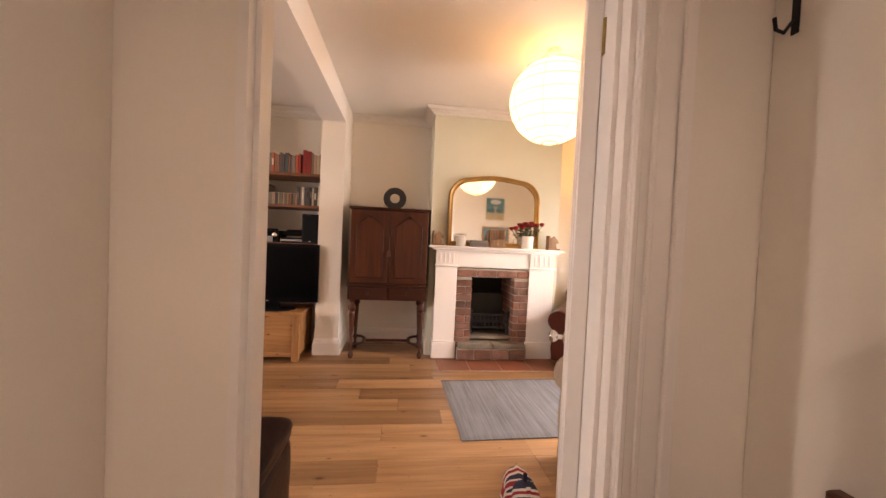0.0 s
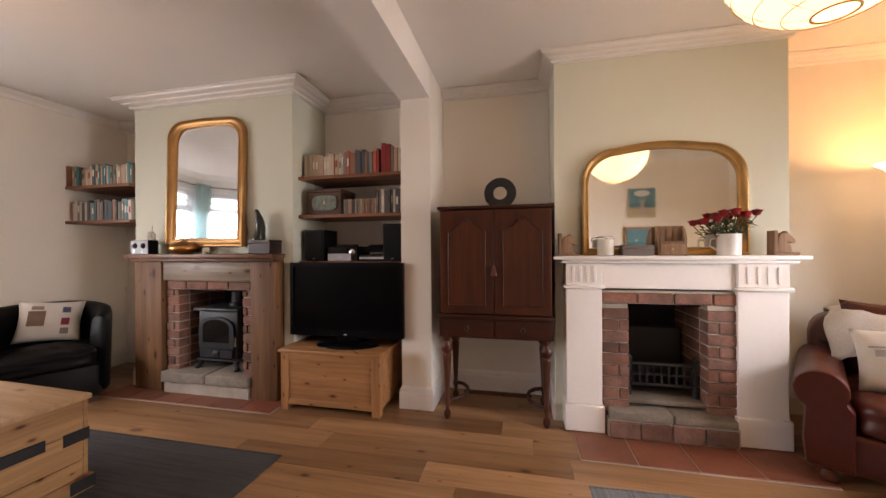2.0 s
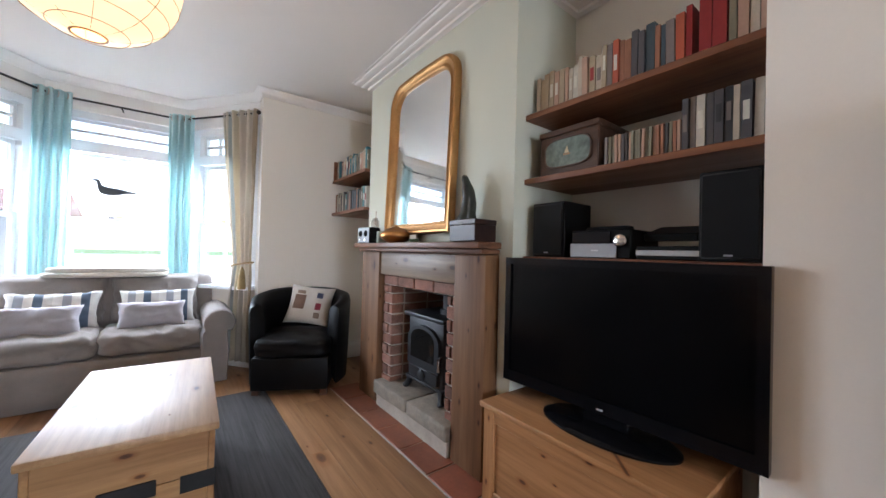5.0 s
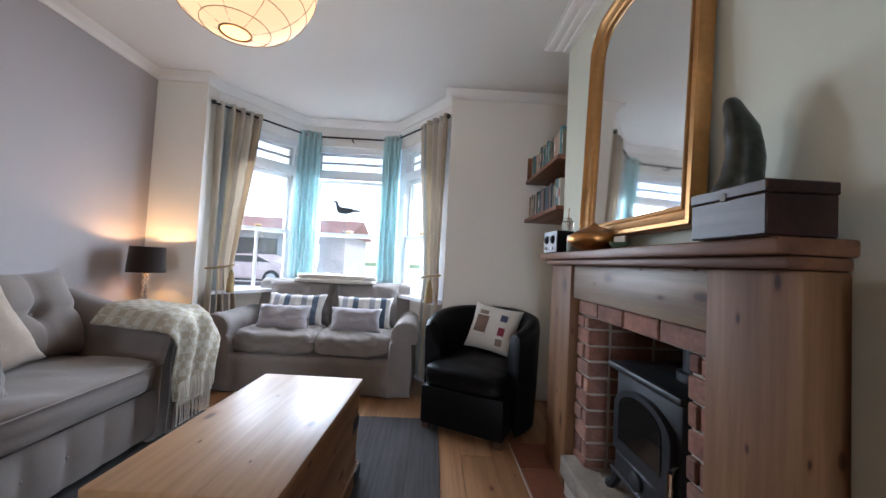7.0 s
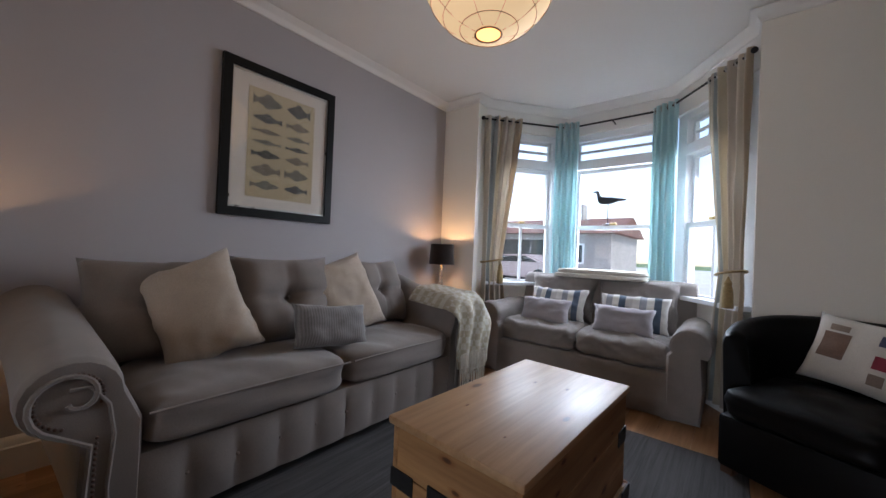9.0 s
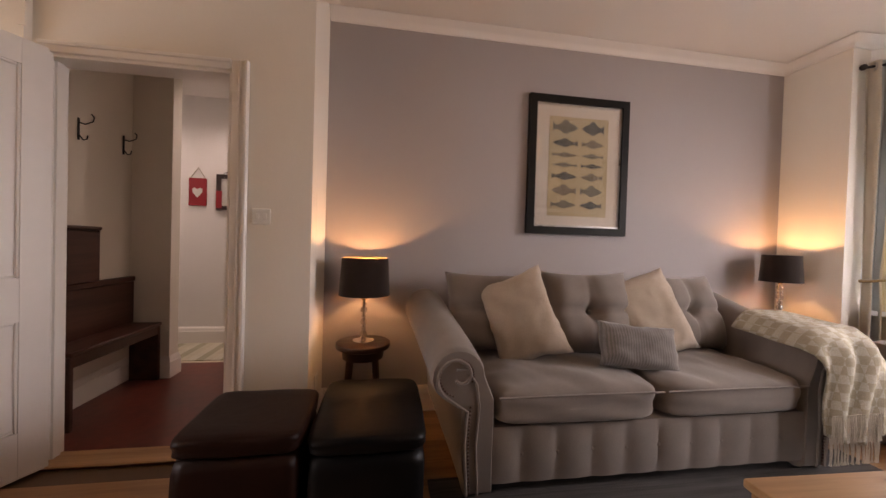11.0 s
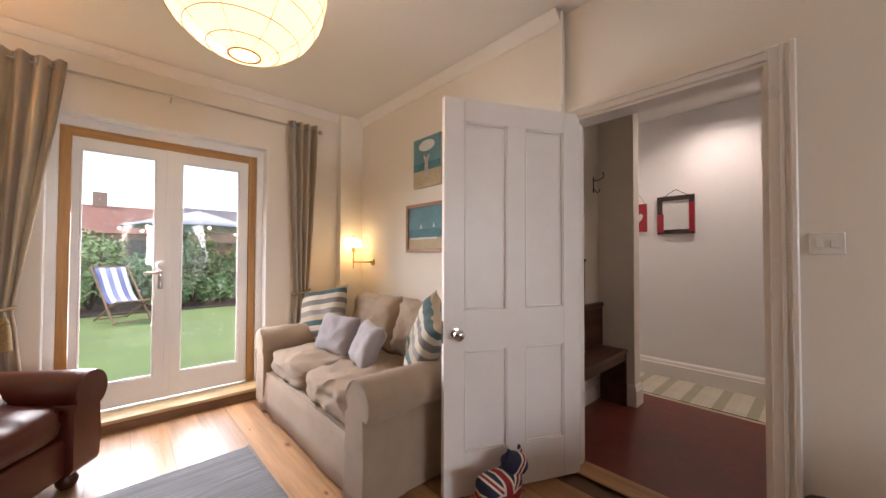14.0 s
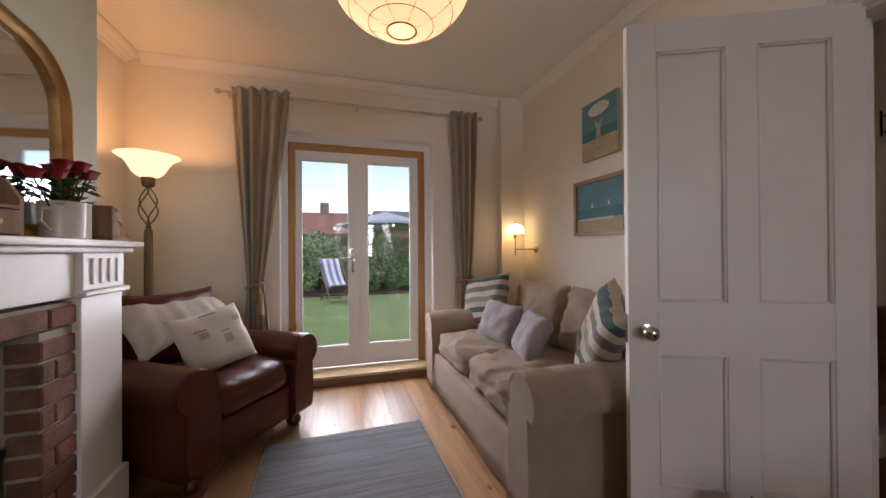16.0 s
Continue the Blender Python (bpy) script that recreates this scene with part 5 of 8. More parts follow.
buttoned("large grey-brown buttoned sofa cushion", 0.60, 0.50, 0.22, -1.58, 1.27, 0.490, 172, -22, 1.5, "grey sofa cushions")
buttoned("large grey-brown buttoned sofa cushion", 0.58, 0.52, 0.22, -2.16, 1.36, 0.490, 178, -20, 2.5, "grey sofa cushions")
buttoned("large grey-brown buttoned sofa cushion", 0.50, 0.50, 0.20, -2.90, 1.30, 0.490, 184, -20, 3.5, "grey sofa cushions")
cushion("cream crinkled square scatter cushion", 0.40, 0.52, 0.17, CREAMC, -1.76, 1.46, 0.500, 150, -20, 11.0, "cream cushions", -24)
cushion("cream crinkled square scatter cushion", 0.43, 0.52, 0.16, CREAMC, -2.60, 1.42, 0.495, 172, -20, 12.0, "cream cushions", -17)
cushion("small grey ribbed lumbar cushion", 0.44, 0.24, 0.13, cloth("grey ribbed cotton", (0.235, 0.21, 0.20), 300, 0.2, 0.6, (0.007, [(0.25, 0.225, 0.21), (0.18, 0.16, 0.15)]), 0), -2.26, 1.62, 0.500, 176, -24, 13.0, "", 6)

# checked throw over the far arm
CHECK, nt, bs = nodes_of("cream checked wool")
v = coords(nt)
sp = nt.nodes.new("ShaderNodeTexChecker")
sp.inputs["Scale"].default_value = 24
sp.inputs["Color1"].default_value, sp.inputs["Color2"].default_value = (0.52, 0.48, 0.40, 1), (0.40, 0.35, 0.26, 1)
nt.links.new(v.outputs[0], sp.inputs["Vector"])
fn = noise_tex(nt, v, 220, 2)
fr = ramp(nt, fn, ((0.3, (0.7, 0.7, 0.7)), (0.7, (1, 1, 1))))
nt.links.new(mix(nt, 0.9, sp.outputs[0], fr.outputs[0], "MULTIPLY"), bs.inputs["Base Color"])
bs.inputs["Roughness"].default_value = 0.95
bump(nt, bs, fn, 0.6, 0.003)
th = thing("throw", "cream checked wool throw draped over the sofa arm", "throw", -3.19, 1.40, 0)
line = [(-0.02, 0.765), (0.08, 0.755), (0.18, 0.745), (0.27, 0.74), (0.35, 0.735), (0.41, 0.70), (0.445, 0.62), (0.455, 0.52), (0.46, 0.42), (0.465, 0.33), (0.47, 0.25)]
bm = bm_new()
g = []
N = 30
J = len(line) * 3 - 2
for j in range(J):
    a, fr_ = divmod(j, 3)
    p0, p1 = line[a], line[min(a + 1, len(line) - 1)]
    y, z = p0[0] + (p1[0] - p0[0]) * fr_ / 3, p0[1] + (p1[1] - p0[1]) * fr_ / 3
    drop = max(0.0, (j - 12) / (J - 13))
    r = []
    for i in range(N + 1):
        u = i / N
        x = 0.12 - 0.48 * u + drop * (0.0 + 0.16 * u) - 0.012 * math.sin(j * 0.45)
        fold = 0.020 * math.sin(u * 17 + j * 0.12) * min(1, j / 12)
        side = -0.16 * max(0.0, (u - 0.72) / 0.28) ** 1.6 - 0.10 * max(0.0, (0.22 - u) / 0.22) ** 1.6
        crown = side * (1 - drop)
        r.append(bm.verts.new((x, y + (fold if z < 0.70 else 0.004 * math.sin(u * 13)), max(0.06, z + crown + (0.4 * fold if z >= 0.70 else 0) - 0.05 * drop * math.sin(u * 3.1)))))
    g.append(r)
for j in range(len(g) - 1):
    for i in range(N):
        bm.faces.new((g[j][i], g[j][i + 1], g[j + 1][i + 1], g[j + 1][i]))
sheet = part("cloth", bm, CHECK, th, smooth=180)
sheet.modifiers.new("thick", "SOLIDIFY").thickness = 0.008
for y_, z_, n_ in ((0.486, 0.34, 30), (0.478, 0.225, 26)):
    bm = bm_new()
    for k in range(n_):
        x = 0.10 - 0.30 * k / (n_ - 1)
        dx = random.uniform(-0.012, 0.012)
        tube(bm, [(x, y_, z_ + 0.012), (x + dx * 0.6, y_ + 0.006, z_ - 0.05), (x + dx, y_ + 0.006, z_ - 0.10), (x + dx, y_ + 0.006, z_ - 0.118)], 0.003, 5, [0.003, 0.0035, 0.003, 0.006])
    part("fringe", bm, CREAMK, th)

# leather armchair, turned towards the room
TAN = leather("reddish brown leather", (0.070, 0.0115, 0.0060), 0.29, 0.3, 0.36)
ac = thing("armchair", "worn reddish-brown leather armchair with rolled arms", "armchair", 2.275, 3.875, 0, -34)
AW, AD = 0.90, 0.90
part("base", boxbm(-0.40, 0.40, -0.42, 0.42, 0.09, 0.29, 0.03, 3), TAN, ac)
part("seat_cushion", move(seat_cushion(0.52, 0.66, 0.17, 31, 0.035), Matrix.Translation((0, -0.10, 0.375))), TAN, ac)
for sd in (-1, 1):
    bm = loft(bm_new(), [(x, z if z > 0.1 else 0.09) for x, z in rolled(sd, 0.155, 0.485, 0.105, 0.42)], ends(-AD / 2 + 0.0, AD / 2 - 0.10, 8), 0.012, 40 + sd)
    a = part("arm", move(bm, Matrix.Translation((sd * 0.265, 0, 0))), TAN, ac)
    b = lathe(bm_new(), [(0.0, 0.0), (0.085, 0.001), (0.10, 0.012), (0.0, 0.013)], 0, 0, 24, True)
    part("arm_front", move(b, pose(sd * 0.365, -AD / 2 + 0.012, 0.485, 90)), TAN, a)
bm = soft_box(bm_new(), 0, 0.33, 0.50, 0.84, 0.26, 0.64, 4.5, 12, 0.03, 5)
part("back", bm, TAN, ac, smooth=180)
part("back_cushion", move(pillow(0.56, 0.46, 0.18, 51), Matrix.Translation((0, 0.17, 0.44)) @ pose(0, 0, 0, -12)), TAN, ac, smooth=180)
for x in (-0.34, 0.34):
    for y in (-0.36, 0.36):
        part("foot", lathe(bm_new(), [(0.03, 0.0), (0.042, 0.02), (0.045, 0.04), (0.03, 0.07), (0.04, 0.0895)], x, y, 16), MAHOG, ac)
# white throw over its back, and a printed cushion
WHT = cloth("white waffle cotton", (0.50, 0.445, 0.40), 260, 0.15, 0.8)
tw = thing("throw", "white cotton throw over the armchair back", "throw", 2.275, 3.875, 0, -34)
line = [(0.478, 0.52), (0.476, 0.70), (0.445, 0.82), (0.36, 0.845), (0.26, 0.84), (0.16, 0.815), (0.085, 0.75), (0.045, 0.67), (0.03, 0.60)]
bm = bm_new()
g = []
for j in range(len(line) * 2 - 1):
    a, h = divmod(j, 2)
    p0, p1 = line[a], line[min(a + 1, len(line) - 1)]
    y, z = p0[0] + (p1[0] - p0[0]) * h / 2, p0[1] + (p1[1] - p0[1]) * h / 2
    r = []
    for i in range(31):
        u = i / 30
        f = 0.012 * math.sin(u * 23 + j * 0.3)
        low = -0.07 * math.sin(u * 4.4 + 2.2) * max(0, j - 10) / 6
        edge = -0.035 * max(0, abs(2 * u - 1) - 0.75) / 0.25
        r.append(bm.verts.new((-0.33 + 0.60 * u + 0.015 * math.sin(j), y - abs(f) * (j > 6), z + low + f * 0.4 + edge)))
    g.append(r)
for j in range(len(g) - 1):
    for i in range(30):
        bm.faces.new((g[j][i], g[j][i + 1], g[j + 1][i + 1], g[j + 1][i]))
sheet = part("cloth", bm, WHT, tw, smooth=180)
sheet.modifiers.new("thick", "SOLIDIFY").thickness = 0.007


def printed(label, w, h, d, seed, m, cols, grp=""):
    """A pale cushion with small printed motifs of its own."""
    c = thing("cushion", label, "cushion", group=grp)
    part("cover", pillow(w, h, d, seed), cloth("printed cream cotton", (0.60, 0.54, 0.47), 500, 0.12, 0.4), c, smooth=180)
    for (px, pz, pw, ph), col in cols:
        bm = bm_new()
        n = 8
        g = [[bm.verts.new((px + pw * (i / n - 0.5), -d / 2 * max(0.02, (1 - abs((px + pw * (i / n - 0.5)) * 2 / w) ** 4) * (1 - abs((pz + ph * (j / n - 0.5) - h / 2) * 2 / h) ** 4)) ** 0.55 * (1 + 0.22 * noise.noise(Vector(((px + pw * (i / n - 0.5)) * 4 / w + seed, (pz + ph * (j / n - 0.5) - h / 2) * 4 / h, -1 + seed)))) - 0.003, pz + ph * (j / n - 0.5))) for j in range(n + 1)] for i in range(n + 1)]
        for i in range(n):
            for j in range(n):
                bm.faces.new((g[i][j], g[i + 1][j], g[i + 1][j + 1], g[i][j + 1]))
        part("printed_motif", bm, cloth("printed ink", col, 500, 0.3, 0.3), c, smooth=180)
    c.matrix_basis = m


printed("white cushion with grey seaside print", 0.40, 0.35, 0.14, 61, pose(2.12, 3.70, 0.475, 0, 0, -42) @ pose(0, 0, 0, -26) @ pose(0, 0, 0, 0, -8),
        [((-0.10, 0.23, 0.07, 0.010), (0.38, 0.34, 0.30)), ((-0.09, 0.20, 0.05, 0.035), (0.46, 0.42, 0.37)), ((0.03, 0.15, 0.05, 0.05), (0.45, 0.41, 0.36)), ((0.03, 0.195, 0.06, 0.008), (0.36, 0.33, 0.30)), ((0.12, 0.25, 0.05, 0.03), (0.46, 0.42, 0.37)), ((-0.02, 0.31, 0.09, 0.008), (0.36, 0.33, 0.30))])

# black tub chair
BLK = leather("black leather", (0.0035, 0.0032, 0.0035), 0.40, 0.3, 0.13)
tc = thing("tub_chair", "black leather tub chair with a curved back", "armchair", -3.575, 3.665, 0, 62)
bm = bm_new()
outer = []
A0, n = 246, 30
for k in range(n + 1):
    a = radians(-A0 / 2 + A0 * k / n + 90)
    e = abs(2 * k / n - 1)
    top = 0.775 - 0.10 * e ** 3
    def ringp(r, z, yk=1.0):
        return (r * math.cos(a) * 1.0, r * math.sin(a) * yk + (0.02 if e < 0.9 else 0), z)
    col = [ringp(0.385, 0.045), ringp(0.395, 0.30), ringp(0.405, top - 0.06), ringp(0.395, top - 0.015), ringp(0.355, top), ringp(0.315, top - 0.02), ringp(0.30, top - 0.07), ringp(0.285, 0.40), ringp(0.285, 0.20)]
    outer.append([bm.verts.new(p) for p in col])
for a, b in zip(outer, outer[1:]):
    for i in range(len(a) - 1):
        bm.faces.new((a[i], a[i + 1], b[i + 1], b[i]))
bm.faces.new(outer[0])
bm.faces.new(outer[-1][::-1])
bmesh.ops.recalc_face_normals(bm, faces=bm.faces[:])
part("shell", bm, BLK, tc, smooth=70)
part("base", boxbm(-0.285, 0.285, -0.345, 0.20, 0.045, 0.30, 0.02, 2), BLK, tc)
part("seat_cushion", move(seat_cushion(0.56, 0.58, 0.14, 71, 0.03), Matrix.Translation((0, -0.07, 0.365))), BLK, tc)
for x, y in ((-0.25, -0.30), (0.25, -0.30), (-0.22, 0.24), (0.22, 0.24)):
    part("foot", boxbm(x - 0.025, x + 0.025, y - 0.025, y + 0.025, 0.0, 0.0445), DARKBOX, tc)
printed("cream cushion printed with beach huts", 0.40, 0.36, 0.13, 66, pose(-3.665, 3.725, 0.46, 0, 0, 58) @ pose(0, 0, 0, -22) @ pose(0, 0, 0, 0, 6),
        [((-0.08, 0.19, 0.10, 0.13), (0.22, 0.13, 0.09)), ((-0.08, 0.28, 0.07, 0.03), (0.30, 0.22, 0.17)), ((0.09, 0.16, 0.05, 0.06), (0.30, 0.04, 0.06)), ((0.09, 0.26, 0.05, 0.05), (0.10, 0.11, 0.18)), ((0.09, 0.08, 0.05, 0.05), (0.25, 0.18, 0.14))])

# leather cubes
BRN = leather("dark brown leather", (0.017, 0.0062, 0.0045), 0.36, 0.35, 0.12)


def pouffe(label, x0, x1, y0, y1, h, mat):
    p = thing("leather_pouffe", label, "footstool", (x0 + x1) / 2, (y0 + y1) / 2, 0)
    w, d = x1 - x0, y1 - y0
    part("body", soft_box(bm_new(), 0, 0, h * 0.43, w * 0.985, d * 0.985, h * 0.84, 14.0, 8, 0.012, w), mat, p, smooth=180)
    bm = soft_box(bm_new(), 0, 0, h * 0.93, w, d, h * 0.16, 9.0, 10, 0.02, d)
    part("lid", bm, mat, p, smooth=180)


pouffe("dark brown leather cube pouffe beside the doorway", -0.66, -0.24, 1.585, 2.0, 0.452, BRN)
pouffe("black leather cube pouffe beside the sofa", -1.11, -0.675, 1.42, 1.99, 0.425, BLK)

# pine trunk as coffee table
TRUNKW = wood("rough pale pine", (0.43, 0.235, 0.10), (0.22, 0.10, 0.038), "x", 0.8, 0.5, knots=True)
TRUNKY = wood("rough pale pine end", (0.43, 0.235, 0.10), (0.22, 0.10, 0.038), "y", 0.8, 0.5, knots=True)
TRUNKT = wood("polished pine lid", (0.45, 0.27, 0.135), (0.33, 0.18, 0.085), "x", 0.7, 0.42, knots=True, spec=0.5, flat=True, spread=8.0)
IRON = plain("black iron strap", (0.03, 0.028, 0.028), 0.55, 0.5, var=0.3, bmp=0.3)
tr = thing("storage_chest", "knotty pine chest with black iron straps as coffee table", "chest", -2.402, 2.695, 0.0125, -2.2)
TL, TD, TH = 0.90, 0.48, 0.485
part("lid", boxbm(-TL / 2 - 0.015, TL / 2 + 0.015, -TD / 2 - 0.012, TD / 2 + 0.012, TH - 0.027, TH, 0.006, 2), TRUNKT, tr)
for s in (-1, 1):
    for k, (za, zb) in enumerate(((0.02, 0.155), (0.158, 0.305), (0.308, 0.4595))):
        part("side_board", boxbm(-TL / 2, TL / 2, min(s * TD / 2, s * (TD / 2 - 0.02)), max(s * TD / 2, s * (TD / 2 - 0.02)), za, zb, 0.002), TRUNKW, tr)
        part("end_board", boxbm(min(s * TL / 2, s * (TL / 2 - 0.02)), max(s * TL / 2, s * (TL / 2 - 0.02)), -TD / 2 + 0.0205, TD / 2 - 0.0205, za, zb, 0.002), TRUNKY, tr)
    part("plinth_end", boxbm(min(s * (TL / 2 + 0.0005), s * (TL / 2 + 0.016)), max(s * (TL / 2 + 0.0005), s * (TL / 2 + 0.016)), -TD / 2 - 0.016, TD / 2 + 0.016, 0.0, 0.075, 0.004), TRUNKY, tr)
    part("plinth_side", boxbm(-TL / 2, TL / 2, min(s * (TD / 2 + 0.0005), s * (TD / 2 + 0.016)), max(s * (TD / 2 + 0.0005), s * (TD / 2 + 0.016)), 0.0, 0.075, 0.004), TRUNKW, tr)
    for t in (-1, 1):
        for za, zb in ((0.255, 0.315), (0.01, 0.07)):
            o = 0.0 if za > 0.1 else 0.0165
            xa, ya = s * (TL / 2 + o), t * (TD / 2 + o)
            bm = boxes((min(xa, xa + s * 0.004), max(xa, xa + s * 0.004), min(ya + t * 0.004, ya - t * 0.10), max(ya + t * 0.004, ya - t * 0.10), za, zb), (min(xa + s * 0.0, xa - s * 0.10), max(xa, xa - s * 0.10), min(ya, ya + t * 0.004), max(ya, ya + t * 0.004), za, zb))
            part("corner_strap", bm, IRON, tr)
    part("hand_plate", boxbm(min(s * TL / 2, s * (TL / 2 + 0.008)), max(s * TL / 2, s * (TL / 2 + 0.008)), -0.075, 0.075, 0.275, 0.33, 0.003), IRON, tr)
part("floor_board", boxbm(-TL / 2 + 0.021, TL / 2 - 0.021, -TD / 2 + 0.021, TD / 2 - 0.021, 0.02, 0.035), TRUNKW, tr)

# rugs
def rug(label, x0, x1, y0, y1, mat, seed, rz=0):
    r = thing("rug", label, "rug", (x0 + x1) / 2, (y0 + y1) / 2, 0.0005, rz)
    w, d = x1 - x0, y1 - y0
    bm = bm_new()
    nx, ny = 40, 30
    g = []
    for i in range(nx + 1):
        row = []
        for j in range(ny + 1):
            e = 0.006 * noise.noise(Vector((i * 0.6 + seed, j * 0.6, 0)))
            x = -w / 2 + w * i / nx + (e if i in (0, nx) else 0)
            y = -d / 2 + d * j / ny + (e if j in (0, ny) else 0)
            z = 0.010 + 0.0015 * noise.noise(Vector((i * 0.7, j * 0.7, seed)))
            row.append(bm.verts.new((x, y, z if 0 < i < nx and 0 < j < ny else 0.0015)))
        g.append(row)
    for i in range(nx):
        for j in range(ny):
            bm.faces.new((g[i][j], g[i + 1][j], g[i + 1][j + 1], g[i][j + 1]))
    part("surface", bm, mat, r, smooth=180)
    for yy in (-d / 2 - 0.001, d / 2 + 0.001):
        part("hem", boxbm(-w / 2, w / 2, yy - 0.005, yy + 0.005, 0, 0.008, 0.003), mat, r)


def ribbed(name, c, axis):
    m, nt, b = nodes_of(name)
    st = coords(nt, (2.0, 75, 40) if axis == "x" else (75, 2.0, 40))
    lines, big = noise_tex(nt, st, 1.0, 4, 0.7), noise_tex(nt, coords(nt), 3.0, 3)
    fine = noise_tex(nt, coords(nt), 260, 2)
    r = ramp(nt, lines, ((0.3, tint(c, 0.62)), (0.55, c), (0.75, tint(c, 1.25))))
    f = ramp(nt, big, ((0.3, (0.85,) * 3), (0.7, (1, 1, 1))))
    nt.links.new(mix(nt, 1.0, r.outputs[0], f.outputs[0], "MULTIPLY"), b.inputs["Base Color"])
    b.inputs["Roughness"].default_value = 0.95
    b.inputs["Specular IOR Level"].default_value = 0.15
    s = nt.nodes.new("ShaderNodeMath")
    s.operation = "ADD"
    nt.links.new(lines, s.inputs[0])
    nt.links.new(fine, s.inputs[1])
    bump(nt, b, s.outputs[0], 0.6, 0.006)
    return m


rug("blue-grey ribbed woven rug before the white fireplace", 0.58, 2.15, 2.575, 3.485, ribbed("blue-grey woven wool", (0.22, 0.225, 0.24), "y"), 3, 1.8)
rug("charcoal grey wool rug under the pine trunk", -3.56, -1.16, 1.62, 3.375, ribbed("charcoal wool", (0.080, 0.076, 0.075), "x"), 9)


# ---- lamps ----
BULB = (1.0, 0.60, 0.28)


def lamp_point(parent, x, y, z, watts, c=BULB, r=0.03):
    d = bpy.data.lights.new("bulb_light", "POINT")
    d.energy, d.color, d.shadow_soft_size = watts, c, r
    o = new("bulb_light", d)
    o.location = (x, y, z)
    o.parent = parent
    return o


WIRE = plain("lantern rib", (0.50, 0.33, 0.16), 0.7)
WHITEP = plain("white plastic fitting", (0.78, 0.76, 0.72), 0.4, var=0.04)


def lantern(label, x, y, zc, r, strength):
    l = thing("paper_lantern", label, "pendant lamp", x, y, zc, group="paper lanterns")
    bm = bm_new()
    n, m = 56, 28
    rings = []
    for j in range(m + 1):
        a = radians(-80 + 160 * j / m)
        rr = r * math.cos(a)
        ring_ = []
        for i in range(n):
            b = 6.28318 * i / n
            bulge = 1 - 0.014 * abs(math.sin(j * math.pi / 3.5)) + 0.006 * noise.noise(Vector((math.cos(b) * 3, math.sin(b) * 3, j * 0.5)))
            ring_.append(bm.verts.new((rr * bulge * math.cos(b), rr * bulge * math.sin(b), r * 0.985 * math.sin(a))))
        rings.append(ring_)
    for a, b in zip(rings, rings[1:]):
        for i in range(n):
            bm.faces.new((a[i], a[(i + 1) % n], b[(i + 1) % n], b[i]))
    part("paper_shade", bm, glow("lit rice paper", (1.0, 0.70, 0.38), strength), l, "glowing white rice paper", smooth=180)
    for j in range(9):
        a = radians(-66 + 132 * j / 8)
        t = 0.12 * noise.noise(Vector((j * 2.3, x, 0)))
        pts = [(r * 1.002 * math.cos(a) * math.cos(q * 0.19635), r * 1.002 * math.cos(a) * math.sin(q * 0.19635), r * 0.99 * math.sin(a) + t * r * 0.5 * math.sin(q * 0.19635 + j)) for q in range(33)]
        pts = [Vector(p).normalized() * r * 1.001 for p in pts]
        part("rib", tube(bm_new(), pts, 0.0016, 4), WIRE, l)
    for k in range(8):
        b = k * 0.785 + 0.2
        part("seam", tube(bm_new(), [(r * 0.999 * math.cos(radians(q)) * math.cos(b), r * 0.999 * math.cos(radians(q)) * math.sin(b), r * 0.985 * math.sin(radians(q))) for q in range(-78, 79, 12)], 0.0013, 4), WIRE, l)
    bm = lathe(bm_new(), [(0.052, -r * 0.99), (0.058, -r * 0.985), (0.058, -r * 0.975), (0.05, -r * 0.975)], 0, 0, 24, True)
    part("bottom_ring", bm, WIRE, l)
    part("flex", tube(bm_new(), [(0, 0, r * 0.9), (0, 0, H - 0.025 - zc)], 0.004, 8), WHITEP, l)
    part("ceiling_rose", lathe(bm_new(), [(0.02, H - 0.045 - zc), (0.045, H - 0.03 - zc), (0.05, H - 0.001 - zc)], 0, 0, 20), WHITEP, l)
    bb = bm_new()
    bmesh.ops.create_uvsphere(bb, u_segments=16, v_segments=10, radius=0.032)
    part("bulb", bb, glow("lit bulb", (1, 0.8, 0.5), 2.0), l, smooth=180)
    return l


lantern("large round white paper lantern lit from within", 1.19, 2.87, 2.24, 0.297, 0.46)
lantern("large round white paper lantern glowing softly", -2.355, 2.49, 2.235, 0.292, 0.24)

# table lamps: brown drum shade open above and below, stacked glass balls
BROWNS = cloth("dark brown lampshade", (0.022, 0.011, 0.008), 500, 0.2)
SHADEIN = plain("gold shade lining", (0.24, 0.15, 0.07), 0.6)
CRYSTAL = plain("clear glass ball", (0.75, 0.70, 0.66), 0.06, var=0.02, bmp=0.0)
CRYSTAL.node_tree.nodes["Principled BSDF"].inputs["Transmission Weight"].default_value = 0.85


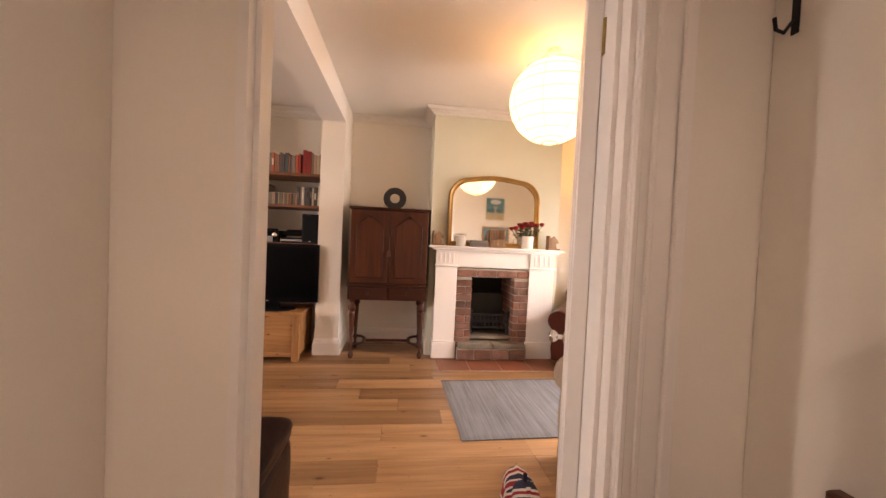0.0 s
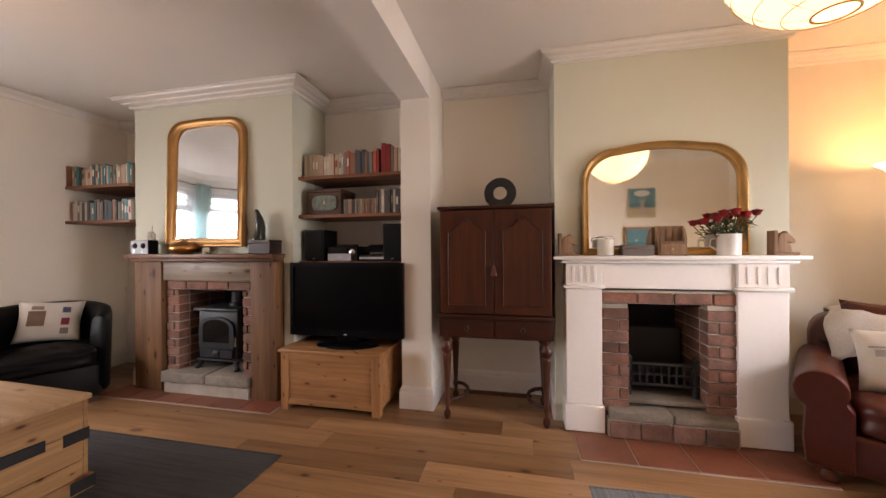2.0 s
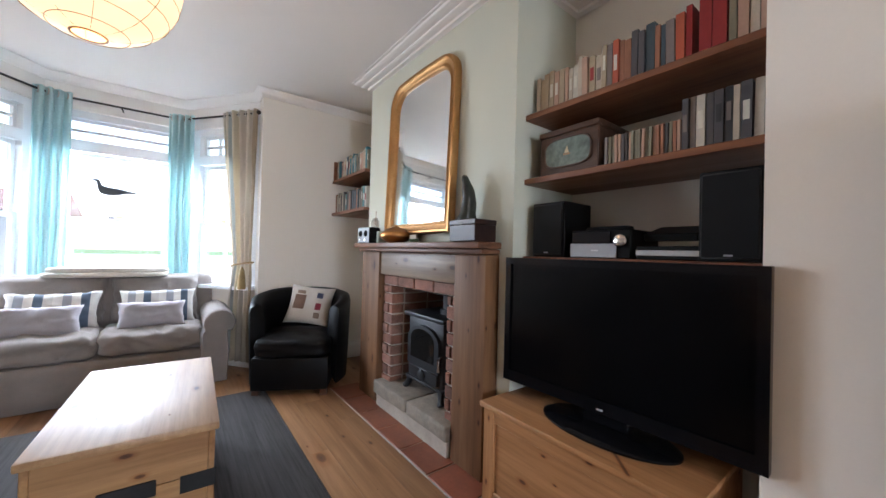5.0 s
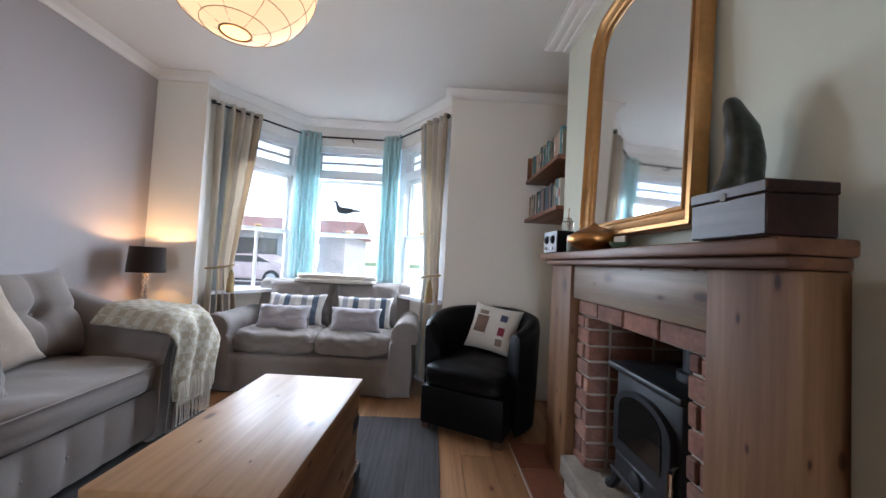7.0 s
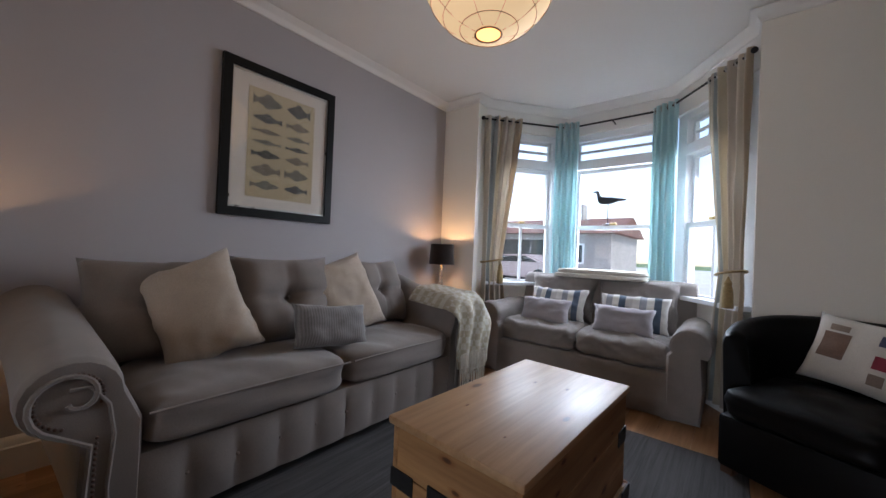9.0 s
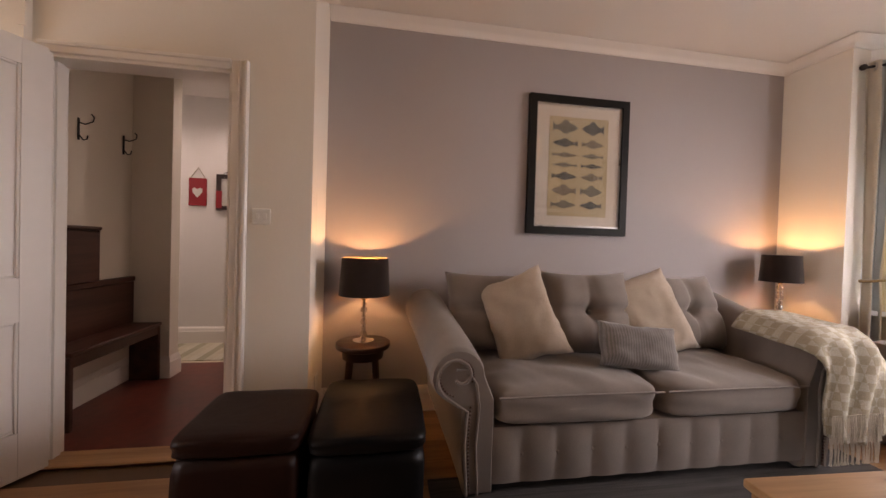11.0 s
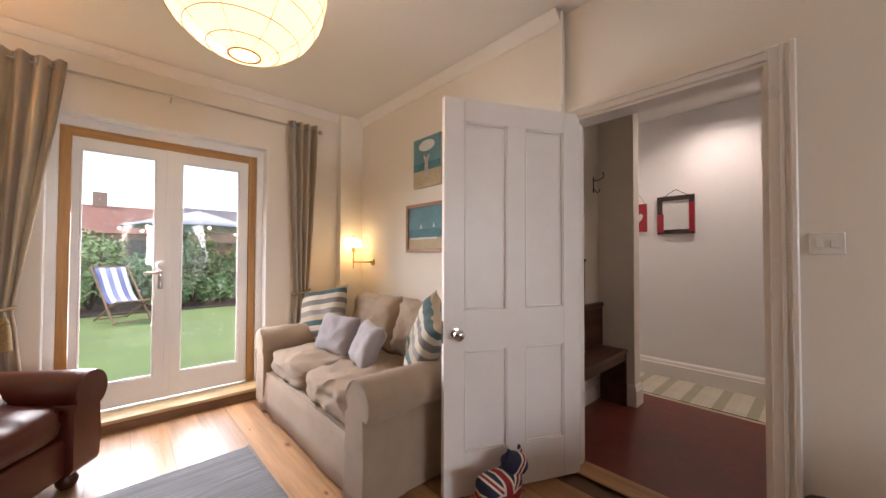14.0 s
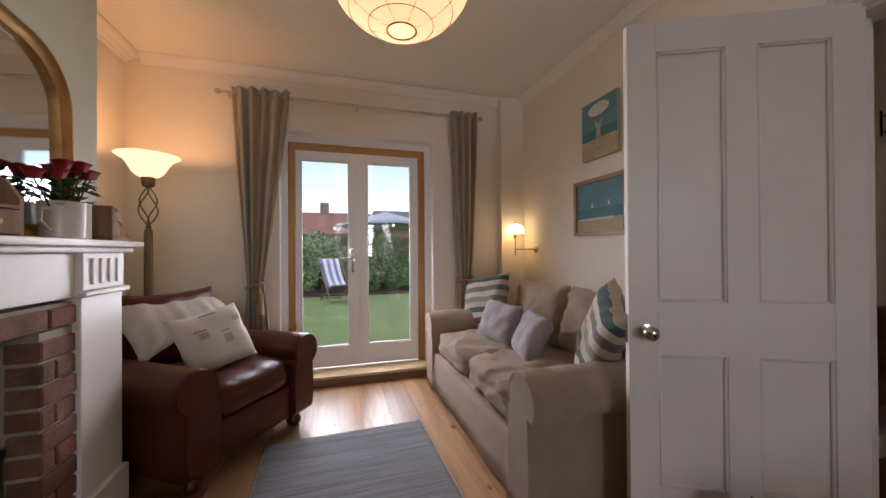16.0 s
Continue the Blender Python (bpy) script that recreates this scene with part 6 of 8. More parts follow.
def table_lamp(x, y, z, zs0, zs1, r, watts):
    l = thing("table_lamp", "lit table lamp with dark brown drum shade and glass balls", "table lamp", x, y, z, group="table lamps")
    a, b = zs0 - z, zs1 - z
    part("foot", lathe(bm_new(), [(0.062, 0.0), (0.062, 0.008), (0.03, 0.016), (0.012, 0.024)], seg=24), CHROME, l)
    zz = 0.024
    k = 0
    while zz < a - 0.0:
        d = 0.042 if k % 2 == 0 else 0.030
        bb = bm_new()
        bmesh.ops.create_uvsphere(bb, u_segments=14, v_segments=8, radius=d / 2)
        part("glass_ball", move(bb, Matrix.Translation((0, 0, zz + d / 2))), CRYSTAL, l, smooth=180)
        zz += d
        k += 1
    part("stem", tube(bm_new(), [(0, 0, 0.02), (0, 0, a + 0.05)], 0.004, 8), CHROME, l)
    sh = part("shade", lathe(bm_new(), [(r, a), (r * 0.90, b)], 0, 0, 40, True), BROWNS, l, smooth=180)
    part("shade_lining", lathe(bm_new(), [(r - 0.003, a + 0.001), (r * 0.90 - 0.003, b - 0.001)], 0, 0, 40, True), SHADEIN, sh, smooth=180)
    part("spider", boxes((-r * 0.9, r * 0.9, -0.0015, 0.0015, b - 0.012, b - 0.009), (-0.0015, 0.0015, -r * 0.9, r * 0.9, b - 0.0088, b - 0.006)), CHROME, l)
    part("bulb", lathe(bm_new(), [(0.012, a + 0.05), (0.014, a + 0.075), (0.02, a + 0.10), (0.016, a + 0.12), (0.004, a + 0.128)], 0, 0, 14), glow("lit candle bulb", (1.0, 0.7, 0.38), 5.0), l, smooth=180)
    lamp_point(l, 0, 0, a + 0.150, watts, BULB, 0.012)
    return l


# round stool and a small table carry them
STOOLW = wood("dark stool wood", (0.055, 0.019, 0.011), (0.025, 0.009, 0.006), "x", 1.0, 0.32)
so = thing("round_stool", "small round dark wooden stool holding a lamp", "stool", -0.815, 1.115, 0)
part("seat", lathe(bm_new(), [(0.14, 0.495), (0.158, 0.502), (0.162, 0.515), (0.158, 0.528), (0.15, 0.532)], 0, 0, 32), STOOLW, so)
part("apron", lathe(bm_new(), [(0.12, 0.44), (0.125, 0.4945)], 0, 0, 28), STOOLW, so)
for k in range(4):
    b = k * 1.5708 + 0.78
    part("leg", tube(bm_new(), [(0.10 * math.cos(b), 0.10 * math.sin(b), 0.46), (0.125 * math.cos(b), 0.125 * math.sin(b), 0.22), (0.145 * math.cos(b), 0.145 * math.sin(b), 0.0)], 0.014, 10, [0.018, 0.013, 0.012]), STOOLW, so)
for k in range(4):
    b, c2 = k * 1.5708 + 0.78, (k + 1) * 1.5708 + 0.78
    part("rung", tube(bm_new(), [(0.125 * math.cos(b), 0.125 * math.sin(b), 0.20), (0.125 * math.cos(c2), 0.125 * math.sin(c2), 0.20)], 0.008, 8), STOOLW, so)
table_lamp(-0.815, 1.115, 0.5325, 0.812, 1.032, 0.150, 1.8)
si = thing("side_table", "small square dark side table in the corner", "table", -3.77, 1.11, 0)
part("top", boxbm(-0.16, 0.16, -0.16, 0.16, 0.60, 0.622, 0.004), STOOLW, si)
for x in (-0.14, 0.14):
    for y in (-0.14, 0.14):
        part("leg", boxbm(x - 0.014, x + 0.014, y - 0.014, y + 0.014, 0.0, 0.5995), STOOLW, si)
table_lamp(-3.76, 1.12, 0.6225, 0.925, 1.118, 0.122, 2.0)

# uplighter floor lamp
ANTIQUE = plain("antique dull brass", (0.24, 0.185, 0.11), 0.42, 1.0, var=0.3, bmp=0.06)
fl = thing("floor_lamp", "antique brass uplighter floor lamp with a frosted glass bowl", "floor lamp", 2.60, 4.275, 0)
part("base", lathe(bm_new(), [(0.13, 0.0), (0.13, 0.012), (0.10, 0.022), (0.03, 0.035), (0.022, 0.05)], 0, 0, 32), ANTIQUE, fl)
part("column", lathe(bm_new(), [(0.022, 0.05), (0.024, 0.6), (0.024, 1.25), (0.02, 1.27)], 0, 0, 10), ANTIQUE, fl)
part("collar", lathe(bm_new(), [(0.012, 1.2705), (0.017, 1.285), (0.010, 1.30)], 0, 0, 14), ANTIQUE, fl)
for k in range(4):
    pts = []
    for q in range(13):
        u = q / 12
        b = k * 1.5708 + u * 2.2
        rr = 0.006 + 0.052 * math.sin(math.pi * u)
        pts.append((rr * math.cos(b), rr * math.sin(b), 1.30 + 0.24 * u))
    part("cage_wire", tube(bm_new(), pts, 0.0045, 6), ANTIQUE, fl)
part("socket_cup", lathe(bm_new(), [(0.014, 1.54), (0.03, 1.548), (0.036, 1.56), (0.037, 1.605), (0.03, 1.609)], 0, 0, 20), ANTIQUE, fl)
BOWL = [(0.03, 1.61), (0.060, 1.614), (0.085, 1.640), (0.105, 1.680), (0.128, 1.715), (0.172, 1.745)]
part("glass_bowl", lathe(bm_new(), BOWL + [(r - 0.005, z + 0.003) for r, z in BOWL[::-1]], 0, 0, 40, True), glow("frosted lit glass", (1.0, 0.72, 0.40), 0.7), fl, "glowing frosted glass bowl", smooth=180)
part("bulb", lathe(bm_new(), [(0.02, 1.622), (0.03, 1.65), (0.02, 1.675)], 0, 0, 14), glow("lit uplighter bulb", (1, 0.75, 0.45), 2.0), fl)
lamp_point(fl, 0, 0, 1.715, 1.6, BULB, 0.03)

# wall sconce
ws = thing("wall_sconce", "brass swing-arm wall light with a small white glass shade", "wall light", 2.735, YD + 0.0405, 1.13)
part("back_plate", move(lathe(bm_new(), [(0.035, 0), (0.035, 0.008), (0.02, 0.016), (0.012, 0.02)], 0, 0, 20), pose(0, 0, 0, -90)), BRASS, ws)
part("arm", tube(bm_new(), [(0, 0.018, 0), (0, 0.04, 0.0), (0.05, 0.10, 0.0), (0.105, 0.155, 0)], 0.007, 8), BRASS, ws)
part("stem", tube(bm_new(), [(0.105, 0.155, -0.06), (0.105, 0.155, 0.10)], 0.006, 8), BRASS, ws)
part("candle_socket", lathe(bm_new(), [(0.016, 0.10), (0.018, 0.14), (0.014, 0.142)], 0.105, 0.155, 14), BRASS, ws)
DOME = [(0.082, 0.150), (0.084, 0.165), (0.078, 0.19), (0.06, 0.215), (0.03, 0.232), (0.006, 0.236)]
part("shade", lathe(bm_new(), DOME + [(max(0.001, r - 0.004), z - 0.003) for r, z in DOME[::-1]], 0.105, 0.155, 32, True), glow("lit opal shade", (1.0, 0.80, 0.45), 2.0), ws, "glowing white glass shade", smooth=180)
part("finial", lathe(bm_new(), [(0.006, 0.236), (0.009, 0.245), (0.003, 0.258)], 0.105, 0.155, 10), BRASS, ws)
lamp_point(ws, 0.105, 0.155, 0.128, 1.9, (1.0, 0.66, 0.20), 0.015)

# recessed hall downlights
for x in (0.35, 1.7, -1.2):
    dl = thing("downlight", "recessed round white hall downlight", "downlight", x, -0.40, H - 0.012, group="hall downlights")
    part("trim_ring", lathe(bm_new(), [(0.045, 0.0), (0.05, 0.004), (0.05, 0.0115), (0.036, 0.0115), (0.036, 0.002)], 0, 0, 24, True), WHITEP, dl)
    part("lens", lathe(bm_new(), [(0.0355, 0.006), (0.0355, 0.0112)], 0, 0, 24), glow("lit downlight", (1.0, 0.93, 0.85), 1.5), dl)
    d = bpy.data.lights.new("downlight_beam", "SPOT")
    d.energy, d.color, d.shadow_soft_size, d.spot_size, d.spot_blend = 8.0, (1.0, 0.95, 0.92), 0.035, radians(150), 1.0
    o = new("downlight_beam", d)
    o.location = (0, 0, -0.02)
    o.parent = dl

# ---- curtains ----
def cloth_cols(cols):
    out = []
    for q in cols:
        m = cloth("curtain stripe", q, 500, 0.12, 0.3)
        nt = m.node_tree
        t, mx = nt.nodes.new("ShaderNodeBsdfTranslucent"), nt.nodes.new("ShaderNodeMixShader")
        t.inputs[0].default_value = (*tint(q, 1.3), 1)
        mx.inputs[0].default_value = 0.4
        nt.links.new(nt.nodes["Principled BSDF"].outputs[0], mx.inputs[1])
        nt.links.new(t.outputs[0], mx.inputs[2])
        nt.links.new(mx.outputs[0], nt.nodes["Material Output"].inputs[0])
        out.append(m)
    return out


GOLDSTRIPE = cloth_cols([(0.63, 0.57, 0.48), (0.43, 0.45, 0.44), (0.62, 0.54, 0.41), (0.53, 0.46, 0.39), (0.66, 0.60, 0.51), (0.48, 0.39, 0.29)])
BLUEC = cloth_cols([(0.54, 0.70, 0.71)])


def curtain(label, p, q, z1, z0, mats, pleats, tie=None, keep=0.5, squeeze=0.38, grp="curtains", amp=0.035, bands=6):
    """Hung from p to q (plan), eyelet pleats; tie: height of the tie-back; keep: which share of the width stays fixed."""
    c = thing("curtain", label, "curtain", 0, 0, 0, group=grp)
    p, q = Vector(p), Vector(q)
    d = q - p
    W = d.length
    d.normalize()
    n = Vector((-d.y, d.x))
    N, M = pleats * 14, 34
    rows = []
    for j in range(M + 1):
        z = z1 + (z0 - z1) * j / M
        w = 1.0
        if tie:
            if z > tie:
                u = (z1 - z) / (z1 - tie)
                w = 1 + (squeeze - 1) * u ** 1.15
            else:
                u = (tie - z) / max(0.01, tie - z0)
                w = squeeze + 0.28 * u ** 0.8
        row = []
        for i in range(N + 1):
            s = i / N
            a = amp * (0.75 + 0.5 * noise.noise(Vector((s * 6, j * 0.12, W)))) * (0.3 + 0.7 * w)
            off = a * math.sin(2 * math.pi * pleats * s + 0.5 * noise.noise(Vector((j * 0.12, s * 3, 1)))) + 0.012 * noise.noise(Vector((s * 9, j * 0.2, 4)))
            t = W * (keep + (s - keep) * w)
            pt = p + d * t + n * off
            row.append((pt.x, pt.y, z))
        rows.append(row)
    bm = bm_new()
    g = [[bm.verts.new(v) for v in r] for r in rows]
    for j in range(M):
        for i in range(N):
            f = bm.faces.new((g[j][i], g[j][i + 1], g[j + 1][i + 1], g[j + 1][i]))
            f.material_index = int(i / N * bands) % len(mats)
    o = part("cloth", bm, mats[0], c, smooth=180)
    for m in mats[1:]:
        o.data.materials.append(m)
    o.modifiers.new("thick", "SOLIDIFY").thickness = 0.003
    for k in range(pleats):
        pt = p + d * (W * (k + 0.5) / pleats)
        b = bm_new()
        lathe(b, [(0.022, -0.004), (0.03, -0.004), (0.03, 0.004), (0.022, 0.004)], 0, 0, 14, True)
        move(b, Matrix.Translation((pt.x, pt.y, z1 - 0.04)) @ Matrix.Rotation(math.atan2(d.y, d.x), 4, "Z") @ Matrix.Rotation(radians(90), 4, "Y"))
        part("eyelet", b, NICKEL, c)
    if tie:
        mid = p + d * W * keep + d * W * squeeze * (0.5 - keep)
        rr = W * squeeze * 0.5 + 0.012
        pts = []
        for k in range(17):
            a = 6.28318 * k / 16
            v = mid + d * rr * math.cos(a) + n * (amp + 0.022) * math.sin(a)
            pts.append((v.x, v.y, tie + 0.02 * math.cos(a)))
        part("tie_cord", tube(bm_new(), pts, 0.009, 6), GOLDCORD, c)
        v = mid + d * rr * 0.6 + n * TASSEL_SIDE[0] * (amp + 0.03)
        part("tassel", lathe(bm_new(), [(0.004, tie - 0.02), (0.012, tie - 0.04), (0.024, tie - 0.06), (0.02, tie - 0.08), (0.028, tie - 0.10), (0.034, tie - 0.22), (0.03, tie - 0.225)], v.x, v.y, 14), GOLDCORD, c)
    return c


GOLDCORD = cloth("gold cord", (0.40, 0.28, 0.13), 200, 0.3, 0.8)
TASSEL_SIDE = [-1]
# garden end: rod with ball finials
rd = thing("curtain_rod", "slim nickel curtain rod with ball finials", "curtain rod", 2.965, 2.89, 2.365)
part("rod", tube(bm_new(), [(0, -1.07, 0), (0, 1.08, 0)], 0.009, 10), NICKEL, rd)
for y in (-1.085, 1.095):
    b = bm_new()
    bmesh.ops.create_uvsphere(b, u_segments=14, v_segments=10, radius=0.022)
    part("finial", move(b, Matrix.Translation((0, y, 0))), NICKEL, rd, smooth=180)
for y in (-1.0, 0.05, 1.02):
    part("bracket", tube(bm_new(), [(0.064, y, -0.03), (0.03, y, -0.03), (0.0, y, -0.01)], 0.006, 6), NICKEL, rd)
curtain("striped gold and teal curtain tied back with cord", (2.955, 3.89), (2.955, 3.47), 2.41, 0.10, GOLDSTRIPE, 5, 0.86, 0.35, 0.28, amp=0.045, bands=6)
curtain("striped gold and teal curtain tied back with cord", (2.955, 2.11), (2.955, 1.84), 2.41, 0.10, GOLDSTRIPE, 4, 0.86, 0.5, 0.5, amp=0.04, bands=6)
# bay: rods follow the three sides
BR = [(-4.06, BY0 + 0.03), (-4.77, 1.92), (-4.77, 2.80), (-4.06, BY1 - 0.03)]
br = thing("curtain_rod", "dark metal curtain rod following the bay", "curtain rod", 0, 0, 0)
for p, q in zip(BR, BR[1:]):
    part("rod", tube(bm_new(), [(p[0], p[1], 2.385), (q[0], q[1], 2.385)], 0.009, 10), IRON, br)
for x, y in (BR[0], BR[3]):
    b = bm_new()
    bmesh.ops.create_uvsphere(b, u_segments=12, v_segments=8, radius=0.02)
    part("finial", move(b, Matrix.Translation((x + 0.02, y, 2.385))), IRON, br, smooth=180)
for x, y in ((-4.77, 2.36), BR[1], BR[2], (-4.3, 1.5), (-4.3, 3.21)):
    part("bracket", tube(bm_new(), [(x - 0.11, y, 2.37), (x, y, 2.37)], 0.007, 6), IRON, br)
curtain("striped gold and teal bay curtain tied back", (-4.06, BY0 + 0.03), (-4.38, 1.60), 2.42, 0.08, GOLDSTRIPE, 5, 0.98, 0.15, 0.5, "bay curtains")
curtain("striped gold and teal bay curtain tied back", (-4.38, 3.11), (-4.06, BY1 - 0.03), 2.42, 0.08, GOLDSTRIPE, 5, 0.98, 0.85, 0.5, "bay curtains")
curtain("pale turquoise bay curtain hanging straight", (-4.68, 1.83), (-4.76, 2.04), 2.42, 0.08, BLUEC, 4, None, 0.5, 1, "bay curtains")
curtain("pale turquoise bay curtain hanging straight", (-4.76, 2.70), (-4.68, 2.90), 2.42, 0.08, BLUEC, 4, None, 0.5, 1, "bay curtains")

# bird ornament on the meeting rail
bd = thing("bird_ornament", "dark flat wooden seabird standing on a thin rod", "ornament", -4.928, 2.30, 1.4)
part("rod", tube(bm_new(), [(0, 0, 0.0), (0, 0, 0.20)], 0.004, 6), IRON, bd)
part("foot", lathe(bm_new(), [(0.03, -0.024), (0.03, -0.012), (0.01, 0.0)], 0, 0, 14), IRON, bd)
bird = [(-0.10, 0.235), (-0.085, 0.205), (-0.04, 0.19), (0.03, 0.195), (0.09, 0.215), (0.165, 0.222), (0.165, 0.235), (0.10, 0.245), (0.04, 0.258), (-0.03, 0.262), (-0.072, 0.275), (-0.085, 0.30), (-0.092, 0.325), (-0.105, 0.333), (-0.145, 0.325), (-0.148, 0.319), (-0.115, 0.31), (-0.108, 0.285)]
bm = prism(bm_new(), bird, -0.012, 0.012, "x")
part("body", bm, plain("dark painted wood", (0.035, 0.04, 0.045), 0.6, var=0.3), bd)


# ---- pictures, ornaments, hall ----
BLACKF = plain("black frame lacquer", (0.006, 0.0055, 0.0055), 0.5, var=0.2, spec=0.2)


def framed(name, label, w, h, fw, fmat, x, y, z, rz, depth=0.025):
    """A picture hung flat on a wall, its back at local y = 0 and its face towards -y; the base of the frame at z."""
    f = thing(name, label, "picture", x, y, z, rz)
    bm = boxes((-w / 2, -w / 2 + fw, -depth, -0.001, 0, h), (w / 2 - fw, w / 2, -depth, -0.001, 0, h), (-w / 2 + fw, w / 2 - fw, -depth, -0.001, 0, fw), (-w / 2 + fw, w / 2 - fw, -depth, -0.001, h - fw, h))
    part("frame", bm, fmat, f)
    return f


fp = framed("fish_print", "black framed print of fourteen fish on cream paper", 0.755, 0.97, 0.052, BLACKF, -2.268, YG + 0.001, 1.22, 180, 0.035)
part("mount", boxbm(-0.3255, 0.3255, -0.014, -0.002, 0.052, 0.918), plain("cream mount board", (0.62, 0.55, 0.48), 0.85, var=0.04), fp)
part("slip", boxes((-0.3255, -0.3135, -0.022, -0.0145, 0.052, 0.918), (0.3135, 0.3255, -0.022, -0.0145, 0.052, 0.918), (-0.3135, 0.3135, -0.022, -0.0145, 0.052, 0.064), (-0.3135, 0.3135, -0.022, -0.0145, 0.906, 0.918)), plain("silver slip", (0.5, 0.48, 0.46), 0.3, 0.8), fp)
part("paper", boxbm(-0.225, 0.225, -0.0165, -0.0145, 0.13, 0.83), plain("aged print paper", (0.50, 0.40, 0.25), 0.9, var=0.15, s1=4), fp)
FISHM = [plain("fish ink", q, 0.8, var=0.4, s1=30, s2=90) for q in ((0.20, 0.18, 0.14), (0.11, 0.105, 0.095), (0.23, 0.19, 0.14))]
heights = (0.085, 0.055, 0.032, 0.03, 0.05, 0.07, 0.05)
zc = 0.755
for k, hh in enumerate(heights):
    for s in (-1, 1):
        L = 0.15 + 0.02 * ((k * 3 + s) % 3)
        bm = bm_new()
        top, bot = [], []
        for q in range(13):
            u = q / 12
            b = math.sin(math.pi * min(1, u * 1.08)) ** 0.75 * hh * 0.40 if u < 0.86 else hh * (0.10 + (u - 0.86) * 2.2)
            fin = hh * 0.22 if 0.35 < u < 0.6 else 0
            top.append((-s * (u - 0.5) * L * (1 if k % 2 else -1) * 1.0, b + fin))
            bot.append((-s * (u - 0.5) * L * (1 if k % 2 else -1) * 1.0, -b - fin * 0.5))
        pts = [(x + s * 0.105, zc + z) for x, z in top + bot[::-1]]
        prism(bm, pts, -0.0185, -0.0168, "y")
        part("printed_fish", bm, FISHM[(k + (s > 0)) % 3], fp)
    zc -= 0.0 + (hh + (heights[k + 1] if k < 6 else 0)) / 2 + 0.04
g = part("glazing", boxbm(-0.3135, 0.3135, -0.026, -0.0245, 0.064, 0.906), GLASS, fp)
g.visible_shadow = False

# beach paintings
SEA = plain("painted sea", (0.06, 0.20, 0.24), 0.7, var=0.35, s1=7, s2=40)
SAND = plain("painted sand", (0.50, 0.40, 0.25), 0.7, var=0.25, s1=7, s2=40)
SKYP = plain("painted sky", (0.11, 0.27, 0.32), 0.7, var=0.25, s1=5, s2=40)
WHITEC = plain("painted white", (0.65, 0.66, 0.66), 0.7, var=0.15)
sp = framed("sea_painting", "small oil painting of a calm sea in a wooden frame", 0.51, 0.40, 0.028, wood("light oak frame", (0.36, 0.17, 0.075), (0.22, 0.10, 0.045), "x"), 1.905, YD + 0.041, 1.222, 180)
part("sky", boxbm(-0.227, 0.227, -0.014, -0.002, 0.19, 0.372), SKYP, sp)
part("sea", boxbm(-0.227, 0.227, -0.0142, -0.002, 0.12, 0.1895), SEA, sp)
part("beach", boxbm(-0.227, 0.227, -0.0144, -0.002, 0.028, 0.1195), SAND, sp)
for x, z in ((-0.06, 0.195), (0.10, 0.20)):
    part("painted_sail", prism(bm_new(), [(x - 0.012, z), (x + 0.012, z), (x, z + 0.04)], -0.0158, -0.0143, "y"), WHITEC, sp)
part("surf", boxbm(-0.2, 0.14, -0.0155, -0.0146, 0.105, 0.122), WHITEC, sp)
gp = thing("beach_canvas", "unframed canvas of a beach with white parasol", "picture", 1.88, YD + 0.041, 1.752, 180)
part("canvas", boxbm(-0.17, 0.17, -0.028, -0.001, 0, 0.405, 0.003), plain("canvas edge", (0.45, 0.40, 0.32), 0.9), gp)
part("sky", boxbm(-0.169, 0.169, -0.0295, -0.0285, 0.20, 0.403), SKYP, gp)
part("sea", boxbm(-0.169, 0.169, -0.0297, -0.0285, 0.135, 0.1995), SEA, gp)
part("beach", boxbm(-0.169, 0.169, -0.0299, -0.0285, 0.002, 0.1345), SAND, gp)
b = lathe(bm_new(), [(1, 0), (0.97, 0.0016)], 0, 0, 24)
part("painted_parasol", move(b, pose(0.0, -0.03, 0.335, 90) @ Matrix.Diagonal((0.10, 0.045, 1, 1))), WHITEC, gp)
part("painted_shape", prism(bm_new(), [(-0.03, 0.06), (0.03, 0.06), (0.018, 0.20), (0.04, 0.25), (0.03, 0.262), (0.0, 0.23), (-0.03, 0.262), (-0.04, 0.25), (-0.018, 0.20)], -0.0314, -0.0301, "y"), plain("painted pale shape", (0.48, 0.42, 0.38), 0.7, var=0.3, s1=20), gp)

# switch plates and sockets
sw = thing("light_switch", "double white plastic light switch plate", "switch", -0.30, YD + 0.001, 1.20, 180)
part("plate", boxbm(-0.045, 0.045, -0.008, 0, 0, 0.082, 0.003), WHITEP, sw)
for x in (-0.018, 0.018):
    part("rocker", boxbm(x - 0.009, x + 0.009, -0.012, -0.0085, 0.026, 0.056, 0.002), WHITEP, sw)
sk = thing("wall_socket", "white plastic wall socket low on the return", "socket", -0.546, 1.12, 0.26, -90)
part("plate", boxbm(-0.043, 0.043, -0.008, 0, 0, 0.085, 0.003), WHITEP, sk)
part("rocker", boxbm(-0.012, 0.012, -0.012, -0.0085, 0.055, 0.075, 0.002), WHITEP, sk)

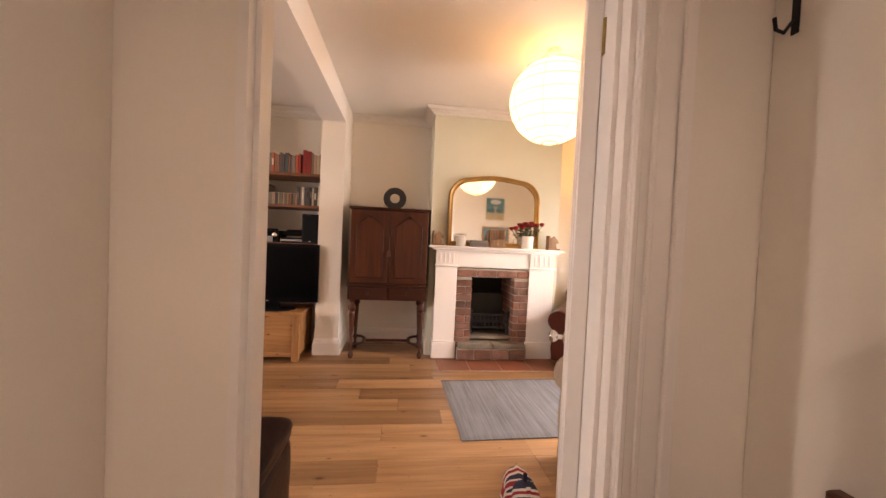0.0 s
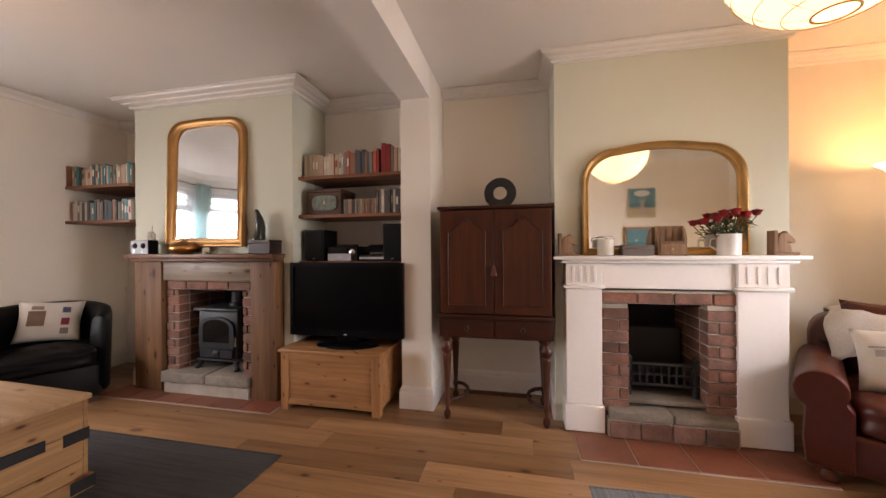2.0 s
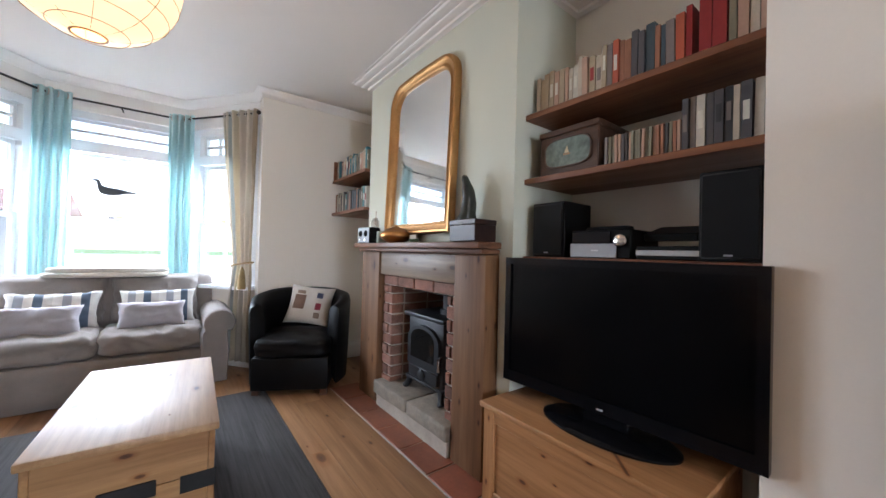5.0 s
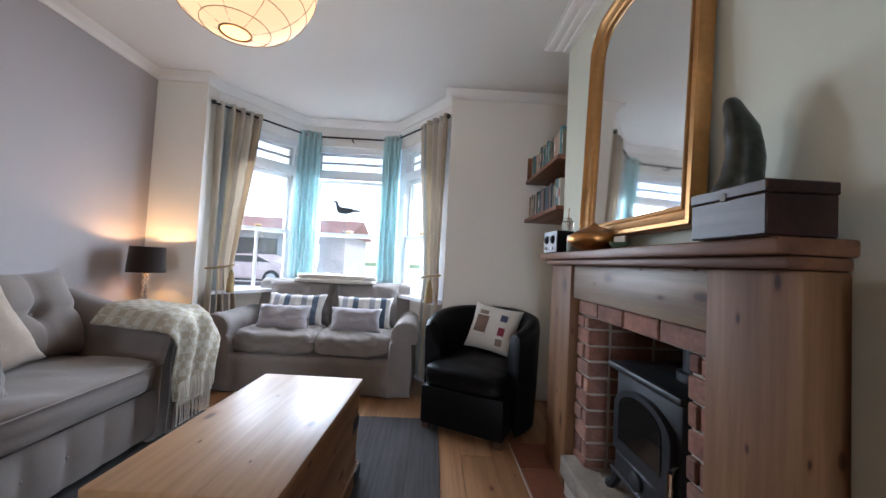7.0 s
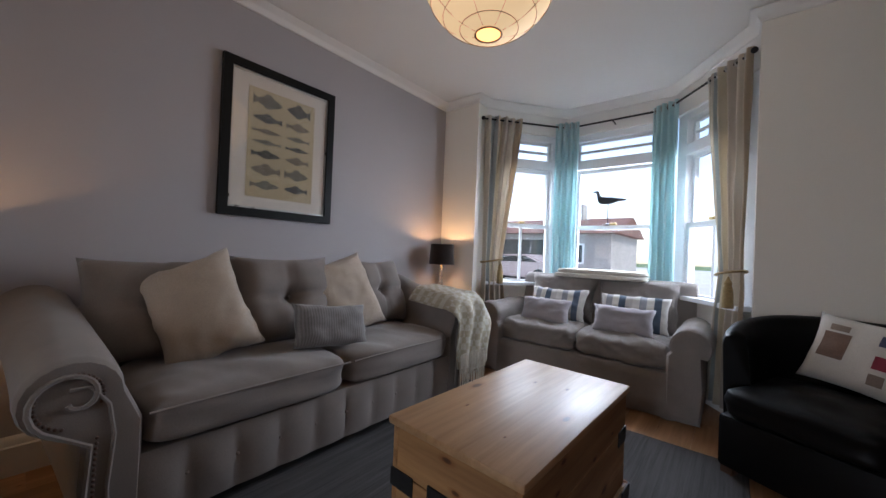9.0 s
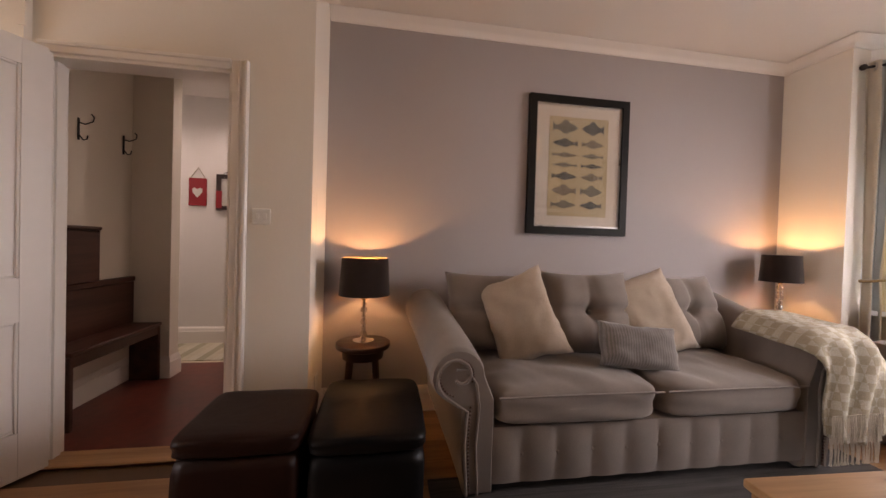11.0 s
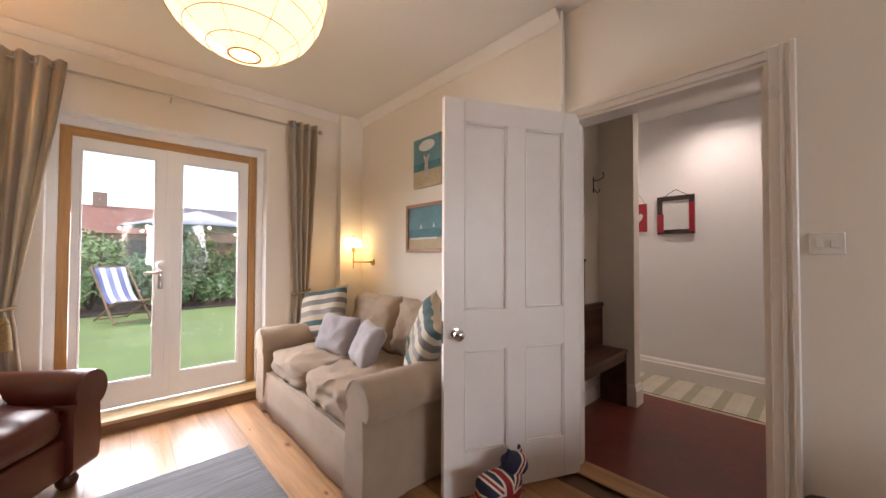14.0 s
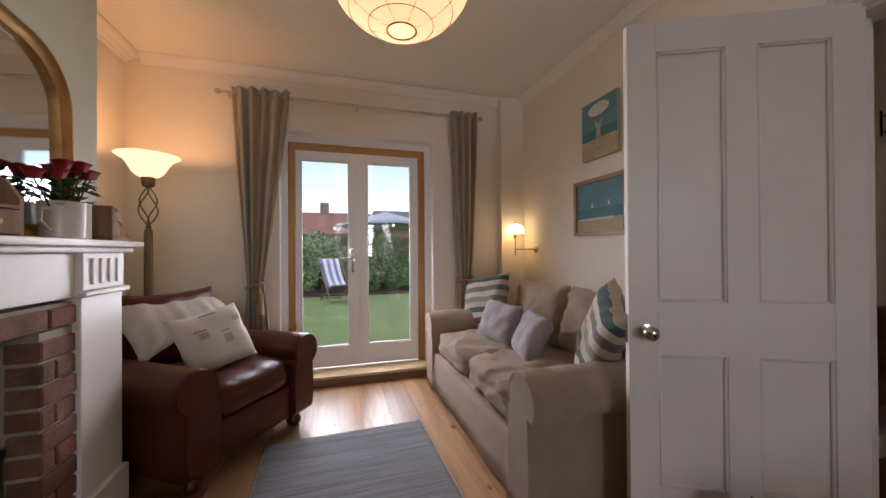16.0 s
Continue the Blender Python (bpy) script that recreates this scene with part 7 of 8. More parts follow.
# ornaments on the pine mantel
Z1 = 1.1955
rad = thing("small_radio", "small grey and black box radio with two dials", "radio", -2.96, 3.985, Z1, 4)
part("case", boxbm(-0.085, 0.085, -0.045, 0.05, 0, 0.12, 0.004), HIFI, rad)
part("front_plate", boxbm(-0.084, 0.084, -0.051, -0.0455, 0.002, 0.118, 0.002), plain("grey front plate", (0.30, 0.31, 0.33), 0.45), rad)
for x in (-0.04, 0.04):
    part("dial", move(lathe(bm_new(), [(0.024, 0), (0.022, 0.006), (0.01, 0.014)], 0, 0, 18), pose(x, -0.051, 0.072, 90)), HIFI, rad)
    part("knob", move(lathe(bm_new(), [(0.009, 0), (0.008, 0.008)], 0, 0, 12), pose(x, -0.051, 0.025, 90)), CHROME, rad)
jar = thing("glass_jar", "clear glass jar with a reed stick", "jar", -2.94, 4.025, Z1 + 0.1205)
part("vessel", lathe(bm_new(), [(0.03, 0), (0.032, 0.01), (0.032, 0.055), (0.02, 0.065), (0.02, 0.075)], 0, 0, 18), CRYSTAL, jar)
part("reed", tube(bm_new(), [(0.0, 0, 0.02), (0.012, 0.0, 0.13)], 0.0025, 6), HONEYZ, jar)
cd = thing("candle_glass", "pale green glass candle holder", "candle", -2.77, 3.995, Z1)
part("holder", lathe(bm_new(), [(0.033, 0), (0.036, 0.004), (0.036, 0.085), (0.032, 0.085), (0.032, 0.07)], 0, 0, 20), plain("green-grey glass", (0.30, 0.34, 0.28), 0.15), cd)
part("wax", lathe(bm_new(), [(0.031, 0.0701), (0.031, 0.074)], 0, 0, 18), plain("cream wax", (0.6, 0.55, 0.42), 0.6), cd)
COPPER = plain("brushed copper gold", (0.55, 0.26, 0.085), 0.32, 1.0, var=0.2, s1=8, s2=60)
pot = thing("copper_pot", "squat copper bowl with a pointed lid", "pot", -2.55, 3.995, Z1)
part("bowl", lathe(bm_new(), [(0.045, 0), (0.06, 0.004), (0.10, 0.025), (0.115, 0.045), (0.108, 0.064), (0.085, 0.08)], 0, 0, 36), COPPER, pot, smooth=180)
part("lid", lathe(bm_new(), [(0.085, 0.0803), (0.06, 0.094), (0.03, 0.105), (0.014, 0.114), (0.008, 0.125), (0.0, 0.128)], 0, 0, 36, True), COPPER, pot, smooth=180)
fr = thing("card_stand", "small pale card stand on the mantel", "frame", -2.33, 3.995, Z1, 10)
part("card", boxbm(-0.03, 0.03, -0.004, 0.004, 0, 0.05), plain("pale card", (0.5, 0.43, 0.33), 0.8), fr)
part("strut", boxbm(-0.006, 0.006, 0.0045, 0.02, 0, 0.03), DARKBOX, fr)
tr2 = thing("small_dish", "little green dish on the mantel", "dish", -2.26, 3.955, Z1)
part("dish", lathe(bm_new(), [(0.02, 0), (0.032, 0.012), (0.034, 0.02), (0.03, 0.02), (0.018, 0.006)], 0, 0, 20), plain("green glaze", (0.10, 0.14, 0.08), 0.25), tr2)
wb = thing("wooden_box", "dark wooden lidded box on the mantel", "box", -1.755, 3.985, Z1)
BOXOAK = wood("dark oak box", (0.036, 0.016, 0.012), (0.014, 0.007, 0.006), "x", 1.4, 0.4)
part("body", boxbm(-0.097, 0.097, -0.072, 0.072, 0, 0.082, 0.003), BOXOAK, wb)
part("lid", boxbm(-0.099, 0.099, -0.074, 0.074, 0.0825, 0.108, 0.003), BOXOAK, wb)
part("lock_plate", boxbm(-0.008, 0.008, -0.0765, -0.0745, 0.078, 0.096, 0.001), IRONH, wb)
# statue: one plain seated draped form, set on the box
bm = lathe(bm_new(), [(0.085, 0.0), (0.088, 0.02), (0.075, 0.05), (0.066, 0.10), (0.064, 0.14), (0.060, 0.18), (0.050, 0.210), (0.042, 0.228), (0.038, 0.245), (0.032, 0.258), (0.022, 0.269), (0.008, 0.274)], 0, 0, 26)
for v in bm.verts:
    k = noise.noise(v.co * 22) * 0.012 + noise.noise(v.co * 60) * 0.004
    v.co.x = v.co.x * (0.56 + k * 6) + 0.018 * math.sin(v.co.z * 14)
    v.co.y *= 0.7 + k * 6
    v.co.z *= 0.92
single("statuette", bm, plain("dark green glazed stone", (0.026, 0.032, 0.024), 0.35, var=0.9, s1=16, s2=50, bmp=0.3, dist=0.006), "dark green draped stone statuette standing on the wooden box", "statue", -1.845, 4.015, Z1 + 0.1085, 30, smooth=60)

# ornaments on the white mantel
Z2 = 1.1725
DRIFT = wood("weathered drift wood", (0.34, 0.21, 0.13), (0.20, 0.115, 0.07), "z", 1.5, 0.7)


def bookend(x, rz):
    b = thing("bookend", "carved wooden horse-head bookend", "bookend", x, 4.06, Z2, rz, "bookends")
    part("plinth", boxbm(-0.065, 0.065, -0.035, 0.035, 0, 0.018, 0.002), DRIFT, b)
    part("back_board", boxbm(-0.065, -0.045, -0.035, 0.035, 0.0185, 0.15, 0.003), DRIFT, b)
    prof = [(-0.044, 0.0187), (0.035, 0.0187), (0.03, 0.06), (0.012, 0.082), (0.045, 0.07), (0.056, 0.078), (0.05, 0.10), (0.022, 0.128), (0.008, 0.15), (0.0, 0.136), (-0.025, 0.13), (-0.04, 0.105)]
    bm = prism(bm_new(), prof, -0.02, 0.02, "y")
    bmesh.ops.bevel(bm, geom=bm.edges[:], offset=0.005, segments=2, affect="EDGES", clamp_overlap=True)
    part("horse_head", bm, DRIFT, b)


bookend(0.55, 0)
bookend(1.78, 0)
ca = thing("candle_jar", "cream ceramic candle jar with a wire handle", "candle", 0.78, 4.045, Z2)
part("vessel", lathe(bm_new(), [(0.045, 0), (0.05, 0.006), (0.05, 0.105), (0.045, 0.11), (0.044, 0.10)], 0, 0, 24), plain("cream ceramic", (0.62, 0.58, 0.50), 0.3, var=0.06), ca)
part("wire_handle", tube(bm_new(), [(-0.05, 0, 0.095), (-0.052, 0, 0.12), (-0.03, 0, 0.128), (0.03, 0, 0.128), (0.052, 0, 0.12), (0.05, 0, 0.095)], 0.002, 6), IRON, ca)
tb = thing("trinket_box", "low grey metal trinket box", "box", 0.965, 4.045, Z2)
part("body", boxbm(-0.09, 0.09, -0.05, 0.05, 0, 0.045, 0.003), plain("pewter", (0.20, 0.18, 0.17), 0.4, 0.6), tb)
part("lid", boxbm(-0.092, 0.092, -0.052, 0.052, 0.0455, 0.068, 0.006), plain("pewter lid", (0.25, 0.22, 0.20), 0.4, 0.6), tb)
wo = thing("wooden_rack", "weathered wooden desk rack with a small drawer", "rack", 1.17, 4.055, Z2, -8)
part("back", boxbm(-0.08, 0.08, 0.03, 0.042, 0, 0.19, 0.003), DRIFT, wo)
for x in (-0.08, 0.068):
    part("side", prism(bm_new(), [(-0.04, 0), (0.0295, 0), (0.0295, 0.18), (0.0, 0.17), (-0.04, 0.11)], x, x + 0.012, "x"), DRIFT, wo)
part("drawer", boxbm(-0.067, 0.067, -0.044, 0.028, 0.004, 0.075, 0.003), DRIFT, wo)
part("shelf", boxbm(-0.067, 0.067, -0.04, 0.029, 0.08, 0.09), DRIFT, wo)
part("knob", move(lathe(bm_new(), [(0.005, 0), (0.008, 0.01)], 0, 0, 10), pose(0, -0.044, 0.04, 90)), BRASS, wo)
for k, x in enumerate((-0.045, -0.01, 0.03)):
    part("letter", boxbm(x - 0.014, x + 0.014, -0.01 + 0.01 * k, 0.004 + 0.01 * k, 0.0905, 0.15 + 0.02 * k), DRIFT, wo)
ro = thing("rose_pot", "red roses in a white enamel jug", "flowers", 1.495, 4.06, Z2)
part("jug", lathe(bm_new(), [(0.058, 0), (0.062, 0.004), (0.064, 0.12), (0.067, 0.132), (0.06, 0.132), (0.058, 0.12)], 0, 0, 28), plain("white enamel", (0.72, 0.70, 0.66), 0.22, var=0.04), ro)
part("jug_handle", tube(bm_new(), [(-0.062, 0, 0.105), (-0.10, 0, 0.10), (-0.105, 0, 0.06), (-0.064, 0, 0.03)], 0.006, 8), plain("enamel handle", (0.72, 0.70, 0.66), 0.22), ro)
LEAF = plain("rose leaf", (0.045, 0.085, 0.025), 0.5, var=0.5, s1=20, s2=80)
REDP = plain("red rose petal", (0.36, 0.008, 0.012), 0.55, var=0.4, s1=30, s2=120)
rr = random.Random(4)
bm = bm_new()
for k in range(110):
    a, h = rr.uniform(0, 6.283), rr.uniform(0.12, 0.225)
    rad_ = rr.uniform(0.01, 0.12) * (0.6 + 2.2 * (h - 0.12))
    c0 = Vector((rad_ * math.cos(a) * 1.25, rad_ * math.sin(a) * 0.55, h))
    t1 = Vector((math.cos(a), math.sin(a), rr.uniform(-0.5, 0.6))).normalized()
    t2 = t1.cross(Vector((0, 0, 1))).normalized()
    L, w = rr.uniform(0.03, 0.05), rr.uniform(0.012, 0.02)
    vs = [bm.verts.new(c0), bm.verts.new(c0 + t1 * L * 0.5 + t2 * w + Vector((0, 0, 0.004))), bm.verts.new(c0 + t1 * L), bm.verts.new(c0 + t1 * L * 0.5 - t2 * w + Vector((0, 0, 0.004)))]
    bm.faces.new(vs)
part("leaves", bm, LEAF, ro)
bm = bm_new()
heads = [(-0.13, 0.0, 0.215), (-0.075, -0.03, 0.225), (-0.035, -0.02, 0.262), (0.02, -0.04, 0.268), (0.055, 0.01, 0.255), (0.085, -0.02, 0.25), (0.15, 0.0, 0.262), (0.0, 0.03, 0.25)]
for x, y, z in heads:
    tube(bm, [(x * 0.2, y * 0.2, 0.06), (x * 0.7, y * 0.7, z * 0.7), (x, y, z - 0.02)], 0.003, 5)
part("stems", bm, LEAF, ro)
for x, y, z in heads:
    bm = bm_new()
    for lay in range(4):
        for p in range(5):
            a = p * 1.2566 + lay * 0.7
            r0 = 0.008 + 0.007 * lay
            vs = []
            for u in range(4):
                for w in range(3):
                    aa = a + (w - 1) * 0.75
                    rr2 = r0 * (0.55 + 0.2 * u + 0.05 * (u == 3))
                    vs.append(bm.verts.new((x + rr2 * math.cos(aa), y + rr2 * math.sin(aa), z - 0.018 + 0.013 * u - 0.003 * lay * (u == 3))))
            for u in range(3):
                for w in range(2):
                    i = u * 3 + w
                    bm.faces.new((vs[i], vs[i + 1], vs[i + 4], vs[i + 3]))
    part("rose_head", bm, REDP, ro)

# flag-patterned doorstop against the open door
FLAG, nt, bs = nodes_of("union flag cotton")
v = coords(nt, (1, 1, 1))
sx = nt.nodes.new("ShaderNodeSeparateXYZ")
nt.links.new(v.outputs[0], sx.inputs[0])


def mth(op, a, b=None):
    n = nt.nodes.new("ShaderNodeMath")
    n.operation = op
    for k, q in enumerate((a, b)):
        if q is None:
            continue
        if isinstance(q, (int, float)):
            n.inputs[k].default_value = q
        else:
            nt.links.new(q, n.inputs[k])
    return n.outputs[0]


ax = mth("ABSOLUTE", sx.outputs[0])
az = mth("ABSOLUTE", mth("SUBTRACT", sx.outputs[2], 0.11))
cross = mth("MINIMUM", ax, az)
diag = mth("ABSOLUTE", mth("SUBTRACT", ax, az))
navy, white, red = (0.02, 0.025, 0.06), (0.62, 0.58, 0.52), (0.30, 0.02, 0.03)
col = mix(nt, mth("LESS_THAN", diag, 0.022), navy, white)
col = mix(nt, mth("LESS_THAN", diag, 0.008), col, red)
col = mix(nt, mth("LESS_THAN", cross, 0.028), col, white)
col = mix(nt, mth("LESS_THAN", cross, 0.016), col, red)
nt.links.new(col, bs.inputs["Base Color"])
bs.inputs["Roughness"].default_value = 0.9
ds = thing("doorstop", "small stuffed doorstop in red, white and blue flag cotton", "doorstop", 0.74, 1.90, 0.002, 262)
part("body", pillow(0.25, 0.20, 0.15, 81), FLAG, ds, smooth=180)
part("head", move(soft_box(bm_new(), 0, 0, 0, 0.13, 0.11, 0.10, 2.6, 8, 0.06, 4), Matrix.Translation((0.10, 0.0, 0.20))), FLAG, ds, smooth=180)
for x in (0.065, 0.135):
    part("ear", prism(bm_new(), [(x - 0.022, 0.228), (x + 0.022, 0.228), (x, 0.278)], -0.008, 0.008, "y"), FLAG, ds)

# hall: settle, hooks, pictures, runner
SETT = wood("red-brown settle wood", (0.085, 0.028, 0.016), (0.045, 0.014, 0.009), "y", 1.0, 0.38)
se = thing("hall_settle", "red-brown wooden hall settle with a panelled back", "bench", 0.0, 0.0, 0.0)
part("seat", boxbm(0.785, 1.005, 0.20, 1.0, 0.425, 0.45, 0.006), SETT, se)
part("back_panel", boxbm(0.985, 1.008, 0.20, 1.0, 0.4505, 0.77, 0.004), SETT, se)
part("back_rail", boxbm(0.975, 1.009, 0.20, 1.0, 0.7705, 0.81, 0.006), SETT, se)
part("tall_back", boxbm(0.965, 1.008, 0.56, 0.90, 0.8105, 1.15, 0.004), SETT, se)
part("tall_cap", boxbm(0.955, 1.009, 0.555, 0.905, 1.1505, 1.175, 0.006), SETT, se)
part("near_end", boxbm(0.795, 1.0, 0.975, 1.0, 0.0, 0.4245, 0.004), SETT, se)
part("far_end", boxbm(0.795, 1.0, 0.20, 0.225, 0.0, 0.4245, 0.004), SETT, se)
part("seat_rail", boxbm(0.80, 0.815, 0.2255, 0.9745, 0.36, 0.4245, 0.002), SETT, se)
for y in (1.15, 0.66, 0.27):
    hk = thing("coat_hook", "dark wrought-iron double coat hook", "coat hook", 1.029, y, 1.725, group="coat hooks")
    part("plate", boxbm(-0.005, 0, -0.009, 0.009, 0.0, 0.14, 0.003), IRON, hk)
    part("upper_hook", tube(bm_new(), [(-0.008, 0, 0.11), (-0.04, 0, 0.10), (-0.085, 0, 0.12), (-0.09, 0, 0.15), (-0.075, 0, 0.165)], 0.004, 8), IRON, hk)
    part("lower_hook", tube(bm_new(), [(-0.008, 0, 0.03), (-0.03, 0, 0.0), (-0.05, 0, 0.005), (-0.055, 0, 0.03)], 0.004, 8), IRON, hk)
REDF = plain("red painted board", (0.33, 0.012, 0.022), 0.45, var=0.15)
hp = thing("heart_plaque", "red hanging plaque with a white heart", "plaque", 1.04, -0.819, 1.45, 180)
part("board", boxbm(-0.085, 0.085, -0.018, -0.001, 0, 0.29, 0.003), REDF, hp)
heart = [(0.0, 0.085), (0.045, 0.14), (0.048, 0.175), (0.025, 0.19), (0.0, 0.17), (-0.025, 0.19), (-0.048, 0.175), (-0.045, 0.14)]
part("heart", prism(bm_new(), heart, -0.022, -0.0185, "y"), WHITEC, hp)
part("ribbon", tube(bm_new(), [(-0.07, -0.012, 0.29), (0.0, -0.006, 0.40), (0.07, -0.012, 0.29)], 0.005, 6), cloth("cream ribbon", (0.55, 0.5, 0.42)), hp)
bp = framed("hall_picture", "small pale picture in a red and black glossy frame", 0.315, 0.375, 0.045, plain("dark bevelled glass", (0.06, 0.04, 0.04), 0.15, 0.3, var=0.5, s1=14), 0.70, -0.819, 1.415, 180)
part("red_side", boxbm(-0.158, -0.10, -0.027, -0.0255, 0.02, 0.2), REDF, bp)
part("red_side", boxbm(0.113, 0.158, -0.027, -0.0255, 0.02, 0.3), REDF, bp)
part("panel", boxbm(-0.1125, 0.1125, -0.012, -0.002, 0.045, 0.33), plain("pale panel", (0.66, 0.66, 0.64), 0.3, var=0.05), bp)
part("cord", tube(bm_new(), [(-0.10, -0.012, 0.375), (0.0, -0.005, 0.44), (0.10, -0.012, 0.375)], 0.003, 6), IRON, bp)
ru = thing("hall_runner", "pale striped woven hall runner", "rug", 0.4, -0.51, 0.0005)
part("weave", boxbm(-2.6, 2.4, -0.27, 0.29, 0, 0.008, 0.003), cloth("cream and olive stripe", (0.5, 0.45, 0.35), 300, 0.15, 0.6, (0.07, [(0.56, 0.50, 0.38), (0.36, 0.33, 0.22), (0.60, 0.55, 0.44)]), 0), ru)

# ---- garden ----
GREENS = [plain("shrub leaf", q, 0.6, var=0.5, s1=6, s2=40) for q in ((0.16, 0.28, 0.09), (0.23, 0.34, 0.11), (0.11, 0.22, 0.08))]
BARK = plain("bark", (0.10, 0.07, 0.045), 0.9, var=0.4, s1=10)


def shrub(label, x, y, w, d, h, n, mat, seed):
    rr = random.Random(seed)
    s = thing("shrub", label, "shrub", x, y, -0.15, group="garden shrubs")
    bm = bm_new()
    for k in range(5):
        a = k * 1.25 + seed
        tube(bm, [(0, 0, 0), (0.2 * w * math.cos(a), 0.2 * d * math.sin(a), h * 0.4), (0.36 * w * math.cos(a), 0.36 * d * math.sin(a), h * 0.75)], 0.02, 5, [0.03, 0.02, 0.008])
    part("stems", bm, BARK, s)
    verts, faces = [], []
    for k in range(n):
        a, e = rr.uniform(0, 6.283), math.asin(rr.uniform(-0.7, 1))
        q = rr.uniform(0.55, 1.0) * (1 + 0.28 * noise.noise(Vector((math.cos(a) * 2 + seed, math.sin(a) * 2, e * 2))))
        c = Vector((w / 2 * q * math.cos(a) * math.cos(e), d / 2 * q * math.sin(a) * math.cos(e), h * 0.52 + h * 0.48 * q * math.sin(e)))
        t1 = Vector((rr.uniform(-1, 1), rr.uniform(-1, 1), rr.uniform(-0.6, 0.8))).normalized()
        t2 = t1.orthogonal().normalized()
        L, ww = rr.uniform(0.06, 0.13), rr.uniform(0.025, 0.05)
        i = len(verts)
        verts += [c, c + t1 * L * 0.5 + t2 * ww, c + t1 * L, c + t1 * L * 0.5 - t2 * ww]
        faces.append((i, i + 1, i + 2, i + 3))
    me = bpy.data.meshes.new("leaves")
    me.from_pydata(verts, [], faces)
    me.materials.append(mat)
    o = new("leaves", me)
    o.parent = s


for k, (x, y, w, d, h) in enumerate(((11.3, 0.4, 1.6, 1.8, 1.7), (11.6, 1.7, 1.5, 1.5, 2.0), (11.2, 2.7, 1.4, 1.3, 1.4), (11.5, 3.7, 1.6, 1.5, 1.9), (11.3, 4.9, 1.7, 1.8, 2.1), (11.4, 6.2, 1.6, 1.8, 1.9), (10.9, 1.2, 0.9, 1.0, 0.8), (10.9, 4.3, 0.9, 1.2, 0.8), (10.8, 2.3, 0.8, 1.0, 0.7), (11.2, -0.9, 1.5, 1.6, 1.9), (10.9, 5.6, 0.9, 1.1, 0.8))):
    shrub("leafy green garden shrub in the border", x, y, w, d, h, 1500, GREENS[k % 3], k * 1.7 + 1)
setting("border_bed", boxes((10.4, 12.6, -8, 14, -0.149, -0.11)), plain("dark soil", (0.06, 0.045, 0.03), 0.95, var=0.4))
# timber fence behind the border
FENCE = wood("weathered fence board", (0.22, 0.19, 0.15), (0.13, 0.11, 0.09), "z", 1.0, 0.85)
fe = thing("fence", "weathered grey timber garden fence", "fence", 12.7, 3, -0.15)
fence_board = mesh_of("board", boxbm(-0.01, 0.01, -0.09, 0.09, 0, 1.75, 0.003), FENCE)
for k in range(60):
    o = new("board", fence_board)
    o.location = (0.004 * (k % 2), -6 + k * 0.192, 0)
    o.parent = fe
part("rail", boxes((0.016, 0.06, -6.1, 5.5, 0.4, 0.48)), FENCE, fe)
part("rail", boxes((0.016, 0.06, -6.1, 5.5, 1.3, 1.38)), FENCE, fe)
# deck chair
dc = thing("deck_chair", "folding deck chair with blue and white striped canvas", "deck chair", 9.25, 3.15, -0.15, -70)
TEAK = wood("teak rail", (0.20, 0.12, 0.07), (0.12, 0.07, 0.04), "z")
for x in (-0.29, 0.29):
    part("back_rail", tube(bm_new(), [(x, -0.50, 0.04), (x, 0.55, 1.10)], 0.02, 8), TEAK, dc)
    part("leg_rail", tube(bm_new(), [(x * 0.88, 0.45, 0.03), (x * 0.88, -0.50, 0.46)], 0.02, 8), TEAK, dc)
for y, z, k in ((0.55, 1.09, 1), (-0.50, 0.45, 0.88), (-0.46, 0.06, 1), (0.43, 0.05, 0.88)):
    part("cross_bar", tube(bm_new(), [(-0.29 * k, y, z), (0.29 * k, y, z)], 0.016, 8), TEAK, dc)
bm = bm_new()
g = []
for i in range(13):
    row = []
    for j in range(17):
        u = j / 16
        row.append(bm.verts.new((-0.25 + 0.5 * i / 12, 0.54 - 1.04 * u, 1.08 - 0.64 * u - 0.30 * math.sin(math.pi * u) ** 1.2)))
    g.append(row)
for i in range(12):
    for j in range(16):
        bm.faces.new((g[i][j], g[i + 1][j], g[i + 1][j + 1], g[i][j + 1]))
cv = part("canvas", bm, cloth("deck chair stripe", (0.5, 0.5, 0.5), 300, 0.08, 0.2, (0.085, [(0.62, 0.64, 0.68), (0.14, 0.17, 0.30), (0.62, 0.64, 0.68), (0.20, 0.24, 0.36)]), 0), dc, smooth=180)
cv.modifiers.new("thick", "SOLIDIFY").thickness = 0.004
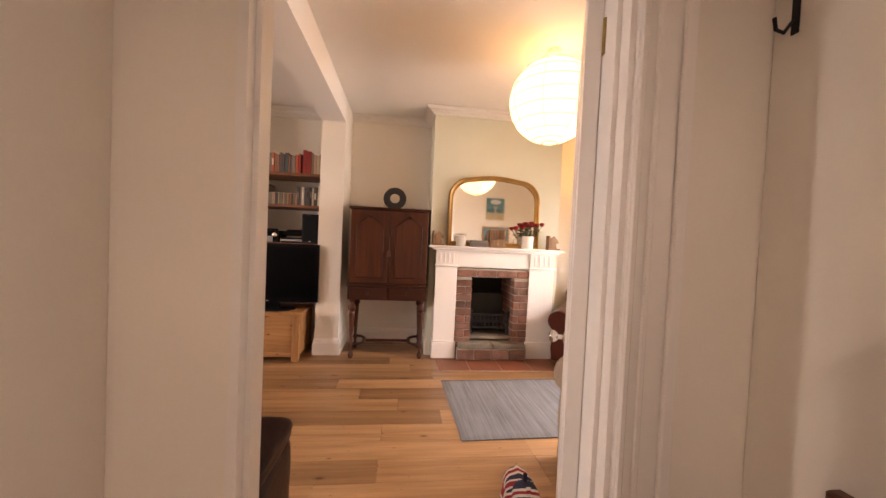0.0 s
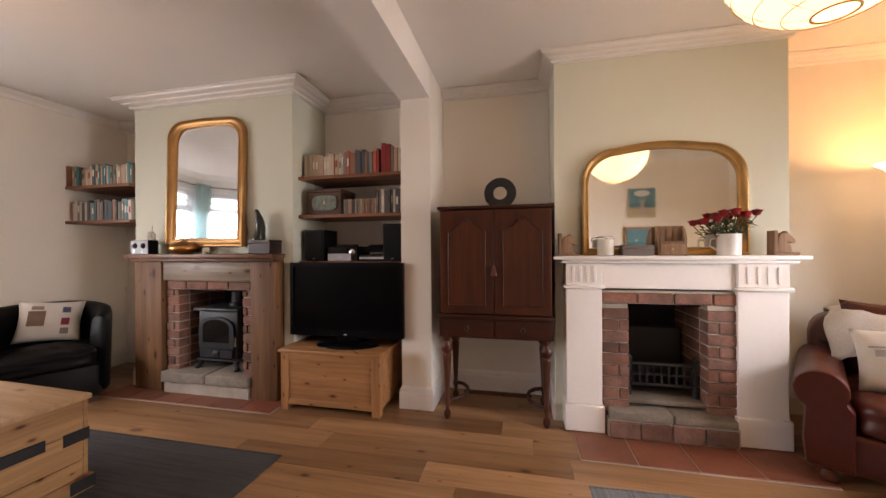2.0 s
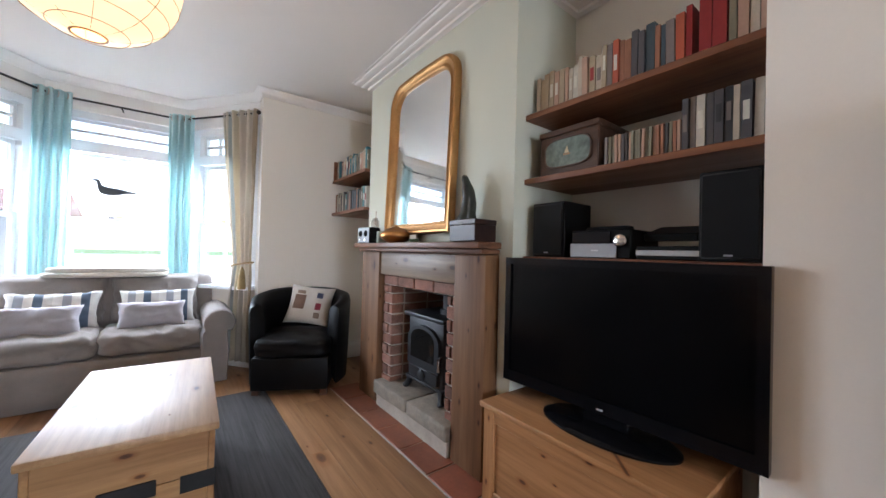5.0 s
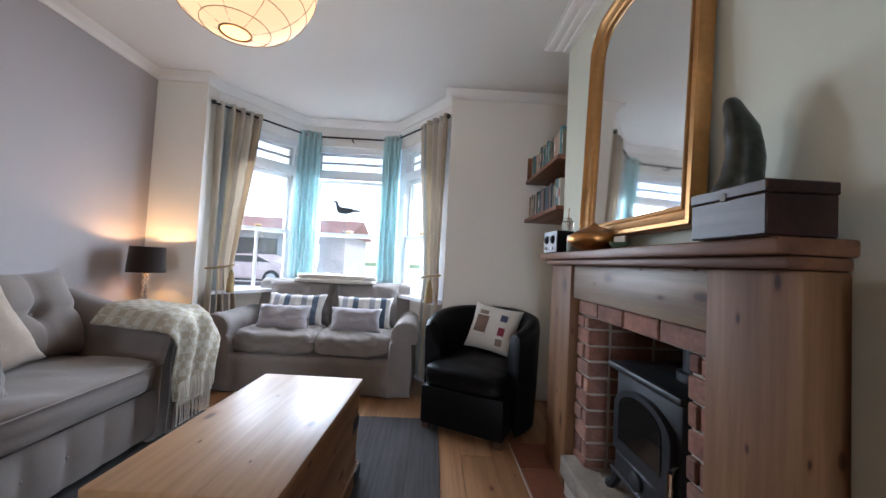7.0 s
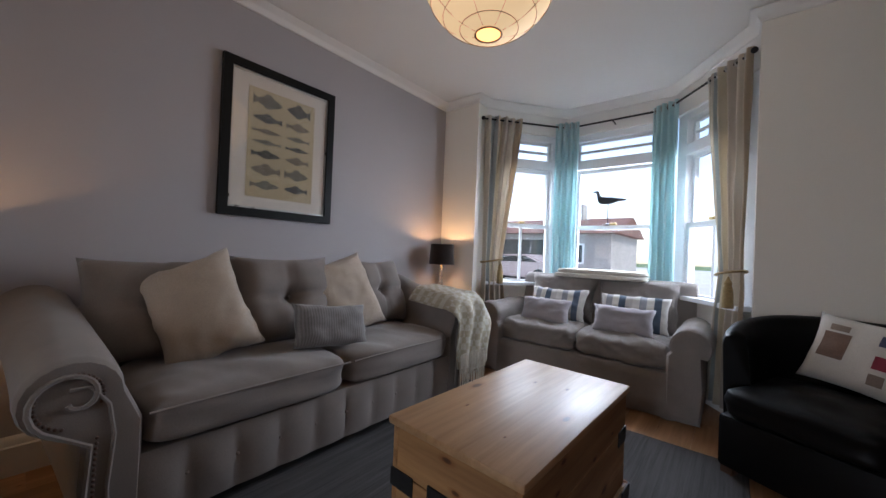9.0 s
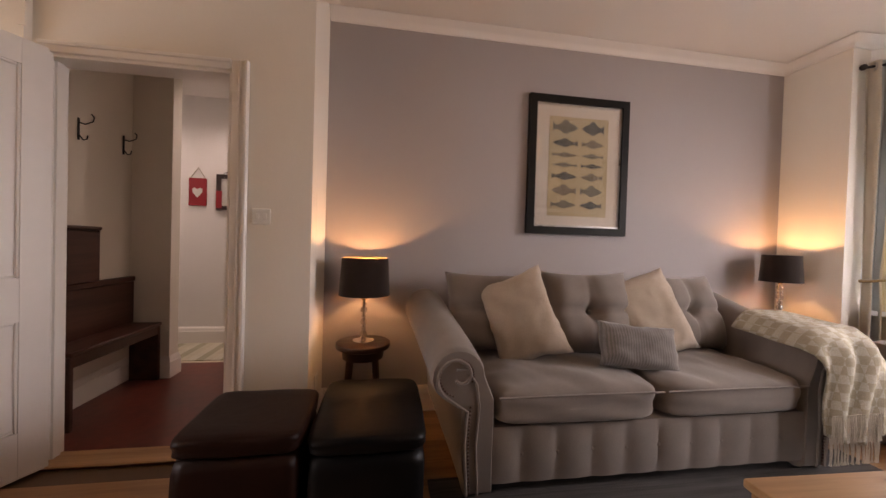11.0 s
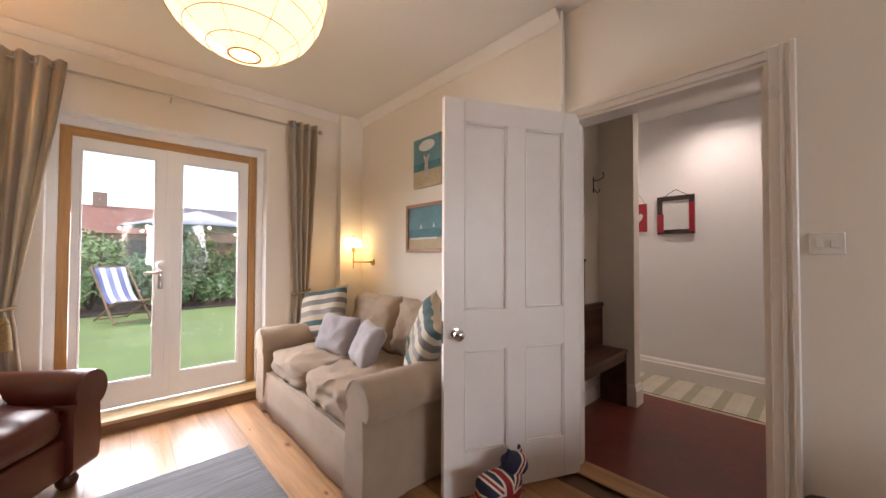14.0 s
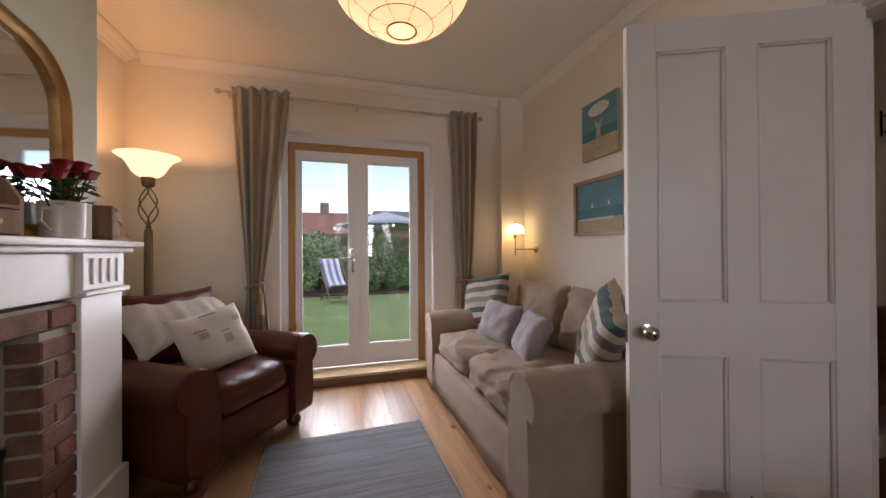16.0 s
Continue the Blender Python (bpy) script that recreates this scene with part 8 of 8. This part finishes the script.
# garden parasol
pa = thing("parasol", "grey-blue garden parasol with a pole and lights", "parasol", 12.1, 1.5, -0.15)
part("pole", tube(bm_new(), [(0, 0, 0), (0, 0, 2.65)], 0.03, 10), FENCE, pa)
part("canopy", lathe(bm_new(), [(1.75, 2.12), (1.2, 2.28), (0.6, 2.46), (0.05, 2.62)], 0, 0, 8, True), cloth("grey-blue canvas", (0.26, 0.29, 0.33), 200), pa, smooth=30).modifiers.new("thick", "SOLIDIFY").thickness = 0.01
for k in range(8):
    a = k * 0.7854
    part("rib", tube(bm_new(), [(0, 0, 2.58), (1.72 * math.cos(a), 1.72 * math.sin(a), 2.10)], 0.01, 6), FENCE, pa)
    b = bm_new()
    bmesh.ops.create_uvsphere(b, u_segments=8, v_segments=6, radius=0.035)
    part("festoon_bulb", move(b, Matrix.Translation((1.7 * math.cos(a), 1.7 * math.sin(a), 2.04))), glow("festoon light", (1, 0.9, 0.75), 1.5), pa, smooth=180)
part("base", lathe(bm_new(), [(0.3, 0), (0.3, 0.06), (0.05, 0.08)], 0, 0, 20), IRON, pa)

ROOFT = plain("red roof tile", (0.20, 0.09, 0.06), 0.85, var=0.35, s1=2, s2=14, bmp=0.4, dist=0.02)
DARKROOF = plain("dark slate roof", (0.09, 0.085, 0.085), 0.8, var=0.25, s1=2, s2=14, bmp=0.3, dist=0.02)
HOUSEW = plain("brick house wall", (0.30, 0.20, 0.15), 0.9, var=0.25, s1=3, s2=25, bmp=0.3)
RENDER = plain("pale rendered wall", (0.45, 0.42, 0.38), 0.9, var=0.15, s1=2)
DKWIN = plain("dark opening", (0.03, 0.032, 0.036), 0.2)


def house(label, x, y, rz, w, d, hw, hr, wallm, roofm, wins, doors=()):
    h = thing("house", label, "house", x, y, -0.15, rz)
    part("wall", boxbm(-w / 2, w / 2, -d / 2, d / 2, 0, hw), wallm, h)
    part("roof", prism(bm_new(), [(-d / 2 - 0.3, hw + 0.002), (d / 2 + 0.3, hw + 0.002), (0, hw + hr)], -w / 2 - 0.3, w / 2 + 0.3, "x"), roofm, h)
    part("chimney", boxbm(w * 0.2, w * 0.2 + 0.6, -0.3, 0.3, hw + hr * 0.7, hw + hr + 0.7), wallm, h)
    for wx, wz, ww, wh in wins:
        f = part("window", boxes((wx - ww / 2, wx + ww / 2, -d / 2 - 0.05, -d / 2 - 0.001, wz, wz + 0.07), (wx - ww / 2, wx + ww / 2, -d / 2 - 0.05, -d / 2 - 0.001, wz + wh - 0.07, wz + wh), (wx - ww / 2, wx - ww / 2 + 0.07, -d / 2 - 0.05, -d / 2 - 0.001, wz + 0.07, wz + wh - 0.07), (wx + ww / 2 - 0.07, wx + ww / 2, -d / 2 - 0.05, -d / 2 - 0.001, wz + 0.07, wz + wh - 0.07)), UPVC, h)
        part("pane", boxbm(wx - ww / 2 + 0.07, wx + ww / 2 - 0.07, -d / 2 - 0.02, -d / 2 - 0.001, wz + 0.07, wz + wh - 0.07), DKWIN, f)
    for wx, ww, wh in doors:
        part("garage_door", boxbm(wx - ww / 2, wx + ww / 2, -d / 2 - 0.03, -d / 2 - 0.001, 0.02, wh), DKWIN, h)
    return h


house("low red-roofed brick house beyond the garden fence", 27, 6.5, -90, 11, 7, 2.4, 1.7, HOUSEW, ROOFT, ((-3, 0.9, 1.4, 1.1), (3, 0.9, 1.4, 1.1)))
house("dark-roofed bungalow beyond the garden fence", 24, -5.5, -90, 12, 8, 2.5, 1.5, HOUSEW, DARKROOF, ((-3, 0.9, 1.4, 1.1), (3, 0.9, 1.4, 1.1)))
# street side
setting("road", boxes((-13.5, -7.2, -60, 60, -0.1495, -0.13)), plain("grey asphalt", (0.06, 0.06, 0.062), 0.9, var=0.25, s1=2, s2=80, bmp=0.4))
# added pale ground beyond the road; its colour stands in for washed-out glare
setting("added_glare_ground", boxes((-60, -13.5, -60, 60, -0.1495, -0.12)), plain("pale glare ground", (0.50, 0.49, 0.47), 0.9, var=0.15, s1=1, s2=40))
setting("pavement", boxes((-7.2, -5.6, -60, 60, -0.1495, -0.03)), plain("pale paving", (0.30, 0.29, 0.27), 0.9, var=0.2, s1=3, s2=50))
house("low red-roofed garage block across the street", -19.5, -4.9, 90, 8.4, 5, 2.25, 0.9, RENDER, ROOFT, ((2.6, 0.9, 1.0, 0.9),), ((-2.6, 2.2, 1.95), (0.1, 2.2, 1.95)))


def car(label, x, y, rz, col):
    c = thing("parked_car", label, "car", x, y, -0.13, rz)
    prof = [(-2.0, 0.28), (-2.02, 0.62), (-1.9, 0.78), (-1.15, 0.84), (-0.55, 1.18), (0.75, 1.22), (1.45, 0.92), (1.98, 0.84), (2.03, 0.6), (2.0, 0.28)]
    bm = prism(bm_new(), prof, -0.82, 0.82, "y")
    bmesh.ops.bevel(bm, geom=bm.edges[:], offset=0.07, segments=2, affect="EDGES", clamp_overlap=True)
    part("body", bm, plain("car paint", col, 0.2, 0.2, var=0.05, bmp=0.0), c)
    for s in (-1, 1):
        part("side_window", prism(bm_new(), [(-1.0, 0.87), (-0.5, 1.12), (0.7, 1.15), (1.25, 0.92)], s * 0.822, s * 0.83, "y"), DKWIN, c)
        part("headlight", boxbm(-2.04, -1.97, s * 0.68 - 0.12, s * 0.68 + 0.12, 0.60, 0.72, 0.02), CRYSTAL, c)
        for wx in (-1.3, 1.3):
            t = part("tyre", move(lathe(bm_new(), [(0.2, -0.1), (0.31, -0.1), (0.32, 0.0), (0.31, 0.1), (0.2, 0.1)], 0, 0, 24), pose(wx, s * 0.76, 0.32, 90)), plain("tyre rubber", (0.02, 0.02, 0.02), 0.9), c)
            part("rim", move(lathe(bm_new(), [(0.05, -0.105), (0.19, -0.104), (0.19, 0.104), (0.05, 0.105)], 0, 0, 20), pose(wx, s * 0.76, 0.32, 90)), SILVER, t)
    part("windscreen", move(boxbm(-0.02, 0.02, -0.70, 0.70, 0, 0.56), pose(-1.12, 0, 0.865, 0, 58)), DKWIN, c)


car("pale pinkish hatchback parked across the street", -15.2, -4.0, 90, (0.58, 0.47, 0.46))


# ---- floor boards, brickwork and tiles, piece by piece ----
floor = tagged(new("floor"), "wide knotty oak floorboards with a satin finish", "floor", "", "structure")
plank_cache = {}
rng = random.Random(5)
row, y = 0, YG + 0.003
PWID = 0.186
while y < YN - 0.01:
    y1 = min(y + PWID, YN - 0.004)
    x = XW - 0.9 if BY0 - 0.1 < y < BY1 else XW + 0.004
    x_end = XE - 0.004
    if y < YD + 0.05:
        x_end = -0.55
    x1 = x + rng.choice((0.5, 0.9, 1.3))
    while x < x_end - 0.02:
        x1 = min(x1, x_end)
        if x_end - x1 < 0.25:
            x1 = x_end
        key = (round(x1 - x, 2), round(y1 - y, 3))
        if key not in plank_cache:
            plank_cache[key] = mesh_of("plank", boxbm(-key[0] / 2 + 0.0012, key[0] / 2 - 0.0012, -key[1] / 2 + 0.0008, key[1] / 2 - 0.0008, -0.012, 0.0), PLANK)
        o = new("plank", plank_cache[key])
        o.location = ((x + x1) / 2, (y + y1) / 2, 0)
        o.parent = floor
        x, x1 = x1, x1 + rng.choice((0.9, 1.2, 1.5, 1.8, 2.1))
    y = y1

BRICK = plain("old red brick", (0.29, 0.140, 0.10), 0.9, var=0.5, s1=9, s2=70, bmp=0.6, dist=0.006, rnd=20.0, vary=0.5)
MORTAR = plain("lime mortar", (0.40, 0.345, 0.29), 0.95, var=0.2, s1=8, s2=80, bmp=0.5, dist=0.004)
SOOT = plain("sooty render", (0.012, 0.0105, 0.0095), 0.95, var=0.4, s1=5, s2=50, bmp=0.4)
STONE = plain("worn hearth stone", (0.25, 0.21, 0.165), 0.85, var=0.35, s1=6, s2=40, bmp=0.7, dist=0.01)
TILE = plain("terracotta quarry tile", (0.26, 0.085, 0.045), 0.5, var=0.3, s1=5, s2=50, bmp=0.2, rnd=11.0, vary=0.25)


def uneven(bm, k, seed):
    for v in bm.verts:
        n = noise.noise_vector(v.co * 9 + Vector((seed, seed * 1.3, 0)))
        v.co += n * k
    return bm


brick_cache = {}


def brick_at(parent, x0, x1, y0, y1, z0, z1, rr):
    key = (round(x1 - x0, 3), round(y1 - y0, 3), round(z1 - z0, 3), rr.randrange(3))
    if key not in brick_cache:
        bm = boxbm(-key[0] / 2, key[0] / 2, -key[1] / 2, key[1] / 2, -key[2] / 2, key[2] / 2, 0.005)
        brick_cache[key] = mesh_of("brick", uneven(bm, 0.003, key[3] * 7.1 + key[0]), BRICK)
    o = new("brick", brick_cache[key])
    o.location = ((x0 + x1) / 2 + rr.uniform(-0.001, 0.001), (y0 + y1) / 2 + rr.uniform(-0.004, 0.002), (z0 + z1) / 2)
    o.parent = parent
    return o


def brick_surround(nm, label, F, fy, ix0, ix1, top, base, seed):
    """Two brick cheeks that run back into the hearth, a soldier course above, sooty back."""
    rr = random.Random(seed)
    s = tagged(new(nm), label, "fireplace", "", "structure")
    yb = YN - 0.03
    g = 0.0045
    part("mortar_bed", boxes((F[0] + 0.001, ix0 - 0.004, fy + 0.012, yb, 0, top), (ix1 + 0.004, F[1] - 0.001, fy + 0.012, yb, 0, top), (F[0] + 0.001, F[1] - 0.001, fy + 0.012, yb, top + 0.004, F[2] - 0.001)), MORTAR, s)
    part("sooty_back", boxes((ix0 - 0.003, ix1 + 0.003, yb - 0.05, yb, 0, top + 0.003)), SOOT, s)
    part("throat", boxes((ix0 - 0.003, ix1 + 0.003, fy + 0.10, yb - 0.051, top - 0.02, top + 0.0035)), SOOT, s)
    z, k = 0.01, 0
    while z < top - 0.03:
        z1 = min(z + 0.066, top)
        for a, b, edge in ((F[0] + 0.004, ix0, 1), (ix1, F[1] - 0.004, -1)):
            w = b - a
            if k % 2:
                cut = a + w * (0.62 if edge > 0 else 0.38)
                brick_at(s, a, cut - g, fy, fy + 0.1, z, z1, rr)
                brick_at(s, cut + g, b, fy, fy + 0.1, z, z1, rr)
                ys = fy + 0.1 + 2 * g
            else:
                brick_at(s, a, b, fy, fy + 0.1, z, z1, rr)
                ys = fy + 0.1 + 2 * g
            while ys < yb - 0.06:
                ye = min(ys + 0.2, yb - 0.055)
                if edge > 0:
                    brick_at(s, b - 0.09, b, ys, ye, z, z1, rr)
                else:
                    brick_at(s, a, a + 0.09, ys, ye, z, z1, rr)
                ys = ye + 2 * g
        z, k = z1 + 2 * g, k + 1
    x = F[0] + 0.004
    while x < F[1] - 0.05:
        x1 = min(x + 0.205, F[1] - 0.004)
        brick_at(s, x, x1, fy, fy + 0.1, top + 0.008, min(top + 0.075, F[2] - 0.003), rr)
        x = x1 + 2 * g
    return s


fp1 = brick_surround("fireplace_brick_1", "old red brick stove recess with pale mortar", F1, YB - 0.06, -2.665, -2.02, 0.885, 0.2, 3)
fp2 = brick_surround("fireplace_brick_2", "old red brick hearth recess with pale mortar", F2, YB2 - 0.12, 0.918, 1.368, 0.855, 0.2, 8)
# stone slabs raised on a brick course
def slab(parent, x0, x1, y0, y1, z0, z1, seed):
    bm = box(bm_new(), x0, x1, y0, y1, z0, z1, 0.012, 2)
    bmesh.ops.subdivide_edges(bm, edges=bm.edges[:], cuts=2, use_grid_fill=True)
    part("stone_slab", uneven(bm, 0.006, seed), STONE, parent)


slab(fp1, -2.78, -2.34, 3.965, 4.5, 0.105, 0.195, 1)
slab(fp1, -2.335, -1.92, 3.975, 4.5, 0.10, 0.19, 2)
part("hearth_base", boxes((-2.77, -1.93, 3.99, 4.5, 0.0, 0.10)), MORTAR, fp1)
slab(fp2, 0.79, 1.15, 3.965, 4.5, 0.125, 0.185, 4)
slab(fp2, 1.155, 1.50, 3.965, 4.5, 0.125, 0.18, 5)
hr = random.Random(5)
for k in range(4):
    brick_at(fp2, 0.785 + 0.181 * k, 0.956 + 0.181 * k, 3.965, 4.055, 0.016, 0.116, hr)
slab(fp2, 0.915, 1.37, 4.065, 4.52, 0.20, 0.235, 6)
part("hearth_base", boxes((0.78, 1.51, 3.977, 4.5, 0.0, 0.124)), MORTAR, fp2)

tile_mesh = {}


def hearth(nm, label, x0, x1, y0, y1, nx, ny):
    h = tagged(new(nm), label, "hearth", "", "structure")
    part("grout", boxbm(x0, x1, y0, y1, 0.001, 0.007), MORTAR, h)
    w, d = (x1 - x0) / nx, (y1 - y0) / ny
    key = (round(w, 3), round(d, 3))
    if key not in tile_mesh:
        tile_mesh[key] = mesh_of("tile", boxbm(-w / 2 + 0.004, w / 2 - 0.004, -d / 2 + 0.004, d / 2 - 0.004, 0.002, 0.012, 0.003), TILE)
    for i in range(nx):
        for j in range(ny):
            o = new("tile", tile_mesh[key])
            o.location = (x0 + w * (i + 0.5), y0 + d * (j + 0.5), 0)
            o.parent = h


hearth("hearth_1", "terracotta tiled hearth in front of the stove", -3.25, -1.60, 3.82, 4.06, 6, 1)
hearth("hearth_2", "terracotta tiled hearth in front of the grate", 0.565, 1.80, 3.69, 4.06, 4, 1)
